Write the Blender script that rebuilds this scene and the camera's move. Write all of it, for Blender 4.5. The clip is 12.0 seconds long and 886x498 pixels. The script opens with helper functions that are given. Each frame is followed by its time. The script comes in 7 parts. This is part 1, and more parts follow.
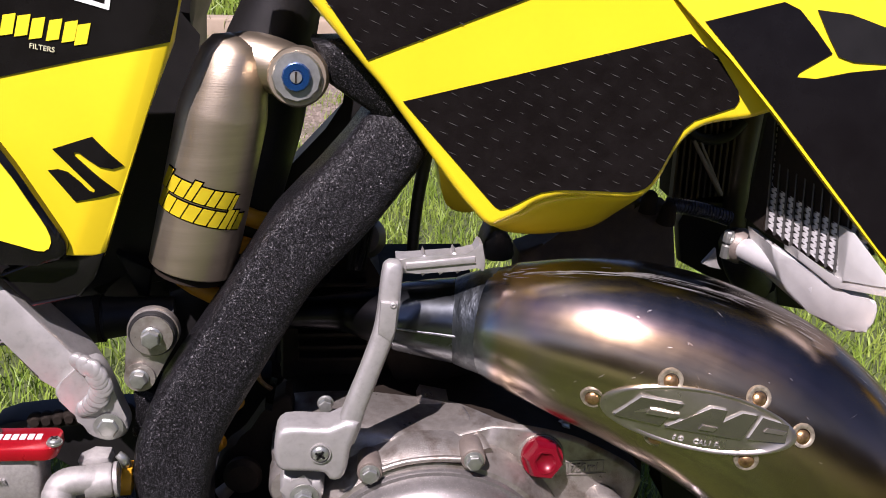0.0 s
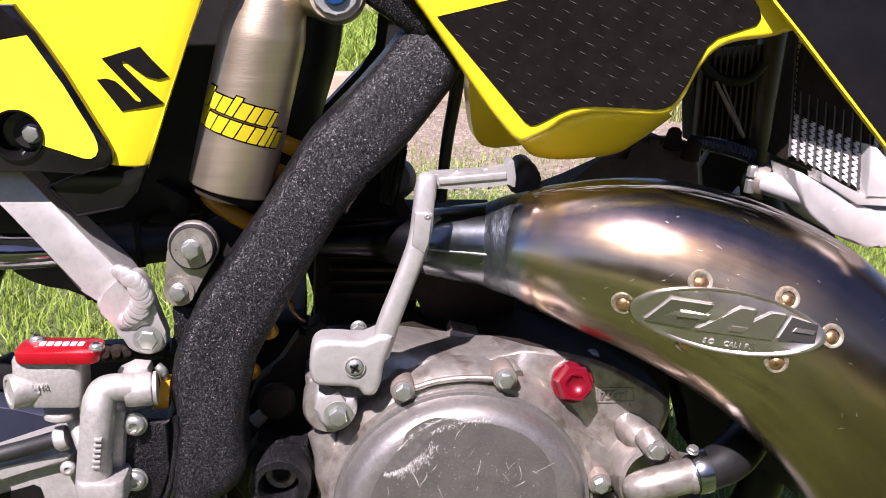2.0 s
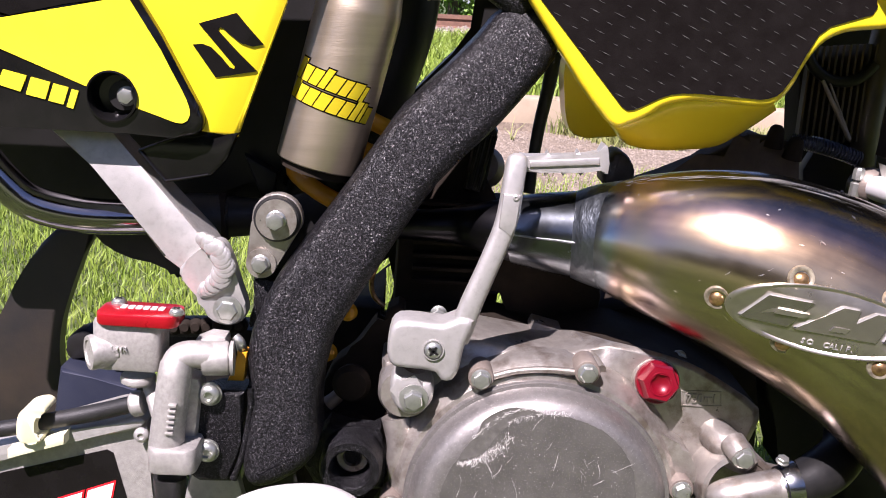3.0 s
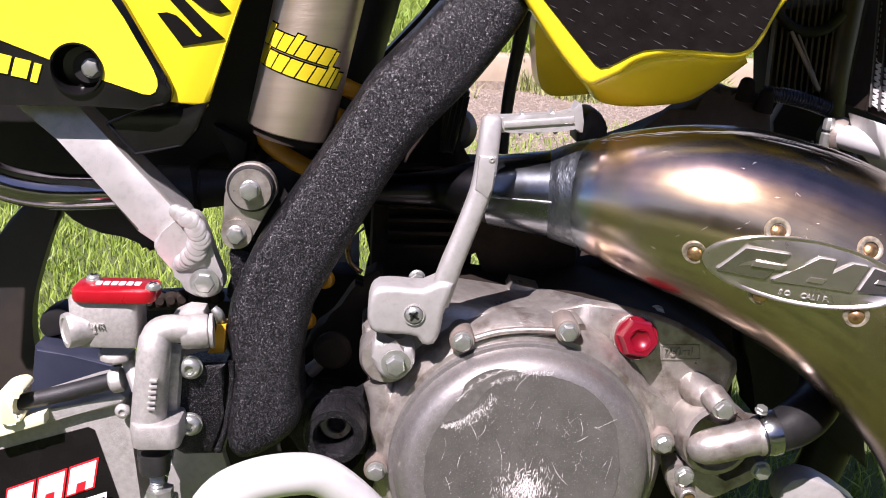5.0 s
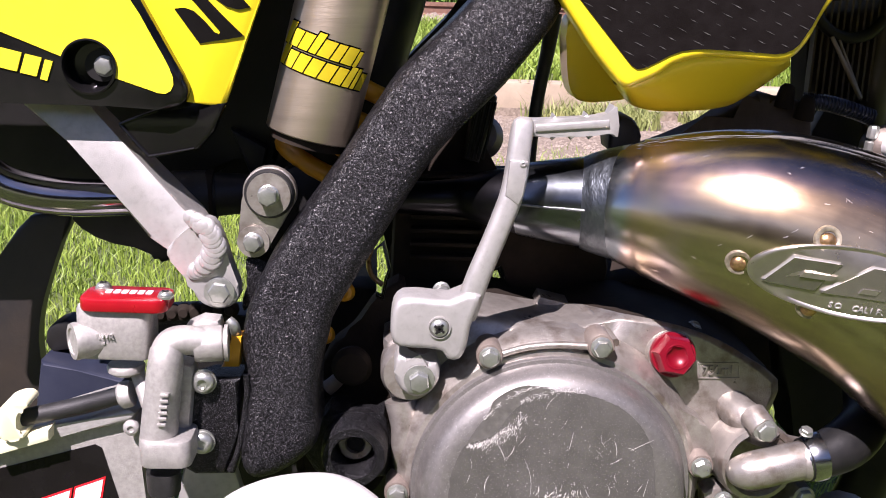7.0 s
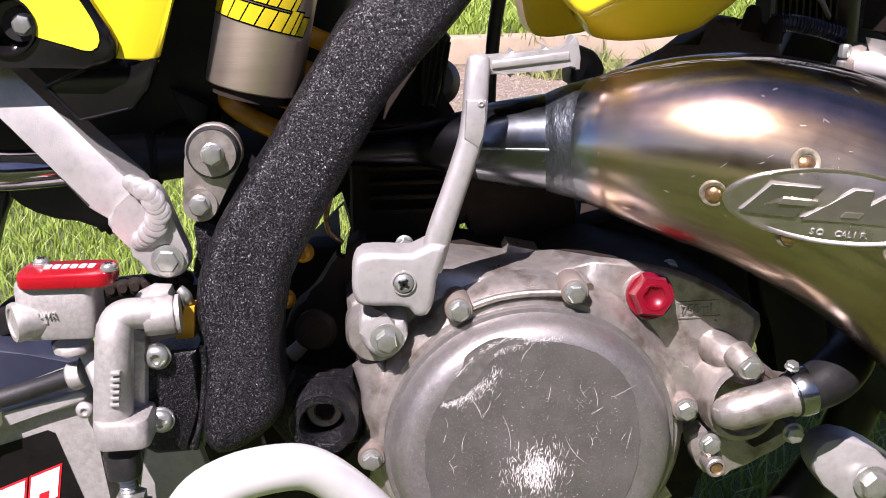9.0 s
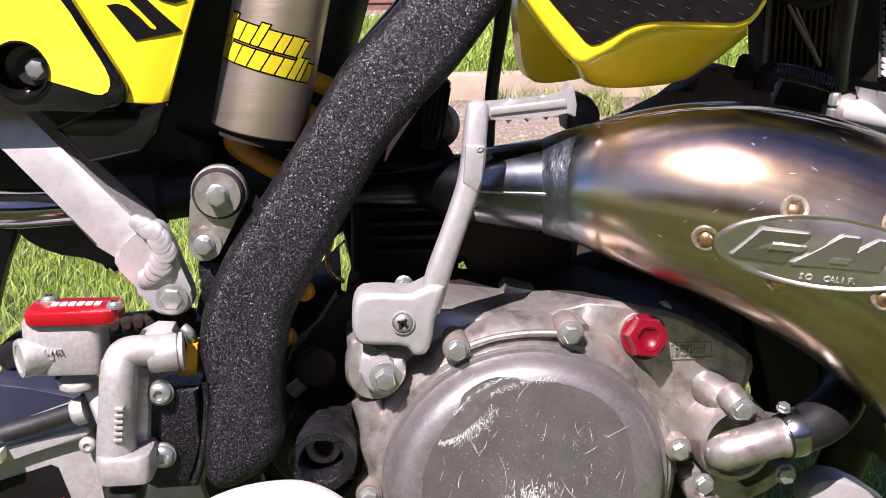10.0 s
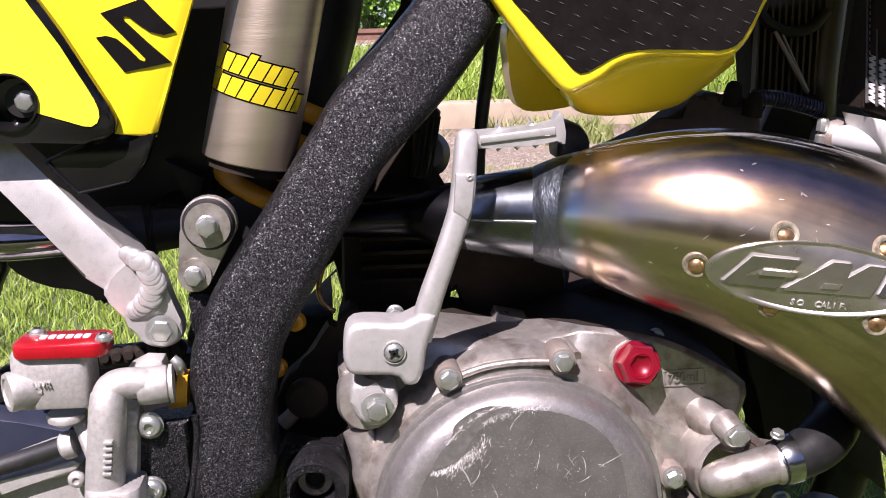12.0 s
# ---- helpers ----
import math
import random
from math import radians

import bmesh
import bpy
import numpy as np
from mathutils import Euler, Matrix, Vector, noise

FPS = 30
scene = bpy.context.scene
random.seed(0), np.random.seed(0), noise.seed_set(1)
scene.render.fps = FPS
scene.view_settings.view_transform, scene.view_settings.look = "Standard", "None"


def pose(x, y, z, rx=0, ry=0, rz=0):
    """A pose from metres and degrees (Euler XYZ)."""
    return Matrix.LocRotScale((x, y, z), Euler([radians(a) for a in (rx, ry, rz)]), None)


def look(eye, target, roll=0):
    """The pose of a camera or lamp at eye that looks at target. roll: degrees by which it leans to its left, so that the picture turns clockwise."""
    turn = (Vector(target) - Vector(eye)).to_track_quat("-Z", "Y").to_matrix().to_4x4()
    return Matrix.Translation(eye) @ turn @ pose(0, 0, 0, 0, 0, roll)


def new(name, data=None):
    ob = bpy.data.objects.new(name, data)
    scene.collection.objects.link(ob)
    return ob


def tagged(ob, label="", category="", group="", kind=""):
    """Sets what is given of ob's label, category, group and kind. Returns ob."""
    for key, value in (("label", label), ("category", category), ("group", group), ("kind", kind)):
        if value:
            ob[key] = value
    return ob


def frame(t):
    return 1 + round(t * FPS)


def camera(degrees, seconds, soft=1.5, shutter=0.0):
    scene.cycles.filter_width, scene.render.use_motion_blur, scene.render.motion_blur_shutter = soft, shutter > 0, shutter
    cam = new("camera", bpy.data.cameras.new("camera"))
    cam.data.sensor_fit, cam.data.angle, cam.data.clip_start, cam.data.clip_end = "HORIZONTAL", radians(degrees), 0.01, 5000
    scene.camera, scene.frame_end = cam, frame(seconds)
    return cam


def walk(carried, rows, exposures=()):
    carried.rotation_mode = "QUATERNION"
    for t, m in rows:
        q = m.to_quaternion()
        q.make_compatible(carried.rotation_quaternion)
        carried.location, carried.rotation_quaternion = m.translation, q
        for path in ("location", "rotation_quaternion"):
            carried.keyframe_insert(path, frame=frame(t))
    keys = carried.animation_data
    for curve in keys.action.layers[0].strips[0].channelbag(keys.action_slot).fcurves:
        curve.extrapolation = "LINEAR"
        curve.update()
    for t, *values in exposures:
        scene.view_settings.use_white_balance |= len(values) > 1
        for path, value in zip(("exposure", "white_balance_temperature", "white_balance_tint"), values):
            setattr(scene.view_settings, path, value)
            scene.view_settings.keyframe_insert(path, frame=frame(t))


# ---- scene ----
cam = camera(48.0, 12.0, soft=1.0)
PATH = [
    (0, (0.0197, 0.0041, 0.7923), (0.1221, 0.9435, 0.4651), 1.64),
    (0.5, (0.0304, 0.0154, 0.7484), (0.1124, 0.9571, 0.4222), -0.97),
    (1, (-0.0315, 0.0140, 0.7088), (0.1091, 0.9602, 0.4172), -0.83),
    (1.5, (-0.0078, -0.0159, 0.6938), (0.1420, 0.9401, 0.4417), 1.91),
    (2, (0.0055, -0.0376, 0.7071), (0.0955, 0.9229, 0.4435), 1.23),
    (2.5, (0.0028, -0.0417, 0.6966), (0.0603, 0.9293, 0.4644), 1.89),
    (3, (0.0013, -0.0288, 0.6773), (0.0141, 0.9415, 0.4357), 3.06),
    (3.2, (-0.0103, -0.0174, 0.6724), (-0.0001, 0.9494, 0.4169), 2.82),
    (4.8, (-0.0144, -0.0194, 0.6717), (0.0202, 0.9372, 0.3822), 2.18),
    (5, (-0.0060, -0.0258, 0.6787), (0.0425, 0.9333, 0.3998), 1.60),
    (5.5, (-0.0111, -0.0352, 0.6820), (0.0650, 0.9332, 0.4441), 0.85),
    (6, (-0.0141, -0.0292, 0.6771), (0.0429, 0.9444, 0.4561), 0.44),
    (6.5, (-0.0172, -0.0148, 0.6630), (0.0126, 0.9580, 0.4333), 0.53),
    (7, (-0.0150, 0.0010, 0.6592), (0.0239, 0.9681, 0.4076), 1.80),
    (7.2, (-0.0048, -0.0002, 0.6600), (0.0330, 0.9683, 0.4141), 0.90),
    (9, (-0.0075, 0.0297, 0.6447), (0.0586, 0.9849, 0.3562), -1.42),
    (9.5, (-0.0080, 0.0250, 0.6431), (0.0591, 0.9845, 0.3696), -1.49),
    (10, (-0.0074, 0.0183, 0.6519), (0.0600, 0.9828, 0.3965), -0.91),
    (10.5, (0.0009, 0.0172, 0.6549), (0.0622, 0.9881, 0.4234), -1.13),
    (11, (-0.0009, 0.0138, 0.6550), (0.0627, 0.9867, 0.4328), -1.00),
    (11.5, (-0.0091, 0.0135, 0.6546), (0.0647, 0.9869, 0.4378), -1.05),
    (12, (-0.0060, 0.0195, 0.6520), (0.0693, 0.9902, 0.4238), -1.32),
]
walk(cam, [(t, look(eye, target, roll)) for t, eye, target, roll in PATH], exposures=((0.0, 0.77, 6100, 32.0), (0.9, 1.36, 6100, 32.0)))

# ---- light: clear noon sky and one sun, high and behind the viewer's left shoulder ----
SUN_DIR = Vector((-0.29, -0.56, 0.79)).normalized()
world = bpy.data.worlds.new("sky")
scene.world = world
world.use_nodes = True
wn = world.node_tree.nodes
sky = wn.new("ShaderNodeTexSky")
sky.sky_type = "NISHITA"
sky.sun_disc = False
sky.air_density = 0.6
sky.dust_density = 0.4
sky.sun_elevation = math.asin(SUN_DIR.z)
sky.sun_rotation = math.atan2(SUN_DIR.x, SUN_DIR.y)
wn["Background"].inputs["Strength"].default_value = 0.05
world.node_tree.links.new(sky.outputs[0], wn["Background"].inputs["Color"])
sun = new("sun", bpy.data.lights.new("sun", "SUN"))
sun.data.energy = 5.0
sun.data.angle = radians(0.55)
sun.data.color = (1.0, 0.95, 0.87)
sun.rotation_euler = SUN_DIR.to_track_quat("Z", "Y").to_euler()


# ---- materials ----
def mat(name, c1, c2=None, rough=0.5, rough_to=None, metal=0.0, scale=60.0, bump=0.0, bump_scale=400.0,
        coat=0.0, stretch=(1, 1, 1), stain=0.25, spec=0.5, fine=None, relief=0.0006):
    m = bpy.data.materials.new(name)
    m.use_nodes = True
    nt = m.node_tree
    b = nt.nodes["Principled BSDF"]
    co = nt.nodes.new("ShaderNodeTexCoord")
    mp = nt.nodes.new("ShaderNodeMapping")
    mp.inputs["Scale"].default_value = stretch
    nt.links.new(co.outputs["Object"], mp.inputs["Vector"])

    def noise_node(sc, detail=5.0, rough_n=0.6):
        n = nt.nodes.new("ShaderNodeTexNoise")
        n.inputs["Scale"].default_value = sc
        n.inputs["Detail"].default_value = detail
        n.inputs["Roughness"].default_value = rough_n
        nt.links.new(mp.outputs[0], n.inputs["Vector"])
        return n.outputs["Fac"]

    def ramp(fac, lo, hi):
        r = nt.nodes.new("ShaderNodeMapRange")
        r.inputs["From Min"].default_value = lo
        r.inputs["From Max"].default_value = hi
        nt.links.new(fac, r.inputs["Value"])
        return r.outputs[0]

    def mix(fac, a, bb, kind="MIX"):
        x = nt.nodes.new("ShaderNodeMix")
        x.data_type = "RGBA"
        x.blend_type = kind
        for sock, val in ((x.inputs["Factor"], fac), (x.inputs["A"], a), (x.inputs["B"], bb)):
            if isinstance(val, (int, float)):
                sock.default_value = val
            elif isinstance(val, tuple):
                sock.default_value = (*val, 1.0)
            else:
                nt.links.new(val, sock)
        return x.outputs["Result"]

    grain = noise_node(scale)
    c2 = c2 or tuple(v * 0.75 for v in c1)
    col = mix(ramp(grain, 0.35, 0.65), c1, c2)
    big = ramp(noise_node(scale * 0.13, 3.0), 0.35, 0.7)
    dim = tuple(v * (1 - stain) for v in c1)
    col = mix(big, col, mix(0.6, col, dim))
    if fine:
        col = mix(ramp(noise_node(fine[0], 1.0 if fine[0] > 500 else 6.0), fine[1], fine[1] + (fine[3] if len(fine) > 3 else 0.06)), col, fine[2])
    nt.links.new(col, b.inputs["Base Color"])
    b.inputs["Metallic"].default_value = metal
    b.inputs["Specular IOR Level"].default_value = spec
    r = nt.nodes.new("ShaderNodeMapRange")
    r.inputs["From Min"].default_value, r.inputs["From Max"].default_value = 0.3, 0.7
    r.inputs["To Min"].default_value, r.inputs["To Max"].default_value = rough, rough_to or rough * 1.25
    nt.links.new(noise_node(scale * 0.4), r.inputs["Value"])
    nt.links.new(r.outputs[0], b.inputs["Roughness"])
    b.inputs["Coat Weight"].default_value = coat
    b.inputs["Coat Roughness"].default_value = 0.06
    if bump:
        bn = nt.nodes.new("ShaderNodeBump")
        bn.inputs["Strength"].default_value = bump
        bn.inputs["Distance"].default_value = relief
        nt.links.new(noise_node(bump_scale, 3.0), bn.inputs["Height"])
        nt.links.new(bn.outputs[0], b.inputs["Normal"])
    return m




def powder_material():
    """Wrinkled black powder coat: every grain is a glossy facet tilted its own way, so that some glint in the sun."""
    m = bpy.data.materials.new("textured black powder coat")
    m.use_nodes = True
    nt = m.node_tree
    b = nt.nodes["Principled BSDF"]
    co = nt.nodes.new("ShaderNodeTexCoord")
    grain = nt.nodes.new("ShaderNodeTexVoronoi")
    grain.inputs["Scale"].default_value = 2700
    nt.links.new(co.outputs["Object"], grain.inputs["Vector"])
    tone = nt.nodes.new("ShaderNodeSeparateColor")
    nt.links.new(grain.outputs["Color"], tone.inputs[0])
    shade = nt.nodes.new("ShaderNodeValToRGB")
    stops = ((0.0, 0.002), (0.64, 0.003), (0.86, 0.018), (1.0, 0.08))
    for p, _ in stops[1:-1]:
        shade.color_ramp.elements.new(p)
    for e, (p, c) in zip(shade.color_ramp.elements, stops):
        e.position, e.color = p, (c, c * 0.97, c * 1.04, 1)
    nt.links.new(tone.outputs[0], shade.inputs[0])
    nt.links.new(shade.outputs[0], b.inputs["Base Color"])
    wear = nt.nodes.new("ShaderNodeTexNoise")
    wear.inputs["Scale"].default_value = 35
    wear.inputs["Detail"].default_value = 5
    nt.links.new(co.outputs["Object"], wear.inputs["Vector"])
    dull = nt.nodes.new("ShaderNodeMapRange")
    dull.inputs["From Min"].default_value, dull.inputs["From Max"].default_value = 0.3, 0.7
    dull.inputs["To Min"].default_value, dull.inputs["To Max"].default_value = 0.27, 0.38
    nt.links.new(wear.outputs["Fac"], dull.inputs["Value"])
    nt.links.new(dull.outputs[0], b.inputs["Roughness"])
    b.inputs["Specular IOR Level"].default_value = 0.21
    geo = nt.nodes.new("ShaderNodeNewGeometry")
    centred = nt.nodes.new("ShaderNodeVectorMath")
    centred.operation = "SUBTRACT"
    nt.links.new(grain.outputs["Color"], centred.inputs[0])
    centred.inputs[1].default_value = (0.5, 0.5, 0.5)
    tilt = nt.nodes.new("ShaderNodeVectorMath")
    tilt.operation = "MULTIPLY_ADD"
    nt.links.new(centred.outputs[0], tilt.inputs[0])
    tilt.inputs[1].default_value = (0.85, 0.85, 0.85)
    nt.links.new(geo.outputs["Normal"], tilt.inputs[2])
    unit = nt.nodes.new("ShaderNodeVectorMath")
    unit.operation = "NORMALIZE"
    nt.links.new(tilt.outputs[0], unit.inputs[0])
    nt.links.new(unit.outputs[0], b.inputs["Normal"])
    return m


POWDER = powder_material()
YELLOW = mat("yellow plastic", (0.86, 0.665, 0.008), (0.82, 0.63, 0.007), rough=0.28, scale=25, bump=0.03, bump_scale=900, coat=0.3, stain=0.06)
DECAL_Y = mat("yellow sticker film", (0.88, 0.73, 0.02), (0.85, 0.70, 0.016), rough=0.2, scale=30, coat=0.4, stain=0.05)
DECAL_K = mat("black sticker film", (0.006, 0.005, 0.005), (0.009, 0.008, 0.008), rough=0.2, scale=40, bump=0.04, bump_scale=500, spec=0.22)
GRIP = mat("black grip film", (0.007, 0.0055, 0.005), (0.011, 0.0092, 0.0085), rough=0.42, scale=90, bump=0.2, bump_scale=1400, spec=0.05)
DASH = mat("raised grip dash", (0.11, 0.105, 0.10), (0.03, 0.03, 0.03), rough=0.25, scale=300)
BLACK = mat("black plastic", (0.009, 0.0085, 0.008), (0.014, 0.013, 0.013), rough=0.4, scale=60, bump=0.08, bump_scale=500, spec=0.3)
GLOSS = mat("glossy black plastic", (0.005, 0.005, 0.005), (0.009, 0.008, 0.008), rough=0.14, scale=50, bump=0.04, spec=0.38, stain=0.3)
RUBBER = mat("black rubber", (0.010, 0.010, 0.010), (0.022, 0.021, 0.020), rough=0.45, scale=160, bump=0.4, bump_scale=900, spec=0.45, fine=(420, 0.68, (0.07, 0.068, 0.065), 0.05))
CAST = mat("cast aluminium", (0.47, 0.435, 0.39), (0.36, 0.33, 0.29), rough=0.27, rough_to=0.42, metal=0.72, scale=170, bump=0.4, bump_scale=1100,
           stain=0.45, fine=(60, 0.50, (0.19, 0.155, 0.125), 0.2))
SATIN = mat("satin aluminium", (0.47, 0.455, 0.43), (0.39, 0.38, 0.36), rough=0.34, rough_to=0.48, metal=0.5, scale=120, bump=0.22, bump_scale=1900, stain=0.16,
            fine=(240, 0.54, (0.37, 0.355, 0.33), 0.2))
BARE = mat("rough cast grey metal", (0.45, 0.43, 0.40), (0.33, 0.315, 0.29), rough=0.38, rough_to=0.55, metal=0.5, scale=320, bump=0.5, bump_scale=2100, stain=0.16)
POLISH = mat("polished aluminium", (0.80, 0.79, 0.77), (0.72, 0.71, 0.69), rough=0.3, rough_to=0.4, metal=0.45, scale=60, bump=0.05, bump_scale=900, stain=0.12)
ZINC = mat("zinc plated steel", (0.52, 0.53, 0.49), (0.36, 0.37, 0.33), rough=0.26, rough_to=0.42, metal=0.82, scale=180, bump=0.1)
HOSE = mat("matt black hose rubber", (0.008, 0.008, 0.008), (0.014, 0.0135, 0.013), rough=0.42, scale=120, bump=0.25, bump_scale=900, spec=0.25, fine=(300, 0.72, (0.035, 0.034, 0.032), 0.05))
TITAN = mat("hard anodised bronze grey", (0.58, 0.485, 0.36), (0.47, 0.39, 0.285), rough=0.36, metal=0.96, scale=25, stretch=(0.4, 0.4, 5), bump=0.12,
            bump_scale=260, stain=0.1)
RED = mat("red anodised aluminium", (0.44, 0.007, 0.014), (0.38, 0.005, 0.012), rough=0.26, metal=0.35, scale=90, coat=0.3, stain=0.1)
REDCAP = mat("red anodised cap", (0.19, 0.002, 0.011), (0.16, 0.002, 0.009), rough=0.3, metal=0.25, scale=90, coat=0.15, stain=0.08)
BLUE = mat("blue anodised aluminium", (0.03, 0.14, 0.42), (0.025, 0.11, 0.34), rough=0.22, metal=0.8, scale=90, coat=0.3)
ORANGE = mat("orange yellow paint", (0.75, 0.36, 0.01), (0.65, 0.28, 0.01), rough=0.35, scale=60)
CREAM = mat("cream nylon", (0.75, 0.72, 0.48), (0.68, 0.65, 0.42), rough=0.45, scale=70)
WHITE = mat("white ink", (0.80, 0.80, 0.78), (0.75, 0.75, 0.73), rough=0.35, scale=60, stain=0.05)
REDINK = mat("red ink", (0.70, 0.015, 0.02), rough=0.3, scale=60, stain=0.05)
# Dark enough to stand for engine parts lost in shade.
DARKIRON = mat("dark oily and shaded metal", (0.017, 0.013, 0.010), (0.030, 0.022, 0.016), rough=0.7, scale=60, bump=0.3, bump_scale=700, spec=0.12)
GREYIRON = mat("grey brown cast metal", (0.19, 0.155, 0.13), (0.26, 0.22, 0.185), rough=0.42, metal=0.4, scale=70, bump=0.4, bump_scale=700)
BRASS = mat("copper coloured weld", (0.58, 0.36, 0.17), (0.16, 0.085, 0.04), rough=0.3, metal=0.9, scale=260, bump=0.4, bump_scale=500)
RINGWELD = mat("pale scorched ring", (0.52, 0.46, 0.34), (0.14, 0.11, 0.08), rough=0.42, metal=0.7, scale=300)
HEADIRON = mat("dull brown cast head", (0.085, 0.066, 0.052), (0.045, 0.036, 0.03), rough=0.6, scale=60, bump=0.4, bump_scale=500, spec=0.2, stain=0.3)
FINMETAL = mat("aluminium fins", (0.68, 0.67, 0.65), (0.58, 0.57, 0.55), rough=0.4, metal=0.35, scale=200)
# Darker copy of the fin metal, for louvres in the shroud's shadow.
DARKFIN = mat("dark radiator core", (0.075, 0.073, 0.068), (0.11, 0.108, 0.10), rough=0.5, metal=0.5, scale=200)
NAVY = mat("dark navy", (0.03, 0.035, 0.06), (0.045, 0.05, 0.075), rough=0.3, metal=0.3, scale=40)
MUDFLAP = mat("worn grey rubber", (0.016, 0.015, 0.015), (0.04, 0.03, 0.022), rough=0.42, scale=18, bump=0.2, bump_scale=200, stain=0.4)
BADGE = mat("stamped steel badge", (0.55, 0.51, 0.44), (0.46, 0.425, 0.365), rough=0.26, rough_to=0.36, metal=0.95, scale=120, stain=0.2)
EMBOSS = mat("raised stamped steel", (0.42, 0.39, 0.345), (0.35, 0.325, 0.285), rough=0.2, metal=0.95, scale=120, stain=0.15)


def pipe_material():
    """Raw steel with heat tints that run along the pipe in soft bands: straw, purple and blue above, blue and orange by
    the weld; the dark back, olive brown underside and dim far end are mirrored shade put into the colour.
    """
    m = mat("raw steel with heat tints and mirrored shade", (0.46, 0.38, 0.28), (0.22, 0.17, 0.12), rough=0.17, rough_to=0.28, metal=1.0, scale=45, bump=0.02, bump_scale=1600, stain=0.15)
    nt = m.node_tree
    b = nt.nodes["Principled BSDF"]
    base = b.inputs["Base Color"].links[0].from_socket
    co = nt.nodes.new("ShaderNodeTexCoord")

    def parted(socket):
        s = nt.nodes.new("ShaderNodeSeparateXYZ")
        nt.links.new(socket, s.inputs[0])
        return s

    def wobbly(socket, scale, amount):
        n = nt.nodes.new("ShaderNodeTexNoise")
        n.inputs["Scale"].default_value = scale
        n.inputs["Detail"].default_value = 4.0
        nt.links.new(co.outputs["Object"], n.inputs["Vector"])
        w = nt.nodes.new("ShaderNodeMath")
        w.operation = "MULTIPLY_ADD"
        nt.links.new(n.outputs["Fac"], w.inputs[0])
        w.inputs[1].default_value = amount
        nt.links.new(socket, w.inputs[2])
        s = nt.nodes.new("ShaderNodeMath")
        s.operation = "SUBTRACT"
        nt.links.new(w.outputs[0], s.inputs[0])
        s.inputs[1].default_value = amount / 2
        return s.outputs[0]

    def bands(value, stops):
        cr = nt.nodes.new("ShaderNodeValToRGB")
        while len(cr.color_ramp.elements) < len(stops):
            cr.color_ramp.elements.new(0.5)
        for e, (p, c) in zip(cr.color_ramp.elements, stops):
            e.position, e.color = p, (*c, 1)
        nt.links.new(value, cr.inputs[0])
        return cr.outputs[0]

    def mixed(fac, a, c):
        x = nt.nodes.new("ShaderNodeMix")
        x.data_type = "RGBA"
        if isinstance(fac, float):
            x.inputs["Factor"].default_value = fac
        else:
            nt.links.new(fac, x.inputs["Factor"])
        nt.links.new(a, x.inputs["A"])
        nt.links.new(c, x.inputs["B"])
        return x.outputs["Result"]

    def span(value, lo, hi):
        r = nt.nodes.new("ShaderNodeMapRange")
        r.inputs["From Min"].default_value, r.inputs["From Max"].default_value = lo, hi
        nt.links.new(value, r.inputs["Value"])
        return r.outputs[0]

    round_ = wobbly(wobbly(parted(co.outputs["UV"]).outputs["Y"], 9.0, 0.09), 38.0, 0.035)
    # Dark stops at back and underside put the mirrored surroundings into the tint.
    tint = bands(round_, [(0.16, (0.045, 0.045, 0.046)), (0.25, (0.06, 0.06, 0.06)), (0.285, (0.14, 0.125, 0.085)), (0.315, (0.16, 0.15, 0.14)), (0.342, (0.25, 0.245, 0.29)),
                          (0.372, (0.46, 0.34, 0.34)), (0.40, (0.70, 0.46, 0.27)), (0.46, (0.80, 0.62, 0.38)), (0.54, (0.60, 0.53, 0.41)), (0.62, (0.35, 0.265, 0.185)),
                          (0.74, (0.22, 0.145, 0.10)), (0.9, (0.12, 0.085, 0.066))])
    along = span(wobbly(parted(co.outputs["Object"]).outputs["X"], 22.0, 0.012), WELD_X, WELD_X + 0.06)
    near = bands(along, [(0.0, (0.30, 0.38, 0.44)), (0.10, (0.46, 0.34, 0.30)), (0.25, (0.55, 0.40, 0.26)), (0.42, (0.46, 0.34, 0.36)), (0.65, (0.50, 0.42, 0.28)), (1.0, (0.44, 0.38, 0.28))])
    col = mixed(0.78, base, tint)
    # Streaks along the pipe put uneven mirrored ground into the colour.
    flow = nt.nodes.new("ShaderNodeMapping")
    flow.inputs["Scale"].default_value = (7.0, 60.0, 1.0)
    nt.links.new(co.outputs["UV"], flow.inputs["Vector"])
    drawn = nt.nodes.new("ShaderNodeTexNoise")
    drawn.inputs["Scale"].default_value = 1.0
    drawn.inputs["Detail"].default_value = 5.0
    nt.links.new(flow.outputs[0], drawn.inputs["Vector"])
    streak = nt.nodes.new("ShaderNodeMix")
    streak.data_type, streak.blend_type = "RGBA", "MULTIPLY"
    streak.inputs["Factor"].default_value = 0.45
    nt.links.new(col, streak.inputs["A"])
    nt.links.new(bands(drawn.outputs["Fac"], [(0.32, (0.42, 0.40, 0.38)), (0.52, (0.9, 0.88, 0.86)), (0.68, (1.0, 0.96, 0.84))]), streak.inputs["B"])
    col = streak.outputs["Result"]
    # Darker far end: the shaded ground it mirrors, put into the colour.
    far = span(wobbly(parted(co.outputs["Object"]).outputs["X"], 12.0, 0.05), WELD_X + 0.12, WELD_X + 0.26)
    far_shade = nt.nodes.new("ShaderNodeRGB")
    far_shade.outputs[0].default_value = (0.165, 0.095, 0.066, 1)
    part_far_shade = nt.nodes.new("ShaderNodeMath")
    part_far_shade.operation = "MULTIPLY"
    nt.links.new(far, part_far_shade.inputs[0])
    part_far_shade.inputs[1].default_value = 0.92
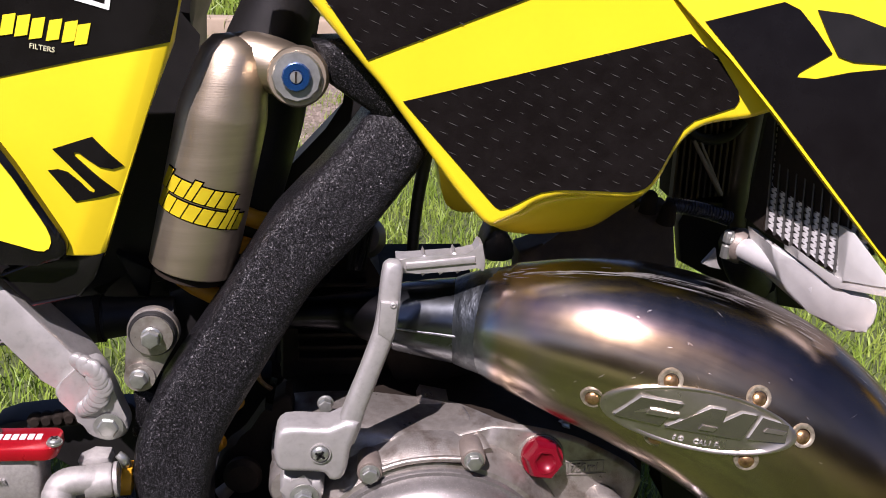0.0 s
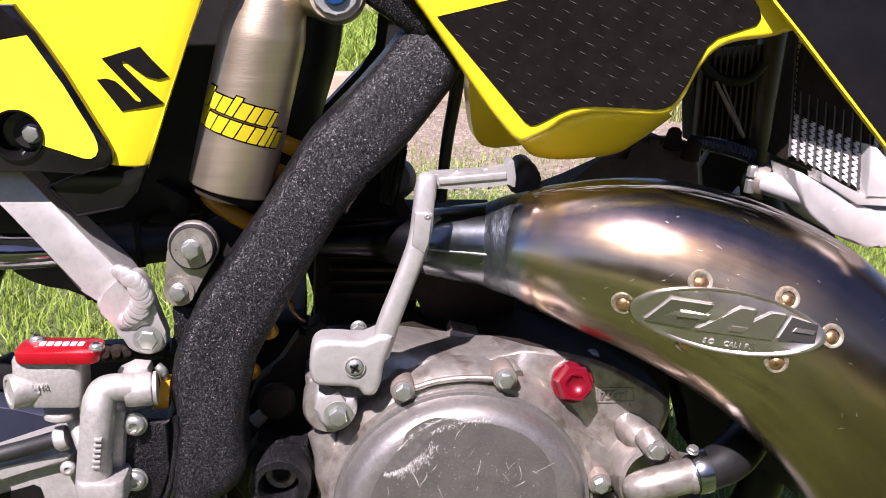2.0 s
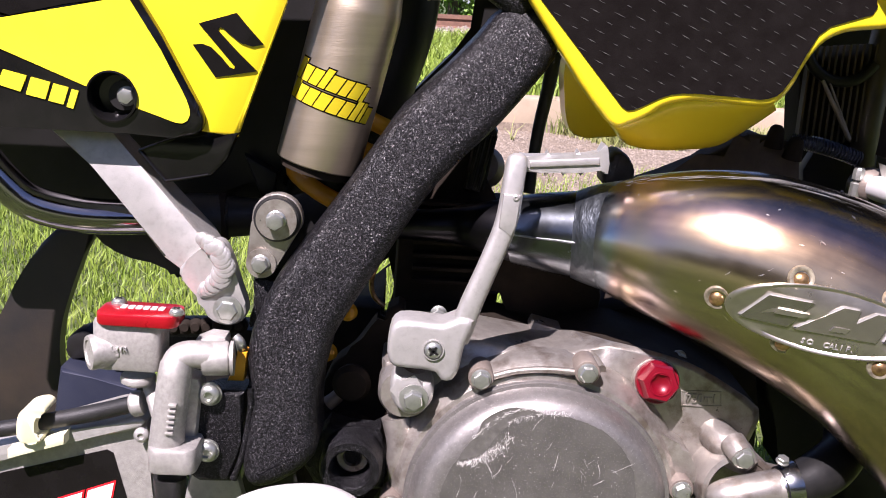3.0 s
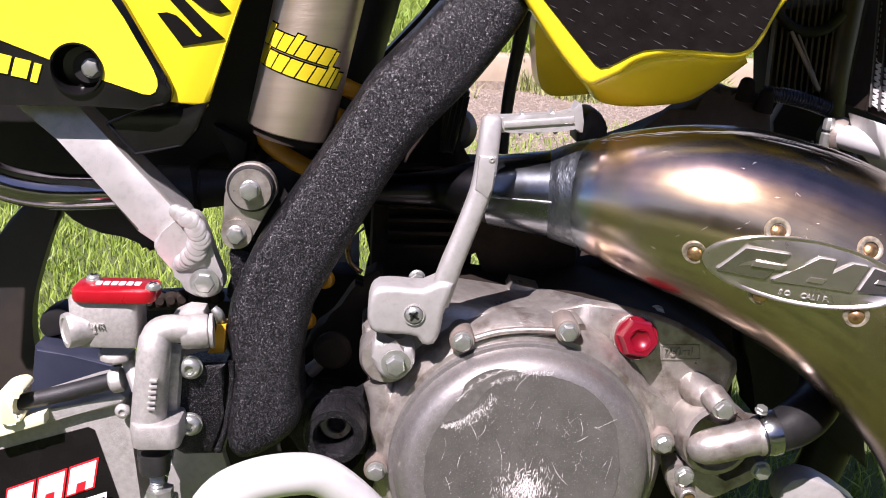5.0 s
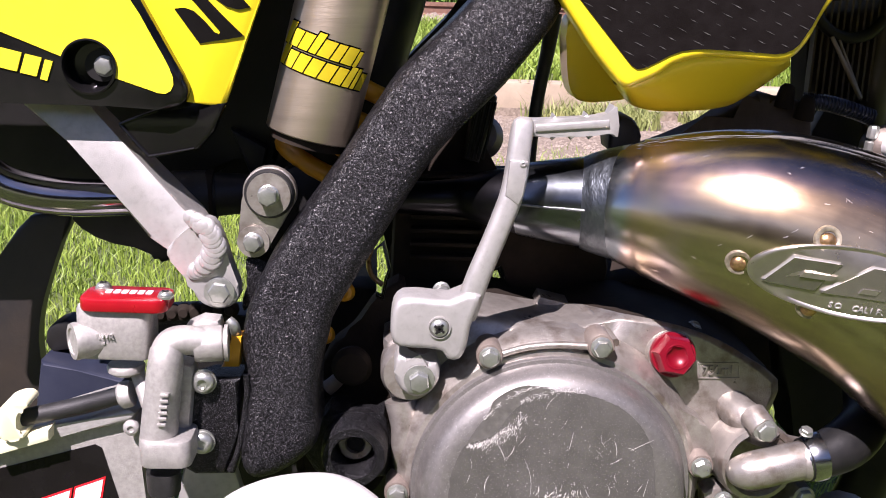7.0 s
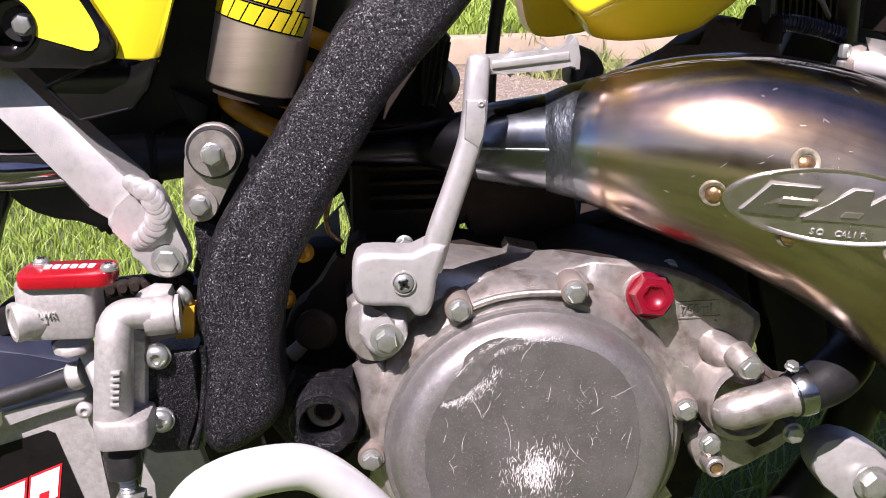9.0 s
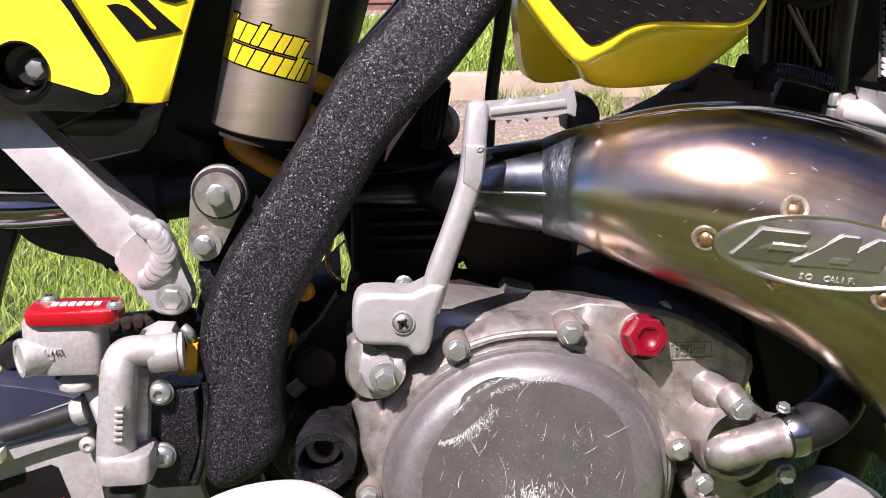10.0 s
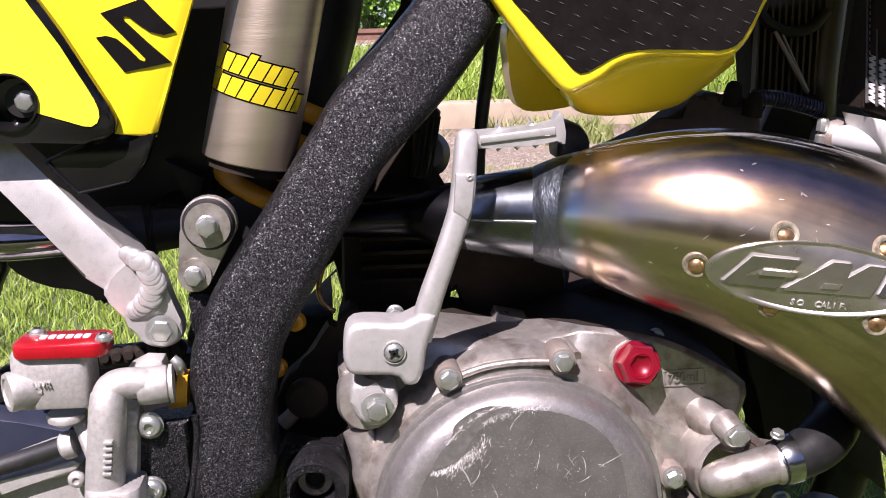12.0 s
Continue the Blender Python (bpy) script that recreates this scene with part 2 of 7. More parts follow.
    col = mixed(part_far_shade.outputs[0], col, far_shade.outputs[0])
    fade = nt.nodes.new("ShaderNodeMapRange")
    fade.inputs["To Min"].default_value, fade.inputs["To Max"].default_value = 0.75, 0.0
    nt.links.new(along, fade.inputs["Value"])
    nt.links.new(mixed(fade.outputs[0], col, near), b.inputs["Base Color"])
    return m


WELD_X = (0.1104, 0.57, 0.5436)[0]
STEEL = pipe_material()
CHROME = mat("dark blued steel", (0.40, 0.38, 0.40), (0.26, 0.24, 0.27), rough=0.08, rough_to=0.16, metal=1.0, scale=30, stain=0.3)
# Dark copy of the exhaust steel; its shade is put into the colour.
DIMSTEEL = mat("exhaust steel in shaded tone", (0.035, 0.033, 0.036), (0.02, 0.02, 0.022), rough=0.26, rough_to=0.4, metal=1.0, scale=40, stain=0.3)


# ---- building helpers ----
BIKE_BASE = Vector((0.05, 0.72, 0.0))
bike = tagged(new("dirt_bike"), "yellow and black two-stroke dirt bike standing on grass", "motorcycle")
bike.location = BIKE_BASE


def finish(bm, name, material, angle=38):
    bmesh.ops.recalc_face_normals(bm, faces=bm.faces)
    for f in bm.faces:
        f.smooth = True
    lim = radians(angle)
    for e in bm.edges:
        if len(e.link_faces) == 2 and e.calc_face_angle(0) > lim:
            e.smooth = False
    me = bpy.data.meshes.new(name)
    bm.to_mesh(me)
    bm.free()
    me.materials.append(material)
    return me


def shallow(parent):
    while parent.parent and parent.parent.parent:
        parent = parent.parent
    return parent


def part(name, bm, material, parent=None, label="", angle=38):
    """One mesh object under a thing or a part, never deeper than a part of a part."""
    parent = shallow(parent or bike)
    ob = new(name, finish(bm, name, material, angle))
    ob.parent = parent
    if parent.type == "EMPTY":
        ob.matrix_parent_inverse = Matrix.Translation(-parent.location)
    return tagged(ob, label) if label else ob


def rounded(pts, steps=4, closed=True):
    """A smooth curve through the corners of an outline (Catmull-Rom)."""
    out, n = [], len(pts)
    rng = range(n) if closed else range(n - 1)
    for i in rng:
        g = lambda k: Vector(pts[(i + k) % n] if closed else pts[min(max(i + k, 0), n - 1)])
        p0, p1, p2, p3 = g(-1), g(0), g(1), g(2)
        for s in range(steps):
            t = s / steps
            out.append(0.5 * ((2 * p1) + (p2 - p0) * t + (2 * p0 - 5 * p1 + 4 * p2 - p3) * t * t + (3 * p1 - p0 - 3 * p2 + p3) * t ** 3))
    if not closed:
        out.append(Vector(pts[-1]))
    return [tuple(p) for p in out]


def slab(outline, y, thick, bevel=0.002, seg=2, slope=0.0, slant=0.0):
    """A plate whose outline lies in x, z; its front is at y (+ slope * z + slant * x), its back thick behind it."""
    bm = bmesh.new()
    clean = []
    for p in outline:
        if not clean or (Vector(p) - Vector(clean[-1])).length > 1e-4:
            clean.append(p)
    front = [bm.verts.new((x, y + slope * z + slant * x, z)) for x, z in clean]
    back = [bm.verts.new((x, y + slope * z + slant * x + thick, z)) for x, z in clean]
    n = len(clean)
    f = bm.faces.new(front)
    bm.faces.new(back[::-1])
    for i in range(n):
        bm.faces.new((front[i], back[i], back[(i + 1) % n], front[(i + 1) % n]))
    bm.edges.ensure_lookup_table()
    if bevel:
        bmesh.ops.bevel(bm, geom=[e for e in f.edges], offset=bevel, segments=seg, profile=0.5, affect="EDGES", clamp_overlap=True)
    return bm


def pillow(outline, y, thick, r, steps=5, slope=0.0):
    """A plate as slab(), but with its front edge rolled over in a quarter round of radius r."""
    pts = [Vector(p) for p in outline]
    n = len(pts)
    area = sum(pts[i].x * pts[(i + 1) % n].y - pts[(i + 1) % n].x * pts[i].y for i in range(n))
    sgn = 1 if area > 0 else -1
    inward = []
    for i in range(n):
        d0, d1 = (pts[i] - pts[i - 1]).normalized(), (pts[(i + 1) % n] - pts[i]).normalized()
        n0, n1 = Vector((-d0.y, d0.x)) * sgn, Vector((-d1.y, d1.x)) * sgn
        m = (n0 + n1).normalized()
        inward.append(m / max(0.55, m.dot(n0)))
    bm = bmesh.new()
    rows = [(0.0, thick)] + [(r * (1 - math.cos(a)), r * (1 - math.sin(a))) for a in (math.pi / 2 * k / steps for k in range(steps + 1))]
    rings = [[bm.verts.new((q.x, y + slope * q.y + dep, q.y)) for q in (p + m * ins for p, m in zip(pts, inward))] for ins, dep in rows]
    for r0, r1 in zip(rings, rings[1:]):
        for k in range(n):
            bm.faces.new((r0[k], r0[(k + 1) % n], r1[(k + 1) % n], r1[k]))
    bm.faces.new(rings[0])
    bm.faces.new(rings[-1])
    return bm


def fold(bm, p0, p1, slope):
    """Bend what lies to the right of the line p0, p1 (x, z) backward."""
    a, b = Vector((p0[0], 0, p0[1])), Vector((p1[0], 0, p1[1]))
    d = (b - a).normalized()
    right = Vector((d.z, 0, -d.x))
    right = right if right.x > 0 else -right
    for step in (0.0, 0.003, 0.006):
        bmesh.ops.bisect_plane(bm, geom=bm.verts[:] + bm.edges[:] + bm.faces[:], plane_co=a + right * step, plane_no=right)
    for v in bm.verts:
        off = (v.co - a).dot(right)
        if off > 0:
            v.co.y += slope * (off * min(1.0, off / 0.012))
    return bm


def frame_axes(d):
    d = Vector(d).normalized()
    up = Vector((0, 0, 1)) if abs(d.z) < 0.95 else Vector((1, 0, 0))
    a = d.cross(up).normalized()
    return a, a.cross(d).normalized(), d


def lathe(profile, centre, axis=(0, -1, 0), seg=36, bm=None, spin=0.0, lids=True):
    """A turned body: profile of (radius, height along the axis)."""
    bm = bm or bmesh.new()
    a, b, d = frame_axes(axis)
    c = Vector(centre)
    rings = []
    for r, h in profile:
        if r < 1e-6:
            rings.append([bm.verts.new(c + d * h)])
        else:
            rings.append([bm.verts.new(c + d * h + r * (math.cos(q) * a + math.sin(q) * b)) for q in (2 * math.pi * k / seg + spin for k in range(seg))])
    for r0, r1 in zip(rings, rings[1:]):
        for k in range(seg):
            k1 = (k + 1) % seg
            quad = [r0[k % len(r0)], r0[k1 % len(r0)], r1[k1 % len(r1)], r1[k % len(r1)]]
            quad = list(dict.fromkeys(quad))
            if len(quad) > 2:
                bm.faces.new(quad)
    for ring in (rings[0], rings[-1]):
        if lids and len(ring) > 2:
            bm.faces.new(ring)
    return bm


def tube(path, seg=20, sub=4, bm=None, flat=1.0, caps=True, square=1.0):
    """A swept tube through rows of (x, y, z, radius)."""
    bm = bm or bmesh.new()
    pts = rounded(path, sub, closed=False) if sub > 1 else [tuple(p) for p in path]
    cs = [Vector(p[:3]) for p in pts]
    rings = []
    a = None
    for i, p in enumerate(pts):
        d = (cs[min(i + 1, len(cs) - 1)] - cs[max(i - 1, 0)]).normalized()
        if a is None:
            a = frame_axes(d)[0]
        a = (a - d * a.dot(d)).normalized()
        b = d.cross(a)
        rings.append([bm.verts.new(cs[i] + p[3] * (math.copysign(abs(math.cos(q)) ** square, math.cos(q)) * a * flat + math.copysign(abs(math.sin(q)) ** square, math.sin(q)) * b)) for q in (2 * math.pi * k / seg for k in range(seg))])
    uv = bm.loops.layers.uv.verify()
    for i, (r0, r1) in enumerate(zip(rings, rings[1:])):
        for k in range(seg):
            f = bm.faces.new((r0[k], r0[(k + 1) % seg], r1[(k + 1) % seg], r1[k]))
            v0 = ((k + seg // 2) % seg) / seg
            for lp, (du, dv) in zip(f.loops, ((0, 0), (0, 1), (1, 1), (1, 0))):
                lp[uv].uv = ((i + du) / len(rings), v0 + dv / seg)
    if caps:
        bm.faces.new(rings[0])
        bm.faces.new(rings[-1])
    return bm


def loft(rows):
    """A skin through rows of equally many points."""
    bm = bmesh.new()
    vs = [[bm.verts.new(p) for p in r] for r in rows]
    for r0, r1 in zip(vs, vs[1:]):
        for k in range(len(r0) - 1):
            bm.faces.new((r0[k], r0[k + 1], r1[k + 1], r1[k]))
    return bm


def box(x0, x1, y0, y1, z0, z1, bevel=0.0):
    bm = bmesh.new()
    bmesh.ops.create_cube(bm, size=1.0, matrix=Matrix.LocRotScale(((x0 + x1) / 2, (y0 + y1) / 2, (z0 + z1) / 2), None, (x1 - x0, y1 - y0, z1 - z0)))
    if bevel:
        bmesh.ops.bevel(bm, geom=list(bm.edges), offset=bevel, segments=2, profile=0.5, affect="EDGES")
    return bm


def round_block(left, right, high, depth, r, bevel=0.0012):
    """A block with rounded upright edges: its front foot runs from left to right, and it is high and deep as given."""
    p0, p1 = Vector(left), Vector(right)
    u = (p1 - p0).normalized()
    w = Vector((-u.z, 0, u.x)).normalized()
    v = w.cross(u)
    v = v if v.y > 0 else -v
    ln = (p1 - p0).length
    bm = bmesh.new()
    rings = []
    for ins, up in ((bevel, 0.0), (bevel * 0.3, bevel * 0.3), (0, bevel), (0, high - bevel), (bevel * 0.3, high - bevel * 0.3), (bevel, high)):
        ring = []
        for cx_, cy_, a0 in ((ln - r, depth - r, 0), (r, depth - r, 90), (r, r, 180), (ln - r, r, 270)):
            for k in range(6):
                a = radians(a0 + 18 * k)
                ring.append(bm.verts.new(p0 + u * (cx_ + (r - ins) * math.cos(a)) + v * (cy_ + (r - ins) * math.sin(a)) + w * up))
        rings.append(ring)
    for r0, r1 in zip(rings, rings[1:]):
        for k in range(24):
            bm.faces.new((r0[k], r0[(k + 1) % 24], r1[(k + 1) % 24], r1[k]))
    bm.faces.new(rings[0])
    bm.faces.new(rings[-1])
    return bm


def bolt(centre, r, parent=None, axis=(0, -1, 0), material=None, name="bolt", flange=1.35, high=0.7, spin=0.3, label="", washer=0.0):
    """A flanged hexagon bolt whose flange sits at centre."""
    bm = bmesh.new()
    if washer:
        lathe([(0, 0), (r * washer, 0), (r * washer, r * 0.18), (0, r * 0.18)], centre, axis, 28, bm)
    lathe([(0, 0), (r * flange, r * 0.05), (r * flange, r * 0.22), (r * 0.95, r * 0.32), (0, r * 0.32)], centre, axis, 26, bm)
    lathe([(r, r * 0.2), (r, r * (high + 0.15)), (r * 0.88, r * (high + 0.27)), (r * 0.6, r * (high + 0.33)), (0, r * (high + 0.34))],
          centre, axis, 6, bm, spin)
    return part(name, bm, material or ZINC, parent, label, 25)


def button_screw(centre, r, parent=None, axis=(0, -1, 0), material=None, name="screw", cross=False, label=""):
    """A round-headed screw with a socket or a cross slot."""
    bm = lathe([(0, 0), (r, 0), (r, r * 0.22), (r * 0.86, r * 0.45), (r * 0.62, r * 0.6), (r * 0.42, r * 0.64), (r * 0.36, r * 0.40), (0, r * 0.36)], centre, axis, 24)
    ob = part(name, bm, material or ZINC, parent, label)
    if cross:
        a, b, d = frame_axes(axis)
        c = Vector(centre) + d * r * 0.60
        # Raised black bars stand for the dark of the cross slot.
        for k in (0.6, 0.6 + math.pi / 2):
            u = math.cos(k) * a + math.sin(k) * b
            w = u.cross(d)
            bm = bmesh.new()
            vs = [bm.verts.new(c + u * (s * r * 0.62) + w * (q * r * 0.13) + d * h) for h in (0.0, r * 0.08) for s, q in ((-1, -1), (1, -1), (1, 1), (-1, 1))]
            for ids in ((0, 1, 2, 3), (7, 6, 5, 4), (0, 4, 5, 1), (1, 5, 6, 2), (2, 6, 7, 3), (3, 7, 4, 0)):
                bm.faces.new([vs[i] for i in ids])
            part("slot", bm, BLACK, ob)
    return ob


def lettering(body, size, m, material, parent, name="lettering", deep=0.0004, shear=0.0, label=""):
    cu = bpy.data.curves.new(name, "FONT")
    cu.body, cu.size, cu.extrude, cu.shear = body, size, deep, shear
    tmp = bpy.data.objects.new(name, cu)
    me = bpy.data.meshes.new_from_object(tmp)
    bpy.data.objects.remove(tmp)
    me.transform(m)
    me.materials.append(material)
    ob = new(name, me)
    ob.parent = shallow(parent)
    return tagged(ob, label) if label else ob


def drill(ob, bm):
    """Cut the body bm out of a part."""
    me = bpy.data.meshes.new("cutter")
    bmesh.ops.recalc_face_normals(bm, faces=bm.faces)
    bm.to_mesh(me)
    bm.free()
    cutter = new("cutter", me)
    cutter.parent = ob.parent
    cutter.matrix_parent_inverse = ob.matrix_parent_inverse
    cut = ob.modifiers.new("cut", "BOOLEAN")
    cut.operation, cut.object = "DIFFERENCE", cutter
    bpy.context.view_layer.update()
    shaped = bpy.data.meshes.new_from_object(ob.evaluated_get(bpy.context.evaluated_depsgraph_get()))
    ob.modifiers.clear()
    ob.data = shaped
    bpy.data.objects.remove(cutter)


def facing(x, y, z, turn=0.0):
    """The place of something flat that faces the viewer's side (-y), turned in its plane."""
    return Matrix.Translation((x, y, z)) @ Euler((radians(90), 0, 0)).to_matrix().to_4x4() @ Euler((0, 0, radians(turn))).to_matrix().to_4x4()


# ---- ground, kerb, railway, house and greenery ----
def ground_height(x, y):
    if y < 5.60:
        return 0.012 * noise.noise(Vector((x * 1.3, y * 1.3, 0.0))) - 0.02
    if y < 12.0:
        return 0.13 + (y - 5.6) * 0.017 + 0.02 * noise.noise(Vector((x, y, 3.0)))
    if y < 16.5:
        return 0.24 + 0.10 * min(1, (y - 12) / 1.0) * min(1, max(0, (16.5 - y)))
    return 0.2 - min(1.4, (y - 16.5) * 0.05)


def setting(name, me_or_bm, material, label):
    me = finish(me_or_bm, name, material)
    return tagged(new(name, me), label, kind="structure")


def ground_material():
    m = mat("trodden earth and turf", (0.082, 0.108, 0.030), (0.056, 0.073, 0.022), rough=0.9, scale=9, bump=1.0, bump_scale=60, stain=0.3)
    nt = m.node_tree
    b = nt.nodes["Principled BSDF"]
    base = b.inputs["Base Color"].links[0].from_socket
    co = nt.nodes.new("ShaderNodeTexCoord")
    sep = nt.nodes.new("ShaderNodeSeparateXYZ")
    nt.links.new(co.outputs["Object"], sep.inputs[0])
    n = nt.nodes.new("ShaderNodeTexNoise")
    n.inputs["Scale"].default_value = 2.2
    n.inputs["Detail"].default_value = 6
    nt.links.new(co.outputs["Object"], n.inputs["Vector"])
    wob = nt.nodes.new("ShaderNodeMath")
    wob.operation = "MULTIPLY_ADD"
    nt.links.new(n.outputs["Fac"], wob.inputs[0])
    wob.inputs[1].default_value = 1.0
    nt.links.new(sep.outputs["Y"], wob.inputs[2])

    def step(at, width):
        r = nt.nodes.new("ShaderNodeMapRange")
        r.inputs["From Min"].default_value, r.inputs["From Max"].default_value = at, at + width
        nt.links.new(wob.outputs[0], r.inputs["Value"])
        return r.outputs[0]

    def mixed(fac, a, bb):
        x = nt.nodes.new("ShaderNodeMix")
        x.data_type = "RGBA"
        nt.links.new(fac, x.inputs["Factor"])
        nt.links.new(a, x.inputs["A"])
        if isinstance(bb, tuple):
            x.inputs["B"].default_value = (*bb, 1)
        else:
            nt.links.new(bb, x.inputs["B"])
        return x.outputs["Result"]

    v = nt.nodes.new("ShaderNodeTexVoronoi")
    v.inputs["Scale"].default_value = 95
    nt.links.new(co.outputs["Object"], v.inputs["Vector"])
    cr = nt.nodes.new("ShaderNodeValToRGB")
    cr.color_ramp.elements[0].color, cr.color_ramp.elements[1].color = (0.10, 0.078, 0.058, 1), (0.25, 0.20, 0.15, 1)
    nt.links.new(v.outputs["Color"], cr.inputs[0])
    col = mixed(step(3.75, 0.5), base, cr.outputs[0])
    col = mixed(step(6.1, 0.1), col, (0.09, 0.11, 0.03))
    col = mixed(step(12.4, 0.3), col, (0.36, 0.33, 0.30))
    col = mixed(step(17.2, 0.5), col, (0.06, 0.09, 0.025))
    nt.links.new(col, b.inputs["Base Color"])
    return m


def build_ground():
    xs = [-400, -60, -20, -9] + [-6 + 0.25 * k for k in range(49)] + [9, 20, 60, 400]
    ys = [-300, -40, -8, -3] + [-1 + 0.22 * k for k in range(30)] + [5.59, 5.62] + [6 + 0.5 * k for k in range(24)] + [20, 30, 60, 120, 400, 1500]
    bm = bmesh.new()
    grid = [[bm.verts.new((x, y, ground_height(x, y))) for x in xs] for y in ys]
    for r0, r1 in zip(grid, grid[1:]):
        for k in range(len(xs) - 1):
            bm.faces.new((r0[k], r0[k + 1], r1[k + 1], r1[k]))
    setting("ground", bm, ground_material(), "mown grass with a strip of bare gravel before a kerb")


build_ground()

CONCRETE = mat("sunlit tan concrete", (0.37, 0.295, 0.21), (0.30, 0.24, 0.17), rough=0.85, scale=12, bump=0.5, bump_scale=120, stain=0.2)
for k in range(5):
    x0 = -6.0 + 2.44 * k
    bm = box(x0, x0 + 2.43, 5.6, 5.80, -0.12, 0.175, 0.018)
    tagged(new("kerb_%d" % (k + 1), finish(bm, "kerb", CONCRETE)), "weathered tan concrete kerb beside gravel", kind="structure")

BLADE = mat("grass blades", (0.15, 0.25, 0.022), (0.29, 0.36, 0.065), rough=0.45, scale=9.0, stain=0.4, spec=0.4)
DRY = mat("dry weed blades", (0.17, 0.22, 0.05), (0.30, 0.29, 0.11), rough=0.6, scale=3.0, stain=0.3)


def blades(name, count, area, high, wide, material, label, seed, keep=None):
    """A field of bent, tapering blades, each two quads and a tip."""
    rng = np.random.default_rng(seed)
    x0, x1, y0, y1 = area
    verts, faces = [], []
    made = 0
    while made < count:
        x, y = rng.uniform(x0, x1), rng.uniform(y0, y1)
        if keep and not keep(x, y, rng):
            continue
        z = ground_height(x, y) - 0.004
        h = high * rng.uniform(0.35, 1.15)
        w = wide * rng.uniform(0.6, 1.2)
        t = rng.uniform(0, 2 * math.pi)
        lean = h * rng.uniform(0.1, 0.9)
        u = rng.uniform(0, 2 * math.pi)
        ca, sa, cl, sl = math.cos(t), math.sin(t), math.cos(u), math.sin(u)
        i = len(verts)
        for f, ww in ((0.0, 1.0), (0.5, 0.8)):
            ox, oy, oz = cl * lean * f * f, sl * lean * f * f, h * f * (1 - 0.18 * f * lean / h)
            verts += [(x + ox - ca * w * ww / 2, y + oy - sa * w * ww / 2, z + oz), (x + ox + ca * w * ww / 2, y + oy + sa * w * ww / 2, z + oz)]
        verts.append((x + cl * lean, y + sl * lean, z + h * 0.86))
        faces += [(i, i + 1, i + 3, i + 2), (i + 2, i + 3, i + 4)]
        made += 1
    me = bpy.data.meshes.new(name)
    me.from_pydata(verts, [], faces)
    me.materials.append(material)
    tagged(new(name, me), label, "grass", kind="stuff")


def turf(x, y, rng):
    edge = 3.3 + 0.6 * noise.noise(Vector((x * 1.2, 0.0, 7.0)))
    return y < edge or rng.random() < 0.08 + 0.5 * max(0.0, noise.noise(Vector((x * 1.6, y * 2.2, 11.0))))


def lawn(x, y, rng):
    return rng.random() < min(1.0, 1.9 * (1 - math.hypot(x / 3.6, (y - 0.75) / 3.4)))


blades("grass", 70000, (-3.6, 3.6, -2.6, 0.75), 0.055, 0.0045, BLADE, "bright green mown lawn grass before the bike", 8, lawn)
blades("grass", 6000, (-3.6, -2.4, 0.75, 3.3), 0.055, 0.0045, BLADE, "bright green mown lawn grass beside the bike", 9, lawn)
blades("grass", 6000, (2.6, 3.6, 0.75, 3.3), 0.055, 0.0045, BLADE, "bright green mown lawn grass beside the bike", 10, lawn)
blades("grass", 95000, (-2.4, 2.6, 0.75, 4.4), 0.062, 0.0036, BLADE, "bright green mown lawn grass round the bike", 3, turf)
blades("grass", 30000, (-3.0, 4.0, 5.85, 12.2), 0.17, 0.014, BLADE, "taller rough green grass behind the kerb", 4)
blades("weeds", 2600, (-1.5, 2.5, 5.15, 5.62), 0.16, 0.008, DRY, "pale weeds growing along the kerb and gravel", 5,
       lambda x, y, r: noise.noise(Vector((x * 2.2, y * 0.6, 1.0))) > 0.12)


def gravel(name, count, area, size, seed, label):
    rng = np.random.default_rng(seed)
    verts, faces = [], []
    for _ in range(count):
        x, y = rng.uniform(area[0], area[1]), rng.uniform(area[2], area[3])
        s = size * rng.uniform(0.4, 1.3)
        z = ground_height(x, y)
        i = len(verts)
        j = rng.uniform(0.7, 1.3, 6) * s
        verts += [(x + j[0], y, z), (x, y + j[1], z), (x - j[2], y, z), (x, y - j[3], z), (x, y, z + j[4] * 0.7), (x, y, z - 0.01)]
        faces += [(i, i + 1, i + 4), (i + 1, i + 2, i + 4), (i + 2, i + 3, i + 4), (i + 3, i, i + 4)]
    me = bpy.data.meshes.new(name)
    me.from_pydata(verts, [], faces)
    me.materials.append(STONE)
    tagged(new(name, me), label, "gravel", kind="stuff")


STONE = mat("grey and tan stones", (0.28, 0.23, 0.185), (0.15, 0.125, 0.10), rough=0.9, scale=14, bump=0.3, bump_scale=90)
gravel("gravel", 14000, (-1.6, 2.8, 3.3, 5.58), 0.009, 8, "loose grey and tan gravel on bare earth")
gravel("ballast", 9000, (-3.5, 4.5, 12.1, 16.4), 0.045, 9, "pale crushed stone ballast under the railway")

RUST = mat("rusted rail steel", (0.20, 0.105, 0.07), (0.13, 0.07, 0.05), rough=0.8, scale=20, bump=0.3)
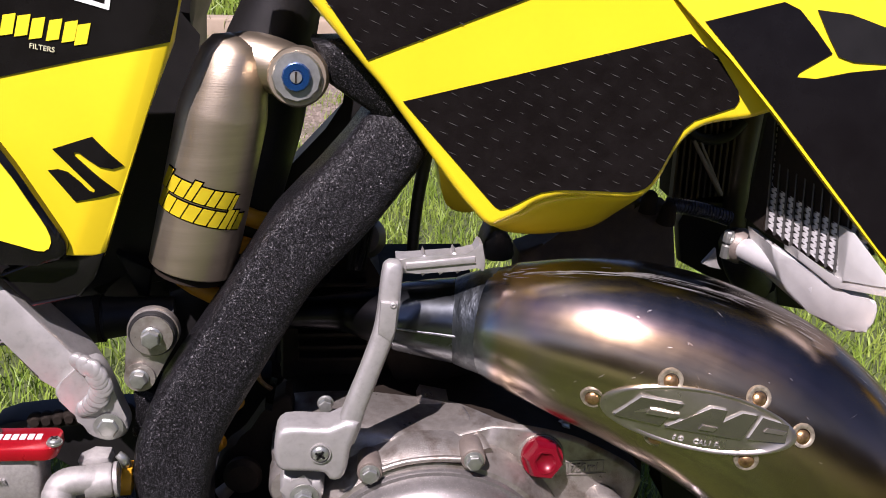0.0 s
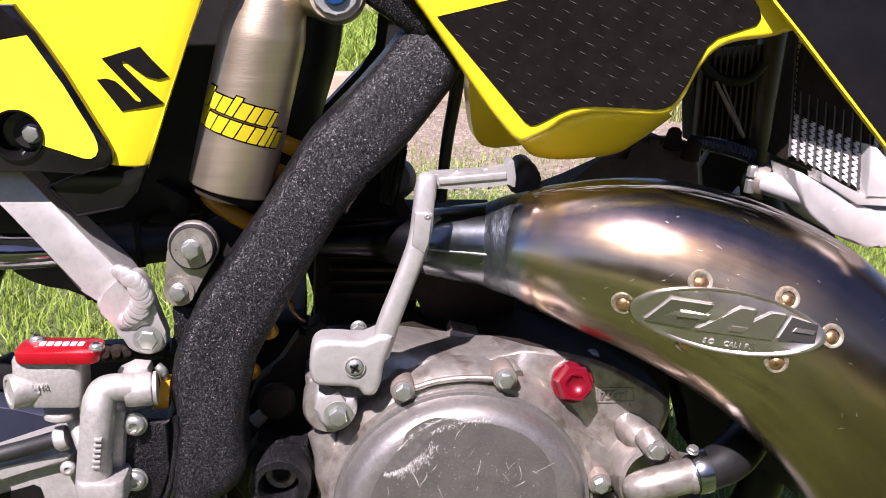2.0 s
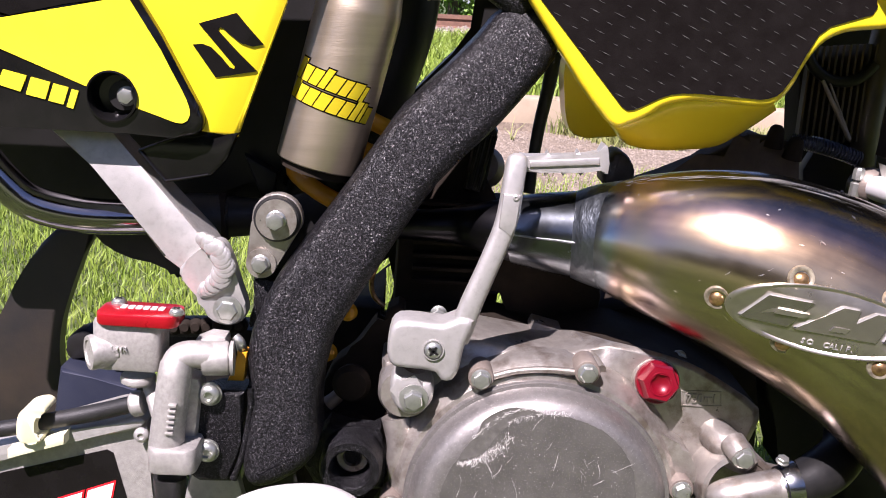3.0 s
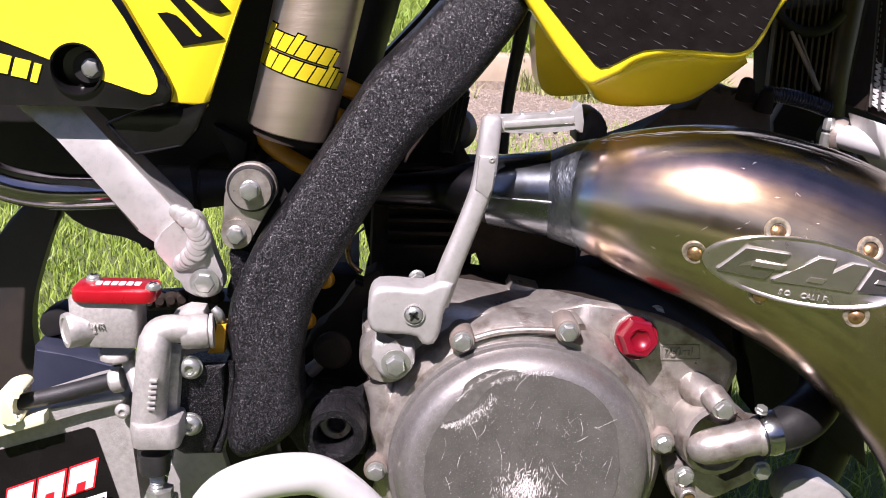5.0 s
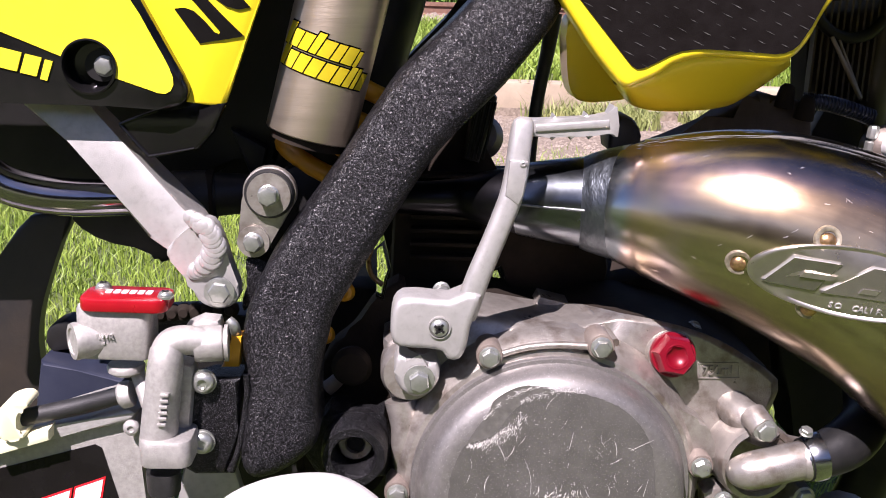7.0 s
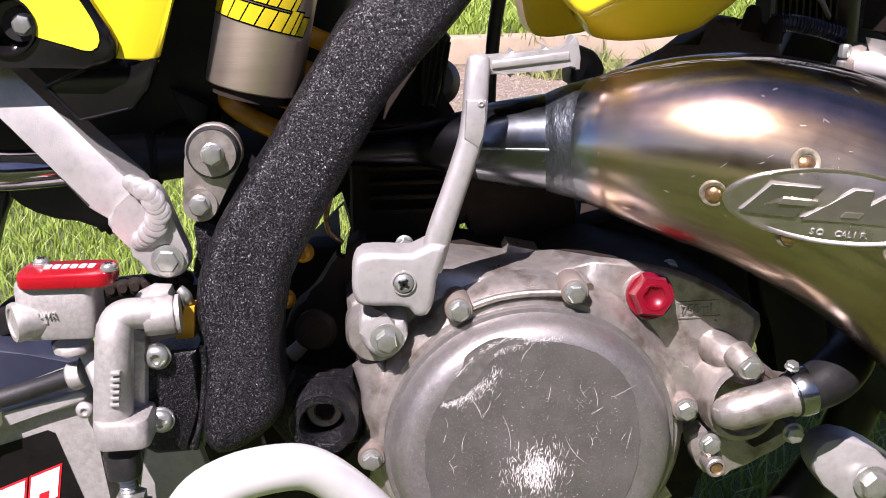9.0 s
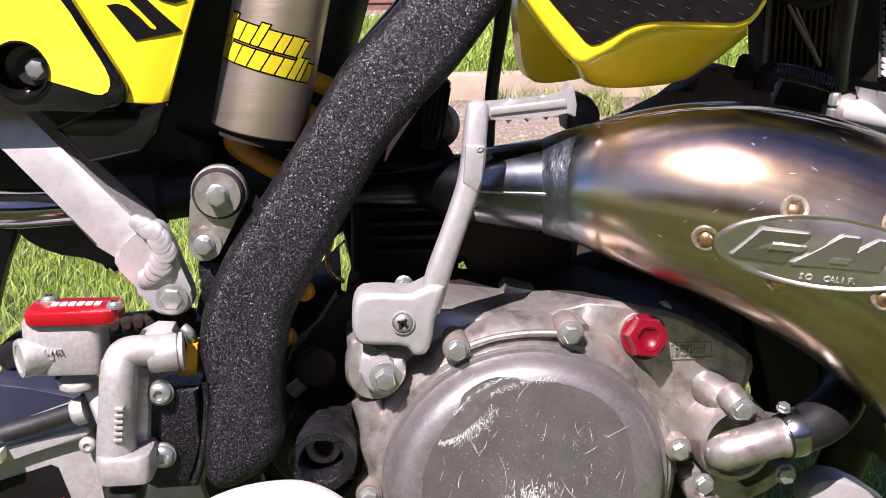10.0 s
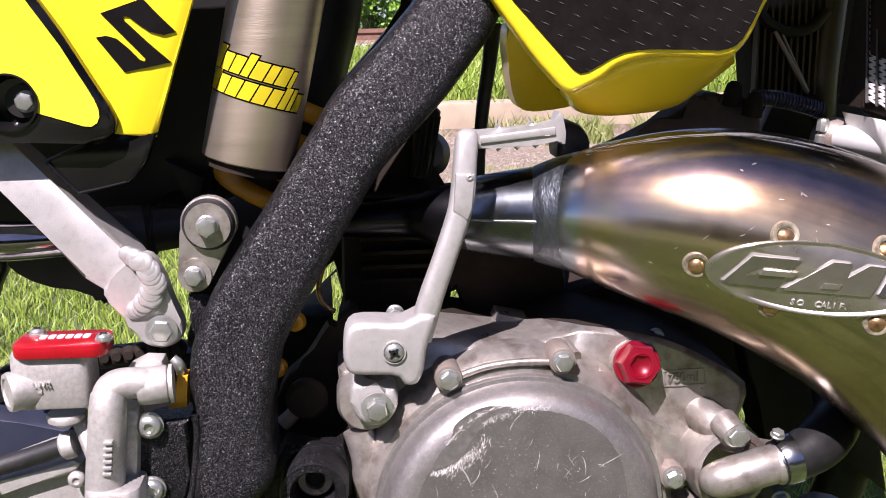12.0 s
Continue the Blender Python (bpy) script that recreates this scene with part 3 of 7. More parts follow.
for ry in (13.2, 14.64):
    prof = [(-0.07, 0.0), (0.07, 0.0), (0.07, 0.012), (0.012, 0.03), (0.012, 0.11), (0.036, 0.12), (0.036, 0.155), (-0.036, 0.155), (-0.036, 0.12),
            (-0.012, 0.11), (-0.012, 0.03), (-0.07, 0.012)]
    bm = bmesh.new()
    ends = [[bm.verts.new((x, ry + a, 0.34 + c)) for a, c in prof] for x in (-14.0, 14.0)]
    for k in range(len(prof)):
        q = (k + 1) % len(prof)
        bm.faces.new((ends[0][k], ends[0][q], ends[1][q], ends[1][k]))
    tagged(new("rail", finish(bm, "rail", RUST)), "rust-brown steel railway rail on pale ballast", "railway rail", "rails of the track")
LEAF = mat("sunlit leaves", (0.20, 0.36, 0.04), (0.11, 0.23, 0.02), rough=0.5, scale=2.2, stain=0.45, spec=0.4)
BARK = mat("grey brown bark", (0.12, 0.09, 0.065), (0.08, 0.06, 0.045), rough=0.9, scale=8, bump=0.6, bump_scale=40)


def leafy(name, base, height, spread, count, leaf, seed, label, low=0.25):
    """A trunk with limbs, and a crown of leaf blades in uneven clumps round the limb ends."""
    rng = np.random.default_rng(seed)
    root = tagged(new(name), label, "tree" if name == "tree" else "bush")
    root.location = base
    b = Vector(base)
    bm = bmesh.new()
    tips = []
    tube([(*b, height * 0.03), (b.x + 0.05, b.y, b.z + height * 0.35, height * 0.022), (b.x, b.y + 0.1, b.z + height * 0.8, height * 0.008)], 8, 3, bm)
    for k in range(16):
        f = low + (0.95 - low) * k / 15
        ang = k * 2.4 + rng.uniform(-0.4, 0.4)
        r = spread * math.sin(math.pi * min(0.95, 0.18 + 0.75 * f)) * rng.uniform(0.65, 1.1)
        s = b + Vector((0, 0, height * f * 0.75))
        e = b + Vector((math.cos(ang) * r, math.sin(ang) * r, height * f + rng.uniform(0, 0.1) * height))
        mid = s.lerp(e, 0.5) + Vector((0, 0, 0.06 * height))
        tube([(*s, height * 0.010), (*mid, height * 0.006), (*e, height * 0.002)], 5, 2, bm)
        tips += [e, mid, s.lerp(e, 0.8)]
    part("trunk", bm, BARK, root)
    verts, faces = [], []
    for _ in range(count):
        c = tips[rng.integers(len(tips))]
        p = np.array(c) + rng.normal(0, spread * 0.17, 3)
        u = rng.normal(0, 1, 3)
        u /= np.linalg.norm(u)
        v = np.cross(u, rng.normal(0, 1, 3))
        v /= np.linalg.norm(v)
        s = leaf * rng.uniform(0.6, 1.3)
        i = len(verts)
        verts += [tuple(p - u * s), tuple(p + v * s * 0.45), tuple(p + u * s), tuple(p - v * s * 0.45)]
        faces += [(i, i + 1, i + 2), (i, i + 2, i + 3)]
    me = bpy.data.meshes.new("crown")
    me.from_pydata(verts, [], faces)
    me.materials.append(LEAF)
    crown = new("crown", me)
    crown.parent = root
    crown.matrix_parent_inverse = Matrix.Translation(-root.location)
    return root


def dark_belt(count, seed):
    """An unseen dense belt of leaves, added on the open side to darken what the metal mirrors."""
    rng = np.random.default_rng(seed)
    verts, faces = [], []
    for _ in range(count):
        x, y = rng.uniform(-28, 28), rng.uniform(-19, -14)
        z = rng.uniform(0, 1) ** 0.8 * (5.0 + 1.2 * noise.noise(Vector((x * 0.3, 0, 4.0))))
        u = rng.normal(0, 1, 3)
        u /= np.linalg.norm(u)
        v = np.cross(u, rng.normal(0, 1, 3))
        v /= np.linalg.norm(v)
        s = rng.uniform(0.25, 0.6)
        p = np.array((x, y, z))
        i = len(verts)
        verts += [tuple(p - u * s), tuple(p + v * s * 0.6), tuple(p + u * s), tuple(p - v * s * 0.6)]
        faces += [(i, i + 1, i + 2), (i, i + 2, i + 3)]
    me = bpy.data.meshes.new("dark_belt")
    me.from_pydata(verts, [], faces)
    me.materials.append(mat("shaded leaves", (0.055, 0.06, 0.03), (0.03, 0.035, 0.018), rough=0.6, scale=1.5))
    tagged(new("dark_belt", me), "unseen dark belt of leaves added on the open side", "trees", kind="stuff")


dark_belt(14000, 41)
leafy("tree", (0.25, 23.0, -0.15), 5.5, 1.35, 9000, 0.085, 11, "young bright green leafy tree beyond the railway", 0.05)
leafy("tree", (3.6, 27.0, -0.3), 6.5, 2.4, 7000, 0.10, 12, "bright green leafy tree beyond the railway", 0.05)
for i, (bx, by, bh, bs) in enumerate(((-1.1, 19.0, 0.75, 0.6), (1.7, 21.0, 1.7, 1.1), (5.2, 22.0, 2.2, 1.4), (-2.8, 20.0, 0.9, 0.8), (2.9, 18.8, 0.8, 0.9))):
    leafy("bush", (bx, by, ground_height(bx, by)), bh, bs, 2600, 0.05, 20 + i, "low green bush growing along the railway bank", 0.0)


def build_house():
    SIDING = mat("white painted boards", (0.78, 0.78, 0.76), (0.72, 0.72, 0.71), rough=0.6, scale=6, stain=0.08)
    house = tagged(new("house"), "white clapboard house with a small window behind the trees", "house")
    house.location = (-4.0, 70.0, -1.4)
    bm = box(-9.0, -1.55, 70.2, 76.0, -1.6, 3.2)
    wall = part("wall", bm, SIDING, house)
    win_x, win_z = -2.15, 0.32
    for k in range(26):
        z = -1.4 + 0.17 * k
        for x0, x1 in ((-9.0, win_x - 0.34), (win_x + 0.34, -1.55)) if abs(z + 0.08 - win_z) < 0.42 else ((-9.0, -1.55),):
            bm = bmesh.new()
            vs = [bm.verts.new(p) for p in ((x0, 70.16, z), (x1, 70.16, z), (x1, 70.19, z + 0.17), (x0, 70.19, z + 0.17), (x0, 70.2, z), (x1, 70.2, z))]
            bm.faces.new(vs[:4])
            bm.faces.new((vs[0], vs[4], vs[5], vs[1]))
            part("board", bm, SIDING, wall)
    window = part("window", box(win_x - 0.34, win_x + 0.34, 70.12, 70.2, win_z - 0.4, win_z + 0.4), SIDING, house, "white framed window with dark panes")
    part("pane", box(win_x - 0.27, win_x + 0.27, 70.10, 70.119, win_z - 0.33, win_z + 0.33), GLOSS, window)
    roof = loft([[(-9.4, 69.8, 3.1), (-1.2, 69.8, 3.1)], [(-9.4, 73.1, 5.2), (-1.2, 73.1, 5.2)], [(-9.4, 76.4, 3.1), (-1.2, 76.4, 3.1)]])
    part("roof", roof, mat("grey shingles", (0.16, 0.155, 0.15), rough=0.9, scale=4), house, "grey shingled roof")


build_house()

# ---- frame ----
spar_shape = [(0.0443, 0.6786), (0.0246, 0.6584), (0.0056, 0.6377), (-0.0201, 0.612), (-0.0313, 0.5958), (-0.0471, 0.5723), (-0.0623, 0.5495), (-0.0774, 0.5279), (-0.0941, 0.5036), (-0.103, 0.4828), (-0.1063, 0.4739), (-0.1086, 0.4572), (-0.1074, 0.4439), (-0.1063, 0.4324), (-0.1072, 0.4139), (-0.1087, 0.3960), (-0.1072, 0.3850), (-0.1010, 0.3785), (-0.0900, 0.3800), (-0.0800, 0.3850), (-0.0712, 0.3910), (-0.0645, 0.3990), (-0.0622, 0.4088), (-0.0635, 0.4203), (-0.0625, 0.4425), (-0.0587, 0.4593), (-0.0564, 0.471), (-0.0453, 0.4912), (-0.0301, 0.5157), (-0.0132, 0.543), (0.0038, 0.5684), (0.0245, 0.5898), (0.0419, 0.6077), (0.062, 0.6327), (0.0713, 0.6463), (0.0761, 0.668)]
spar = part("frame_spar", pillow(rounded(spar_shape, 2), 0.4536, 0.043, 0.0105, 5, 0.2), POWDER, bike, "frame spar in rough textured black powder coat")
part("upper_arm", slab([(0.0033, 0.7163), (0.0276, 0.7174), (0.0583, 0.6785), (0.051, 0.6677), (0.0431, 0.6702), (0.014, 0.6904)], 0.588, 0.03, 0.007, 3), POWDER, spar)
bracket_shape = [(-0.1076, 0.4393), (-0.1259, 0.4389), (-0.135, 0.436), (-0.1372, 0.4279), (-0.1406, 0.3932), (-0.1425, 0.3819), (-0.1359, 0.3775), (-0.1164, 0.3781), (-0.1098, 0.4055)]
part("cylinder_bracket", slab(bracket_shape, 0.5405, 0.022, 0.003, 3), POWDER, spar)
part("weld_seam", tube([(-0.105, 0.5435, 0.4405, 0.0022), (-0.1043, 0.5425, 0.429, 0.0019), (-0.1063, 0.5415, 0.412, 0.0021), (-0.1096, 0.5395, 0.3947, 0.0019), (-0.1144, 0.5405, 0.381, 0.0026)], 10), POWDER, spar)
part("link_tab", slab(rounded([(-0.1089, 0.5006), (-0.1003, 0.5009), (-0.0956, 0.4973), (-0.1022, 0.482), (-0.1099, 0.4689), (-0.1116, 0.4741), (-0.108, 0.4873)]), 0.575, 0.03, 0.003), POWDER, spar)
far_spar = [(-0.0159, 0.6132), (0.01, 0.6408), (0.0262, 0.6579), (0.0244, 0.6823), (0.0188, 0.722), (0.036, 0.7228), (0.067, 0.68), (0.068, 0.6596), (0.0108, 0.6179), (-0.022, 0.5852), (-0.0469, 0.5673)]
part("far_spar", slab(far_spar, 0.70, 0.03, 0.004), BLACK, bike)
px, pz, pr = -0.0428, 0.3843, 0.0107
pivot = part("pivot_lug", lathe([(pr * 1.12, -0.028), (pr * 1.9, -0.03), (pr * 1.88, -0.004), (pr * 1.75, 0.0), (pr * 1.3, 0.0), (pr * 1.16, -0.003), (pr * 1.12, -0.028)], (px, 0.552, pz), lids=False), POWDER, spar)
part("lug_web", slab([(-0.0774, 0.3786), (-0.059, 0.4061), (-0.0464, 0.4018), (-0.0302, 0.4008), (-0.0252, 0.4041), (-0.0185, 0.3786), (-0.0228, 0.3606), (-0.0497, 0.3549), (-0.0688, 0.3635)], 0.574, 0.02, 0.004, 3), POWDER, spar)
part("washer", lathe([(pr * 0.50, -0.016), (pr * 1.12, -0.016), (pr * 1.1, -0.008), (pr * 0.95, -0.006), (pr * 0.6, -0.006), (pr * 0.5, -0.008)], (px, 0.565, pz), lids=False), CAST, pivot)
# Solid black disc stands for the dark inside of the hole.
part("axle_hole", lathe([(0, -0.022), (pr * 0.56, -0.022), (pr * 0.54, -0.018), (0, -0.018)], (px, 0.561, pz), seg=20), BLACK, pivot)
hx, hz, hr = -0.0518, 0.3683, 0.0311
part("pivot_housing", lathe([(0, -0.05), (hr, -0.05), (hr, 0.012), (hr * 0.93, 0.02), (hr * 0.8, 0.016), (0, 0.016)], (hx, 0.60, hz)), DARKIRON, bike)

# ---- rear link bush and subframe strut ----
ux, uz, ur = -0.0939, 0.5418, 0.0158
lx, lz, lr = -0.1036, 0.5129, 0.0097
link = part("muffler_hanger", slab([(ux + ur * math.cos(a), uz + ur * math.sin(a)) for a in [math.radians(q) for q in range(-15, 196, 15)]]
            + [(lx + lr * math.cos(a), lz + lr * math.sin(a)) for a in [math.radians(q) for q in range(180, 346, 15)]], 0.572, 0.006, 0.001), CAST, bike, "cast aluminium hanger plate with rubber bush")
part("rubber_bush", lathe([(0, -0.006), (ur * 0.93, -0.006), (ur * 0.93, 0.0), (ur * 0.85, 0.002), (0, 0.002)], (ux, 0.571, uz)), RUBBER, link)
part("washer", lathe([(0, 0), (ur * 0.80, 0), (ur * 0.80, 0.0018), (0, 0.0018)], (ux, 0.569, uz)), CAST, link)
bolt((ux, 0.567, uz), ur * 0.36, link, spin=0.5, flange=1.1, high=0.95)
part("washer", lathe([(0, 0), (lr * 0.97, 0), (lr * 0.97, 0.0018), (0, 0.0018)], (lx, 0.572, lz)), CAST, link)
bolt((lx, 0.5702, lz), lr * 0.54, link, spin=0.2, flange=1.12, high=0.95)
part("hanger_post", lathe([(0, 0), (lr * 0.6, 0), (lr * 0.6, 0.04), (0, 0.04)], (lx, 0.577, lz), (0, 1, 0)), BLACK, link)

strut_shape = [(-0.2412, 0.6077), (-0.2114, 0.6079), (-0.1986, 0.5882), (-0.1374, 0.528), (-0.1295, 0.5153), (-0.1465, 0.5035), (-0.1631, 0.5146), (-0.2073, 0.5697), (-0.2415, 0.5946)]
strut = part("subframe_strut", slab(strut_shape, 0.4846, 0.028, 0.002, 2, 0.16), SATIN, bike, "bare aluminium subframe strut with a heavy weld")
tab_shape = rounded([(-0.1524, 0.5093), (-0.1332, 0.5266), (-0.1234, 0.5232), (-0.1152, 0.4989), (-0.111, 0.4854), (-0.114, 0.4769), (-0.1244, 0.4733), (-0.1354, 0.4783), (-0.1393, 0.4883), (-0.1479, 0.4988)], 3)
part("end_tab", slab(tab_shape, 0.563, 0.012, 0.002), SATIN, strut)
weld = [(-0.1382, 0.56, 0.528, 0.0043), (-0.1313, 0.558, 0.5251, 0.0047), (-0.1261, 0.557, 0.5192, 0.005), (-0.1244, 0.557, 0.5116, 0.005), (-0.1267, 0.557, 0.5054, 0.005), (-0.1311, 0.558, 0.5002, 0.0047), (-0.1364, 0.56, 0.4955, 0.004)]
bead_path = [Vector(p[:3]) for p in rounded(weld, 3, False)]
for k, q in enumerate(bead_path):
    along = (bead_path[min(k + 1, len(bead_path) - 1)] - bead_path[max(k - 1, 0)]).normalized()
    wide = 0.0060 * (0.7 + 0.45 * math.sin(math.pi * (k + 1) / (len(bead_path) + 1))) * (1 + 0.07 * math.sin(k * 2.3))
    part("weld_ripple", lathe([(0, 0.0012), (wide * 0.75, 0.0010), (wide * 0.93, 0.0003), (wide, -0.0010), (wide * 0.9, -0.004)], q + Vector((0.0006 * math.sin(k * 1.7), 0.0025, 0.0006 * math.cos(k * 2.9))), Vector((0, -1, 0)) - along * 0.20, 16), SATIN, strut, "", 60)
bx, bz, br = -0.1225, 0.4843, 0.0092
bolt((bx, 0.5625, bz), br * 0.72, strut, spin=0.1, flange=1.36, high=0.35, label="zinc plated flange bolt")

# ---- side panel ----
PANEL_FOLD = ((-0.0960, 0.7030), (-0.1205, 0.6400), 0.24)
panel = part("side_panel", fold(slab([(-0.2742, 0.7718), (-0.0563, 0.7782), (-0.0682, 0.7308), (-0.0714, 0.7161), (-0.0884, 0.6761), (-0.1035, 0.6351), (-0.1191, 0.5907), (-0.1389, 0.5943), (-0.1759, 0.6021), (-0.2984, 0.6315)], 0.567, 0.006, 0.003, 3), *PANEL_FOLD), YELLOW, bike, "yellow side panel with black graphics")
part("black_top", fold(slab([(-0.2741, 0.7704), (-0.0586, 0.7767), (-0.0679, 0.7339), (-0.0728, 0.7168), (-0.1201, 0.7071), (-0.1657, 0.6969), (-0.2921, 0.6665)], 0.5662, 0.0006, 0), *PANEL_FOLD), DECAL_K, panel, "black sticker over the upper panel")
plate_out = [(-0.3736, 0.6858), (-0.1861, 0.6874), (-0.1733, 0.6699), (-0.1604, 0.6494), (-0.1512, 0.6323), (-0.143, 0.617), (-0.1391, 0.6097), (-0.1368, 0.6044), (-0.1364, 0.5998), (-0.1379, 0.5954), (-0.141, 0.5924), (-0.146, 0.5908), (-0.1536, 0.5901), (-0.1803, 0.5915), (-0.2537, 0.5915), (-0.3876, 0.589)]
plate = part("number_plate", slab(plate_out, 0.560, 0.010, 0.004, 3), GLOSS, panel, "raised black-bordered plate screwed on the panel")
field = part("yellow_field", slab([(-0.2856, 0.6486), (-0.2475, 0.6559), (-0.1793, 0.6705), (-0.1608, 0.6414), (-0.1544, 0.6291), (-0.1492, 0.6196), (-0.146, 0.6131), (-0.1443, 0.6081), (-0.1442, 0.6042), (-0.1457, 0.6009), (-0.1487, 0.5992), (-0.1529, 0.5995), (-0.16, 0.6019), (-0.179, 0.6081), (-0.2493, 0.6355)], 0.5592, 0.001, 0.0), DECAL_Y, plate)
part("grey_corner", slab([(-0.2654, 0.6613), (-0.2567, 0.6868), (-0.1936, 0.6873), (-0.1789, 0.6708), (-0.2154, 0.6644), (-0.2472, 0.6566)], 0.5588, 0.0005, 0.0), DECAL_K, plate)
cx, cz, crr = -0.1897, 0.6129, 0.0147
for pierced in (panel, plate, field):
    drill(pierced, lathe([(0, -0.03), (crr * 0.97, -0.03), (crr * 0.97, 0.03), (0, 0.03)], (cx, 0.56, cz), seg=40))
part("screw_recess", lathe([(crr * 1.0, 0.0004), (crr * 1.04, 0.0012), (crr * 0.97, 0.0014), (crr * 0.93, 0.0), (crr * 0.90, -0.009), (crr * 0.80, -0.013), (0, -0.014)], (cx, 0.5590, cz), seg=40, lids=False), GLOSS, plate)
part("screw_boss", lathe([(0.0092, -0.014), (0.0088, -0.009), (0, -0.009)], (cx + 0.004, 0.5590, cz), seg=28, lids=False), BLACK, plate)
sx, sz, sr = -0.1834, 0.6127, 0.0054
bolt((sx, 0.5682, sz), sr * 0.95, plate, name="screw", flange=1.15, high=0.7)
# slanted blocks in place of the maker's name
for shape in ([(-0.2526, 0.6255), (-0.2391, 0.6225), (-0.2431, 0.613), (-0.2566, 0.6167)], [(-0.2366, 0.6219), (-0.2255, 0.6194), (-0.2288, 0.6092), (-0.24, 0.6117)], [(-0.2236, 0.6188), (-0.2149, 0.6169), (-0.2183, 0.6068), (-0.227, 0.6086)], [(-0.2131, 0.616), (-0.209, 0.6151), (-0.2127, 0.6045), (-0.2164, 0.6055)]):
    part("maker_mark", slab(shape, 0.5590, 0.001, 0.0), DECAL_Y, plate)
part("emblem", fold(slab([(-0.1402, 0.6573), (-0.118, 0.6644), (-0.1027, 0.6468), (-0.1088, 0.6454), (-0.1156, 0.6471), (-0.1213, 0.6512), (-0.126, 0.6552), (-0.1284, 0.6555), (-0.1288, 0.6538), (-0.1065, 0.631), (-0.1305, 0.6266), (-0.1438, 0.645), (-0.1383, 0.6457), (-0.1331, 0.6441), (-0.127, 0.6385), (-0.1221, 0.6329), (-0.1197, 0.632), (-0.119, 0.6335)], 0.5661, 0.0006, 0.0), *PANEL_FOLD), DECAL_K, panel, "black slanted emblem")
for k, (x, z, w) in enumerate([(*p, 0.011) for p in [(-0.1613, 0.7255), (-0.1537, 0.7251), (-0.1463, 0.7237), (-0.1375, 0.723), (-0.1294, 0.7222), (-0.123, 0.7208)]]):
    dx = 0.003
    part("sponsor_mark", slab([(x, z - 0.006), (x + w * 0.62, z - 0.005), (x + w * 0.62 + dx, z + 0.006), (x + dx, z + 0.005)], 0.5655, 0.0006, 0), DECAL_Y, panel)
lettering("FILTERS", 0.0040, facing(*(-0.1467, 0.5655, 0.7132), -10.0), CREAM, panel, deep=0.0002)
part("sponsor_edge", slab([(-0.1209, 0.7388), (-0.103, 0.7338), (-0.0994, 0.751), (-0.1029, 0.7509), (-0.1051, 0.7368), (-0.1172, 0.7406)], 0.5655, 0.0005, 0), WHITE, panel)
flap = part("lower_flap", slab([(-0.1545, 0.5905), (-0.166, 0.586), (-0.178, 0.5815), (-0.1785, 0.5785), (-0.165, 0.5625), (-0.160, 0.5612), (-0.134, 0.5665), (-0.125, 0.577), (-0.118, 0.5935), (-0.139, 0.598)], 0.5705, 0.008, 0.0025, 3), GLOSS, panel, "glossy black lower edge of the panel")
part("flap_rim", tube([(-0.1560, 0.5700, 0.5885, 0.0009), (-0.1755, 0.5700, 0.5810, 0.0010), (-0.1760, 0.5700, 0.5785, 0.0010), (-0.1635, 0.5700, 0.5640, 0.0010), (-0.1590, 0.5700, 0.5628, 0.0010), (-0.1360, 0.5700, 0.5675, 0.0007)], 8, 3), GLOSS, flap)
part("airbox", slab([(-0.3178, 0.776), (-0.0635, 0.7837), (-0.0715, 0.7225), (-0.0756, 0.7119), (-0.0799, 0.6235), (-0.0972, 0.5418), (-0.1117, 0.539), (-0.1314, 0.5637), (-0.1423, 0.5319), (-0.1735, 0.5248), (-0.3617, 0.5223)], 0.655, 0.10, 0.008), BLACK, bike)

# ---- shock absorber and reservoir ----
shock = part("shock_body", tube([(-0.0096, 0.665, 0.7476, 0.0217), (-0.029, 0.665, 0.6898, 0.0306), (-0.0353, 0.665, 0.6598, 0.032), (-0.0437, 0.665, 0.629, 0.0314), (-0.0608, 0.665, 0.5731, 0.0312), (-0.0741, 0.665, 0.5315, 0.0317)], 24), BLACK, bike)
coil = []
s0, s1 = Vector((-0.0424, 0.665, 0.6093)), Vector((-0.0714, 0.665, 0.5315))
ca, cb, cd = frame_axes(s1 - s0)
for k in range(90):
    a = k * 2 * math.pi * 4.2 / 90
    p = s0.lerp(s1, k / 89) + 0.034 * (math.cos(a) * ca + math.sin(a) * cb)
    coil.append((*p, 0.0062))
part("spring", tube(coil, 10, 1), ORANGE, shock, "orange yellow coil spring")
R0 = Vector((-0.0742, 0.612, 0.5716))
R1 = Vector((-0.0511, 0.612, 0.6679))
RR = 0.0272
rax = (R1 - R0).normalized()
rlen = (R1 - R0).length
res = part("reservoir", lathe([(0, -0.0008), (RR * 0.97, -0.0008), (RR, 0.0), (RR, rlen), (RR * 0.985, rlen + 0.004), (RR * 0.86, rlen + 0.022), (RR * 0.74, rlen + 0.038),
                               (RR * 0.55, rlen + 0.046), (RR * 0.25, rlen + 0.049), (0, rlen + 0.0495)], R0, rax, 64), TITAN, bike, "bronze grey anodised shock reservoir with yellow lettering blocks")
part("base_ring", lathe([(0, -0.006), (RR * 0.86, -0.006), (RR * 0.86, -0.0006), (0, -0.0006)], R0, rax, 48), DARKIRON, res)
part("bridge", tube([(-0.051, 0.615, 0.6966, 0.0162), (-0.0357, 0.615, 0.7019, 0.0162), (-0.0171, 0.612, 0.6975, 0.0168), (-0.0018, 0.608, 0.6915, 0.0157)], 20), TITAN, res)
knob = Vector((-0.0042, 0.578, 0.6971))
kdir = Vector((-0.05, -1, 0.12))
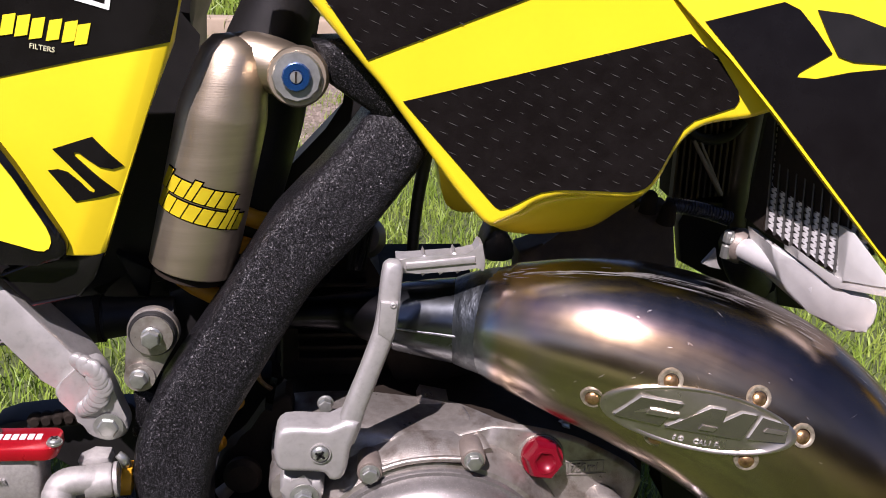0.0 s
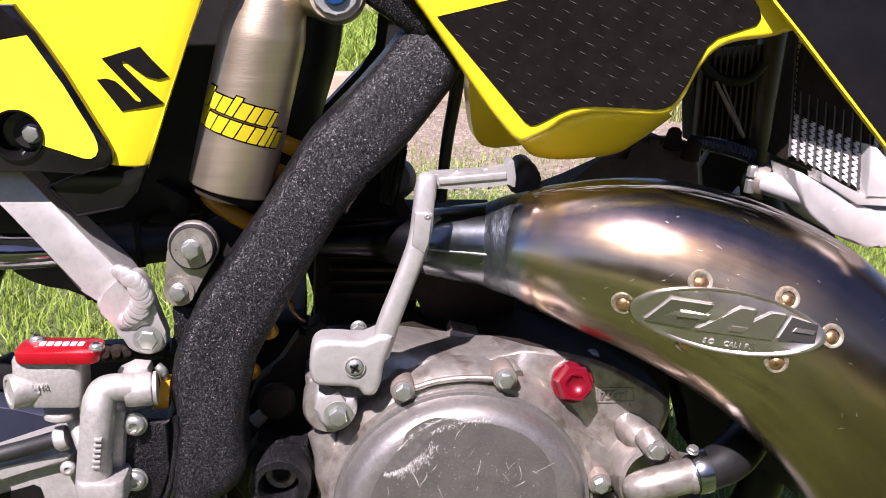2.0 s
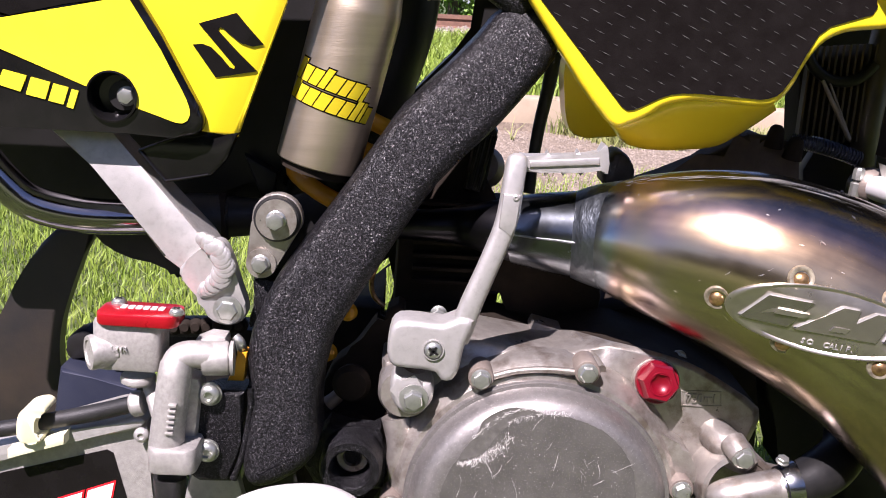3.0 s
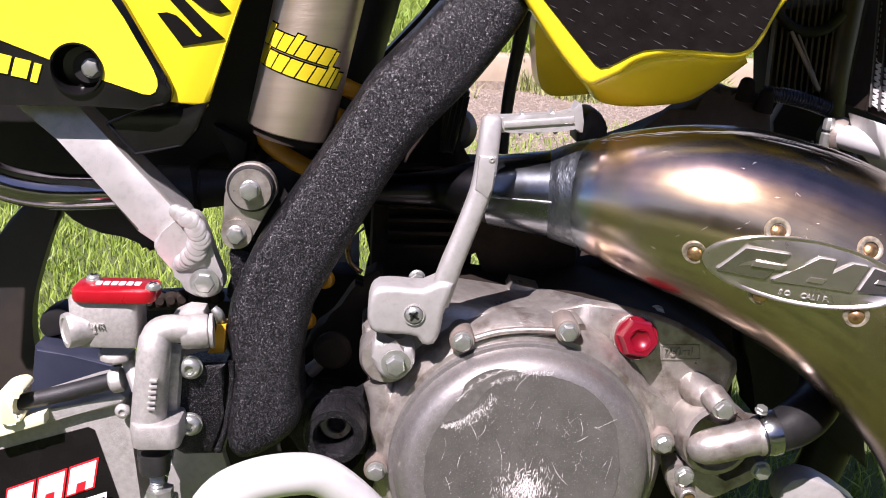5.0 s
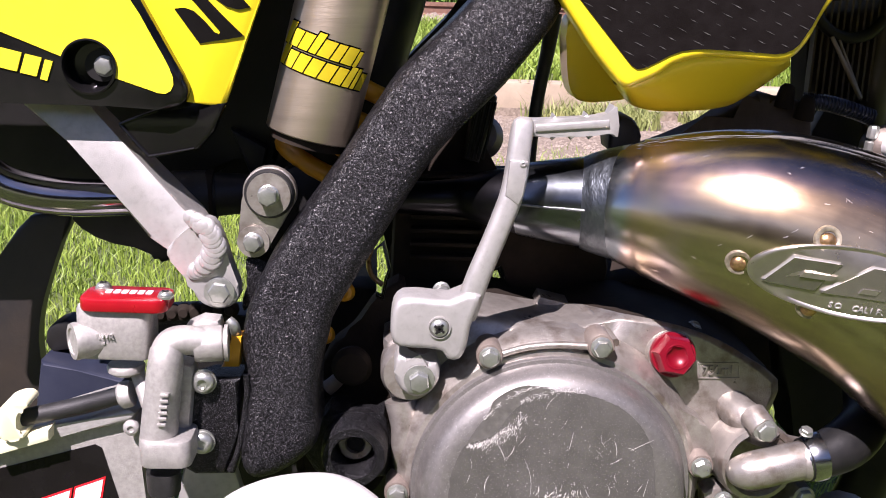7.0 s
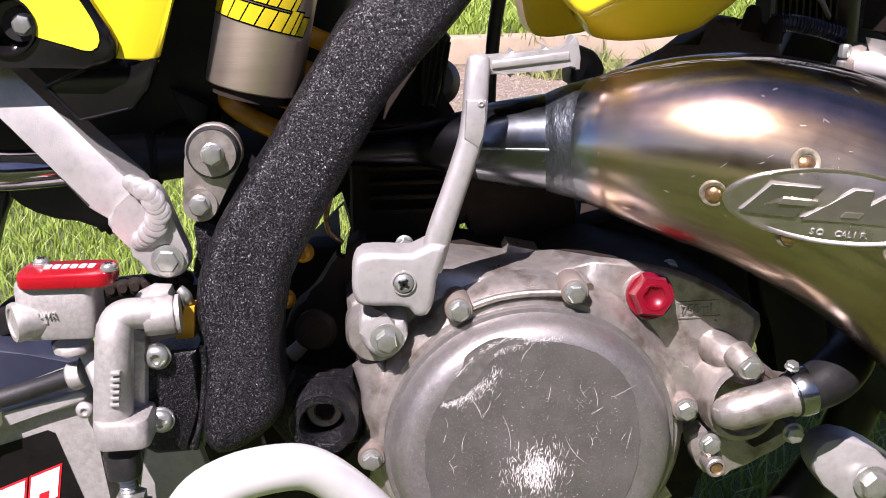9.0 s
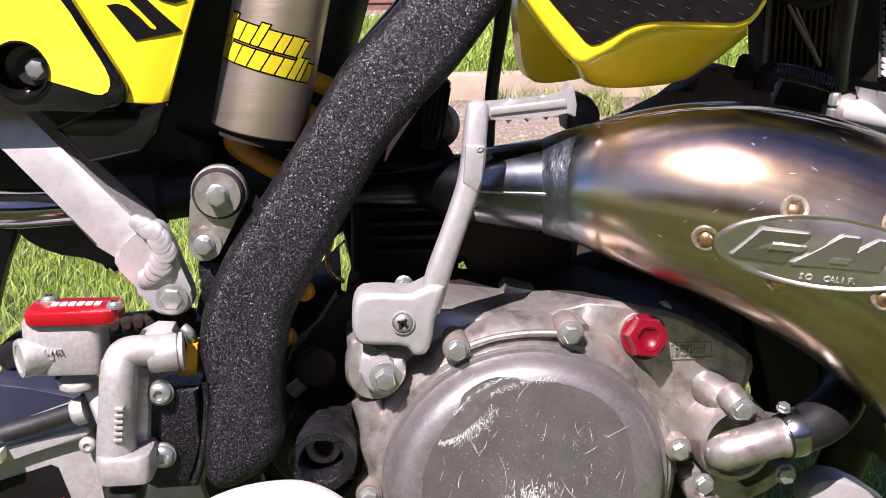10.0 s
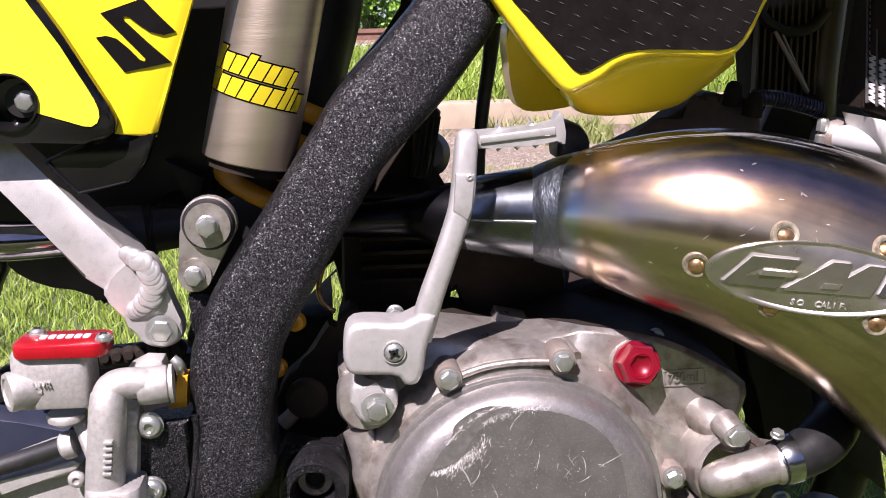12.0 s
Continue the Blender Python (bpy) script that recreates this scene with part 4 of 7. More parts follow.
part("adjuster_housing", lathe([(0, -0.02), (0.0175, -0.02), (0.0175, -0.002), (0.0165, 0.0), (0, 0.0)], knob, kdir), TITAN, res)
adj = part("adjuster_nut", lathe([(0, 0), (0.0138, 0), (0.0146, 0.002), (0.0135, 0.004), (0, 0.004)], knob, kdir, 12), ZINC, res, "bright steel adjuster nut")
part("blue_dial", lathe([(0, 0.003), (0.0084, 0.003), (0.0084, 0.0065), (0.0076, 0.008), (0.0045, 0.008), (0.004, 0.0072), (0, 0.0072)], knob, kdir, 12), BLUE, adj, "blue anodised adjuster dial")
part("adjuster_screw", lathe([(0, 0.007), (0.0036, 0.007), (0.0034, 0.0084), (0, 0.0086)], knob, kdir, 16), ZINC, adj)
slot_at = knob + kdir.normalized() * 0.0085
# Dark bar stands for the shade in the slot.
part("screw_slot", box(slot_at.x - 0.0005, slot_at.x + 0.0005, slot_at.y - 0.0004, slot_at.y + 0.0006, slot_at.z - 0.0032, slot_at.z + 0.0032), DARKIRON, adj)


def reservoir_mark(h0, a0, h1, a1, slant=0.004, material=None, lift=0.0003, name="lettering_block", rise=0.0):
    """A slanted block on the reservoir's skin, between two heights and two angles."""
    toward = Vector((0, -1, 0))
    toward = (toward - rax * toward.dot(rax)).normalized()
    side = toward.cross(rax)
    rows = []
    for h, sh in ((h0, 0.0), ((h0 + h1) / 2, slant / 2), (h1, slant)):
        row = []
        for k in range(5):
            a = a0 + (a1 - a0) * k / 4 + sh / RR
            row.append(R0 + rax * (h - rise * a * RR) + (RR + lift) * (math.cos(a) * toward - math.sin(a) * side))
        rows.append(row)
    bm = loft(rows)
    bmesh.ops.solidify(bm, geom=list(bm.faces), thickness=0.0003)
    part(name, bm, material or DECAL_Y, res)


def reservoir_word(h, high, a, blocks):
    """A run of plain slanted yellow blocks with a thin dark edge; each block has a width and a height."""
    for w, g in blocks:
        reservoir_mark(h - 0.0009, a - 0.034, h + high * g + 0.0009, a + w + 0.034, 0.0052 * g, DECAL_K, 0.0003, rise=0.07)
        reservoir_mark(h, a, h + high * g, a + w, 0.0050 * g, DECAL_Y, 0.0007, rise=0.07)
        a += w + 0.034


reservoir_word(0.0492, 0.0136, -1.20, ((0.22, 1.0), (0.25, 0.76), (0.24, 0.76), (0.16, 0.95), (0.26, 0.76), (0.18, 0.76), (0.25, 0.78), (0.1, 0.7)))
reservoir_word(0.0366, 0.0136, -1.25, ((0.24, 0.9), (0.26, 0.76), (0.27, 0.76), (0.27, 0.76), (0.25, 0.76), (0.22, 0.76), (0.16, 0.92), (0.1, 0.92), (0.2, 0.76)))

# ---- tank and shroud ----
tank_shape = [(-0.0473, 0.7984), (0.0022, 0.7408), (0.0184, 0.7219), (0.0345, 0.7028), (0.0477, 0.687), (0.0862, 0.6335), (0.1017, 0.6151), (0.1068, 0.61), (0.1119, 0.608), (0.1178, 0.6102), (0.1289, 0.6156), (0.1382, 0.6223), (0.1544, 0.6265), (0.1719, 0.6262), (0.1885, 0.6251), (0.1984, 0.6253), (0.2049, 0.6272), (0.2104, 0.6322), (0.215, 0.6393), (0.2189, 0.6485), (0.2233, 0.6569), (0.231, 0.6661), (0.2438, 0.672), (0.2642, 0.6748), (0.2803, 0.6795), (0.2893, 0.6839), (0.252, 0.7136), (0.2125, 0.7454), (0.1621, 0.8053)]
tank = part("tank_panel", pillow(rounded(tank_shape, 3), 0.574, 0.016, 0.0045, 6), YELLOW, bike, "yellow tank panel with black grip stickers")
grip_low = [(0.0562, 0.6842), (0.2231, 0.7251), (0.2303, 0.7193), (0.2408, 0.7122), (0.2555, 0.6923), (0.2572, 0.6869), (0.2547, 0.6824), (0.2443, 0.6789), (0.231, 0.6744), (0.2248, 0.669), (0.2193, 0.6579), (0.2138, 0.6453), (0.208, 0.6354), (0.2046, 0.6322), (0.2, 0.6303), (0.1949, 0.6295), (0.175, 0.6305), (0.1568, 0.6311), (0.1486, 0.6309), (0.1408, 0.6297), (0.1341, 0.6271), (0.1266, 0.6229), (0.12, 0.6196), (0.1158, 0.6189), (0.1121, 0.6212)]
grip_top = [(-0.0356, 0.7931), (0.0122, 0.7411), (0.0357, 0.7077), (0.1338, 0.7463), (0.156, 0.7992)]
part("grip_sticker", slab(grip_low, 0.5731, 0.0009, 0.0), GRIP, tank, "black dimpled grip sticker")
part("grip_sticker", slab(grip_top, 0.5731, 0.0009, 0.0), GRIP, tank, "black dimpled grip sticker")


def inside(p, poly):
    hit, n = False, len(poly)
    for i in range(n):
        (x0, z0), (x1, z1) = poly[i], poly[(i + 1) % n]
        if (z0 > p[1]) != (z1 > p[1]) and p[0] < (x1 - x0) * (p[1] - z0) / (z1 - z0) + x0:
            hit = not hit
    return hit


def dash_field(y, keep, rise=0.00035):
    """Fine raised dashes in staggered rows, all slanting one way."""
    rng = np.random.default_rng(6)
    bm = bmesh.new()
    turn = radians(-24)
    u, w = Vector((math.cos(turn), 0, math.sin(turn))), Vector((-math.sin(turn), 0, math.cos(turn)))
    for row in range(64):
        for k in range(60):
            x = -0.02 + k * 0.0150 + (row % 3) * 0.0050 + rng.uniform(-0.0012, 0.0012)
            z = 0.60 + row * 0.0058 - (x - 0.1) * 0.12
            if not keep((x, z)):
                continue
            ln = 0.0036 * rng.uniform(0.5, 1.1)
            hi = 0.00022 * rng.uniform(0.6, 1.3)
            c = Vector((x, y, z))
            v = [bm.verts.new(p) for p in (c - u * ln, c - w * hi - Vector((0, rise, 0)), c + u * ln, c + w * hi - Vector((0, rise, 0)))]
            bm.faces.new(v)
    return bm


ob = part("grip_texture", dash_field(0.5730, lambda p: inside(p, grip_low) or inside(p, grip_top)), DASH, tank, "fine raised dashes of the grip")
ob["kind"] = "stuff"
lip = rounded([(0.1017, 0.6151), (0.1068, 0.61), (0.1119, 0.608), (0.1178, 0.6102), (0.1289, 0.6156), (0.1382, 0.6223), (0.1544, 0.6265), (0.1719, 0.6262), (0.1885, 0.6251), (0.1984, 0.6253), (0.2049, 0.6272)], 4, False)
under = rounded([(0.1129, 0.6061), (0.1177, 0.6003), (0.1241, 0.5937), (0.1345, 0.5908), (0.1479, 0.5899), (0.1652, 0.5909), (0.1756, 0.5921), (0.1856, 0.5953), (0.1967, 0.603), (0.2078, 0.6114), (0.2181, 0.6199)], 4, False)
rows = []
for f, y in ((-0.04, 0.5795), (0.0, 0.5778), (0.10, 0.5795), (0.26, 0.5855), (0.5, 0.593), (0.8, 0.603), (0.95, 0.610), (1.0, 0.622)):
    rows.append([(a[0] + (b[0] - a[0]) * f, y, a[1] + (b[1] - a[1]) * f) for a, b in zip(lip, under)])
rows.append([(p[0], 0.66, p[2] + 0.012) for p in rows[-1]])
part("tank_belly", loft(rows), YELLOW, tank, "", 80)
part("inner_tank", slab(rounded([(0.0898, 0.6487), (0.0828, 0.6387), (0.0853, 0.6219), (0.0882, 0.6084), (0.0917, 0.5986), (0.0967, 0.5924), (0.104, 0.5902), (0.1241, 0.592), (0.1438, 0.6035), (0.1412, 0.6502)], 3), 1.0744, 0.03, 0.003, 3, -0.7), YELLOW, tank)
part("tank_strap", slab(rounded([(0.1215, 0.5800), (0.1300, 0.5830), (0.1365, 0.5760), (0.1385, 0.5598), (0.1180, 0.5608)], 3), 0.645, 0.03, 0.004), RUBBER, tank)

shroud_shape = [(0.1645, 0.8057), (0.2115, 0.7456), (0.2305, 0.7266), (0.2489, 0.7123), (0.2721, 0.6821), (0.304, 0.6446), (0.3496, 0.5922), (0.4105, 0.527), (0.4786, 0.5328), (0.4533, 0.8152)]
shroud = part("radiator_shroud", slab(shroud_shape, 0.4160, 0.006, 0.003, 3, 0.2079), YELLOW, bike, "yellow radiator shroud with a black sticker")
part("shroud_sticker", slab([(0.2287, 0.7329), (0.2756, 0.7445), (0.2852, 0.7403), (0.2955, 0.7291), (0.306, 0.7161), (0.2863, 0.7052), (0.2851, 0.7027), (0.297, 0.7018), (0.3179, 0.7057), (0.3418, 0.708), (0.4541, 0.7181), (0.4692, 0.5474), (0.3935, 0.5484), (0.3415, 0.6035), (0.2790, 0.6770), (0.2450, 0.7155)], 0.4152, 0.0009, 0.0, 2, 0.2079), DECAL_K, shroud, "black gloss sticker")
# Black patch on the surface stands for the vent's dark opening.
part("shroud_vent", slab([(0.2956, 0.7405), (0.3159, 0.7384), (0.3403, 0.7305), (0.4261, 0.7012), (0.4268, 0.693), (0.3674, 0.7096), (0.3416, 0.7105), (0.3193, 0.7115), (0.3096, 0.7146), (0.3026, 0.7266)], 0.4149, 0.0009, 0.0, 2, 0.2079), BLACK, shroud)

# ---- radiators ----
RADTANK = mat("bright cast aluminium", (0.66, 0.65, 0.62), (0.58, 0.57, 0.54), rough=0.38, rough_to=0.5, metal=0.35, scale=90, bump=0.15, bump_scale=1700, stain=0.12)
RAD = (1.116, -1.7)
rad = part("radiator_tank", slab(rounded([(0.3027, 0.5859), (0.3135, 0.5803), (0.3244, 0.5737), (0.3287, 0.5692), (0.3399, 0.5722), (0.3425, 0.5720), (0.3437, 0.5666), (0.3432, 0.5574), (0.3410, 0.5506), (0.3375, 0.5467), (0.3267, 0.5462), (0.3140, 0.5541), (0.3089, 0.5636)], 2), RAD[0], 0.04, 0.005, 3, 0, RAD[1]), RADTANK, bike, "cast aluminium radiator end tank")
part("tank_rim", slab([(0.3118, 0.5891), (0.3272, 0.5784), (0.3410, 0.5838), (0.3534, 0.5871), (0.3539, 0.5806), (0.3417, 0.5770), (0.3266, 0.5720), (0.3123, 0.5826)], RAD[0] - 0.004, 0.02, 0.001, 2, 0, RAD[1]), RADTANK, rad)
part("filler_neck", tube([(0.3019, 0.6420, 0.5690, 0.0085), (0.3045, 0.6330, 0.5690, 0.0087), (0.3105, 0.6170, 0.5685, 0.0089), (0.3180, 0.6000, 0.5675, 0.0093), (0.3290, 0.5760, 0.5650, 0.0102)], 20), POLISH, rad)
part("hose_clamp", tube([(0.2988, 0.6493, 0.5696, 0.0122), (0.3000, 0.6482, 0.5694, 0.0129), (0.3039, 0.6472, 0.5684, 0.0129), (0.3052, 0.6461, 0.5681, 0.0122)], 26, 2), GREYIRON, rad)
part("coolant_hose", tube([(0.3090, 0.6439, 0.5674, 0.0105), (0.3077, 0.6439, 0.5677, 0.0117), (0.3018, 0.6482, 0.5689, 0.0122), (0.3024, 0.6579, 0.5667, 0.0119), (0.3108, 0.6729, 0.5570, 0.0122), (0.3162, 0.6720, 0.5438, 0.0129), (0.3345, 0.6878, 0.5233, 0.0138)], 22), HOSE, rad)
cs = Vector((0.2903, 0.6428, 0.5720))
part("clamp_screw", lathe([(0, -0.010), (0.0038, -0.010), (0.0038, -0.001), (0.0026, 0.0), (0.0026, 0.002), (0.0040, 0.002), (0.0040, 0.0085), (0.003, 0.010), (0, 0.010)], cs, (0.05, -0.1, 1), 8), ZINC, rad)
part("hanger_tab", slab([(0.2808, 0.5510), (0.2897, 0.5624), (0.2916, 0.5512), (0.2958, 0.5462), (0.2865, 0.5486)], 0.66, 0.004, 0.0005), SATIN, rad)
# The core's dark metal puts its shade into the colour.
core_body = part("radiator_core", slab([(0.3009, 0.5912), (0.3046, 0.6614), (0.3112, 0.7007), (0.3330, 0.6474), (0.3330, 0.5936), (0.3347, 0.5764)], RAD[0] + 0.010, 0.03, 0.001, 2, 0, RAD[1]), DARKIRON, rad, "louvred radiator core")
c0, c1 = Vector((0.2994, 0.6050, 0.5948)), Vector((0.3297, 0.5535, 0.5799))
along, up = (c1 - c0), (Vector((0.3024, 0.6189, 0.6599)) - c0) * 1.25
depth = Vector((0.0045, 0.0045, 0))
for k in range(11):
    b0 = c0 + along * (k / 9.0)
    bm = bmesh.new()
    e = along.normalized() * 0.0006
    vs = [bm.verts.new(b0 + e * q + up * g + depth * w) for g in (0.0, 1.0) for q, w in ((-1, -0.1), (1, -0.1), (1, 1), (-1, 1))]
    for ids in ((0, 1, 5, 4), (1, 2, 6, 5), (2, 3, 7, 6), (3, 0, 4, 7), (4, 5, 6, 7)):
        bm.faces.new([vs[i] for i in ids])
    part("louvre", bm, DARKFIN, core_body)
    bm = bmesh.new()
    last = None
    for j in range(43):
        q = b0 + up * (j / 42) + (along / 9.0) * (0.04 if j % 2 else 0.96) + depth * 0.3
        pair = [bm.verts.new(q + depth * w) for w in (0.0, 0.8)]
        pair.append(bm.verts.new(q + up.normalized() * 0.0019))
        if last:
            bm.faces.new((last[0], pair[0], pair[1], last[1]))
            bm.faces.new((last[0], pair[0], pair[2], last[2]))
        last = pair
    part("fin", bm, FINMETAL, core_body)
part("end_plate", slab([(0.3276, 0.6110), (0.3299, 0.6110), (0.3460, 0.5858), (0.3462, 0.5834), (0.3406, 0.5828), (0.3283, 0.5775), (0.3287, 0.5909)], RAD[0] - 0.006, 0.012, 0.0015, 2, 0, RAD[1]), RADTANK, rad)
# Far core and louvres get dark colours in place of their shade.
far_rad = part("far_radiator", slab([(0.2606, 0.6516), (0.3252, 0.6588), (0.329, 0.5798), (0.2668, 0.5881)], 0.70, 0.03, 0.002), DARKIRON, bike, "far louvred radiator core, coloured dark as its shade")
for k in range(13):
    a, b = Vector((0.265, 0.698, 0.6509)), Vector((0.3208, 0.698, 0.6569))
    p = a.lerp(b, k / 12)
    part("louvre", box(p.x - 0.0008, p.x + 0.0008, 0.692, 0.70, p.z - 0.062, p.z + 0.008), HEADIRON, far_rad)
# Black sheet added to close the dark gap behind the radiator neck.
part("neck_gap_fill", slab([(0.2734, 0.5696), (0.2876, 0.6007), (0.3164, 0.6008), (0.3762, 0.5602), (0.3956, 0.4938), (0.3425, 0.5041), (0.279, 0.5377)], 0.70, 0.01, 0.003), BLACK, bike)
part("radiator_brace", tube([(0.2734, 0.685, 0.6365, 0.0014), (0.2858, 0.685, 0.6162, 0.0017), (0.2985, 0.685, 0.5955, 0.0018)], 8), GREYIRON, bike)
part("radiator_brace", tube([(0.2790, 0.688, 0.6365, 0.0009), (0.2895, 0.688, 0.6162, 0.0010), (0.3005, 0.688, 0.5955, 0.0010)], 8), GREYIRON, bike)
part("down_tube", tube([(0.3208, 0.7, 0.6828, 0.0102), (0.3178, 0.7, 0.6427, 0.0104), (0.3155, 0.7, 0.593, 0.0101), (0.3289, 0.72, 0.5323, 0.0106)], 16), mat("dusty brown painted tube", (0.055, 0.042, 0.033), (0.03, 0.024, 0.02), rough=0.35, scale=40, stain=0.3), bike)
part("looping_hose", tube([(0.2620, 0.690, 0.6560, 0.0040), (0.2660, 0.690, 0.6470, 0.0040), (0.2760, 0.690, 0.6390, 0.0040), (0.2880, 0.690, 0.6360, 0.0040), (0.3010, 0.690, 0.6390, 0.0040), (0.3110, 0.690, 0.6500, 0.0040)], 14), BLACK, bike)
# Black sheet behind the radiator stands for deep shade.
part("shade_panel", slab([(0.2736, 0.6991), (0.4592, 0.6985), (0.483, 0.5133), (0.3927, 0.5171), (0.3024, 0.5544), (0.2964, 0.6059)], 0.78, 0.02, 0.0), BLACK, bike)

# ---- exhaust ----
pipe_path = [(0.1175, 0.5954, 0.5358, 0.0354), (0.1274, 0.5904, 0.5359, 0.0394), (0.1376, 0.5858, 0.5359, 0.0433), (0.1677, 0.5723, 0.5342, 0.0518), (0.1991, 0.5617, 0.5296, 0.0577), (0.2323, 0.5546, 0.5186, 0.0621), (0.2647, 0.5484, 0.503, 0.0649), (0.2908, 0.5429, 0.4858, 0.0659), (0.319, 0.5365, 0.4597, 0.0651), (0.3464, 0.5325, 0.427, 0.0629), (0.3678, 0.532, 0.3886, 0.0598), (0.3857, 0.538, 0.3379, 0.0546), (0.4053, 0.55, 0.2757, 0.0488)]
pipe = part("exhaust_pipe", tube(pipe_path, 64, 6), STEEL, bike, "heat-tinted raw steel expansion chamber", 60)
part("weld_ring", tube([(0.0943, 0.6020, 0.5346, 0.0284), (0.0991, 0.6010, 0.5347, 0.0303), (0.1049, 0.5994, 0.535, 0.0322), (0.1114, 0.5974, 0.5354, 0.0341), (0.1185, 0.5950, 0.5357, 0.0360), (0.1215, 0.5936, 0.5358, 0.0368)], 48, 3), mat("blued weld steel", (0.17, 0.19, 0.205), (0.045, 0.048, 0.052), rough=0.3, rough_to=0.45, metal=0.95, scale=110, bump=0.8, bump_scale=150, stretch=(1.6, 1, 0.6), relief=0.0011), pipe, "rippled bluish weld ring")
part("sleeve", tube([(0.0564, 0.612, 0.5335, 0.0226), (0.0748, 0.607, 0.5342, 0.0256), (0.0961, 0.6015, 0.5347, 0.0285)], 48, 2), mat("pale blue tinted steel", (0.18, 0.195, 0.21), (0.10, 0.11, 0.12), rough=0.16, rough_to=0.28, metal=1.0, scale=70), pipe)
part("sleeve_seam", tube([(0.0530, 0.5898, 0.5350, 0.0007), (0.0620, 0.5853, 0.5352, 0.0008), (0.0700, 0.5820, 0.5352, 0.0008), (0.0790, 0.5788, 0.5354, 0.0011), (0.0880, 0.5750, 0.5354, 0.0012), (0.0970, 0.5715, 0.5356, 0.0014)], 10, 3),
     mat("bright seam weld", (0.30, 0.31, 0.31), (0.10, 0.105, 0.11), rough=0.4, metal=0.95, scale=300, bump=0.7, bump_scale=420), pipe)
part("rear_cone", tube([(0.0601, 0.6112, 0.5336, 0.0224), (0.0418, 0.617, 0.5328, 0.0183), (0.0237, 0.626, 0.5312, 0.0135), (0.0015, 0.628, 0.53, 0.0109), (-0.0353, 0.63, 0.5289, 0.0097)], 40, 4), DIMSTEEL, pipe, "shiny steel rear cone in a shaded tone")
for k in range(34):
    a = 0.2 + k * 0.085
    q = Vector((0.1133, 0.5985, 0.5353))
    part("weld_ripple", lathe([(0, 0.0011), (0.0014, 0.0009), (0.0026, -0.0004)], q + Vector((0.0022 * math.sin(k * 2.1) - 0.0095, -0.0283 * math.sin(a), 0.0283 * math.cos(a))), (-0.2, -math.sin(a), math.cos(a)), 8), mat("weld bead steel", (0.20, 0.22, 0.24), (0.08, 0.09, 0.10), rough=0.32, metal=1.0, scale=400, bump=0.4, bump_scale=600) if k == 0 else bpy.data.materials["weld bead steel"], pipe)
stinger = part("tail_pipe", tube([(-0.3228, 0.6, 0.6057, 0.0106), (-0.2922, 0.6, 0.5731, 0.0111), (-0.2744, 0.602, 0.551, 0.0114), (-0.2576, 0.605, 0.5364, 0.0117), (-0.2264, 0.61, 0.5289, 0.0119), (-0.182, 0.618, 0.5281, 0.0113), (-0.1398, 0.625, 0.529, 0.0107), (-0.0962, 0.63, 0.5303, 0.01)], 36), CHROME, bike, "shiny dark steel tail pipe")
part("rubber_joint", tube([(-0.1805, 0.619, 0.5279, 0.0135), (-0.1753, 0.62, 0.528, 0.0157), (-0.1469, 0.624, 0.5288, 0.0158), (-0.137, 0.626, 0.5291, 0.0148), (-0.1326, 0.626, 0.5295, 0.0129)], 32), RUBBER, stinger)
part("tail_cover", tube([(-0.1345, 0.626, 0.5294, 0.0140), (-0.1200, 0.6275, 0.5298, 0.0128), (-0.1050, 0.629, 0.5302, 0.0120), (-0.0900, 0.630, 0.5303, 0.0116)], 28, 2), BLACK, stinger)
for q in [(-0.1638, 0.621, 0.5286), (-0.1377, 0.626, 0.5291)]:
    part("joint_clamp", lathe([(0.0152, -0.0025), (0.0158, -0.0025), (0.0158, 0.0025), (0.0152, 0.0025)], q, (1, 0.02, 0.05), 36), DARKIRON, stinger)

# badge on the pipe: an oval plate held by six brazed spots, with raised slanted blocks
spots = [Vector(p) for p in [(0.1699, 0.522, 0.5215), (0.2062, 0.504, 0.5379), (0.2588, 0.489, 0.5318), (0.2832, 0.477, 0.5097), (0.2496, 0.484, 0.4967), (0.2068, 0.511, 0.5001)]]
bc = sum(spots, Vector()) / 6
e1 = (spots[3] - spots[0]).normalized()
nrm = e1.cross(((spots[1] + spots[2]) - (spots[4] + spots[5])).normalized()).normalized()
if nrm.y > 0:
    nrm = -nrm
e2 = nrm.cross(e1).normalized()
if e2.z < 0:
    e2 = -e2
LA, LB = (spots[3] - spots[0]).length * 0.459, 0.0176
bc -= e1 * (0.083 * LA)


PIPE_AXIS = [(Vector(p[:3]), p[3]) for p in rounded(pipe_path, 12, False)]


def on_badge(u, v, lift):
    """A place on the pipe's skin: u along the badge, v across, in half lengths, lifted off the skin."""
    p = bc + e1 * (u * LA) + e2 * (v * LB)
    k = min(range(1, len(PIPE_AXIS) - 1), key=lambda i: (PIPE_AXIS[i][0] - p).length_squared)
    a, b = PIPE_AXIS[k - 1], PIPE_AXIS[k + 1]
    f = max(0.0, min(1.0, (p - a[0]).dot(b[0] - a[0]) / (b[0] - a[0]).length_squared))
    c, r = a[0].lerp(b[0], f), a[1] + (b[1] - a[1]) * f
    return c + (p - c).normalized() * (r + 0.0012 + lift)


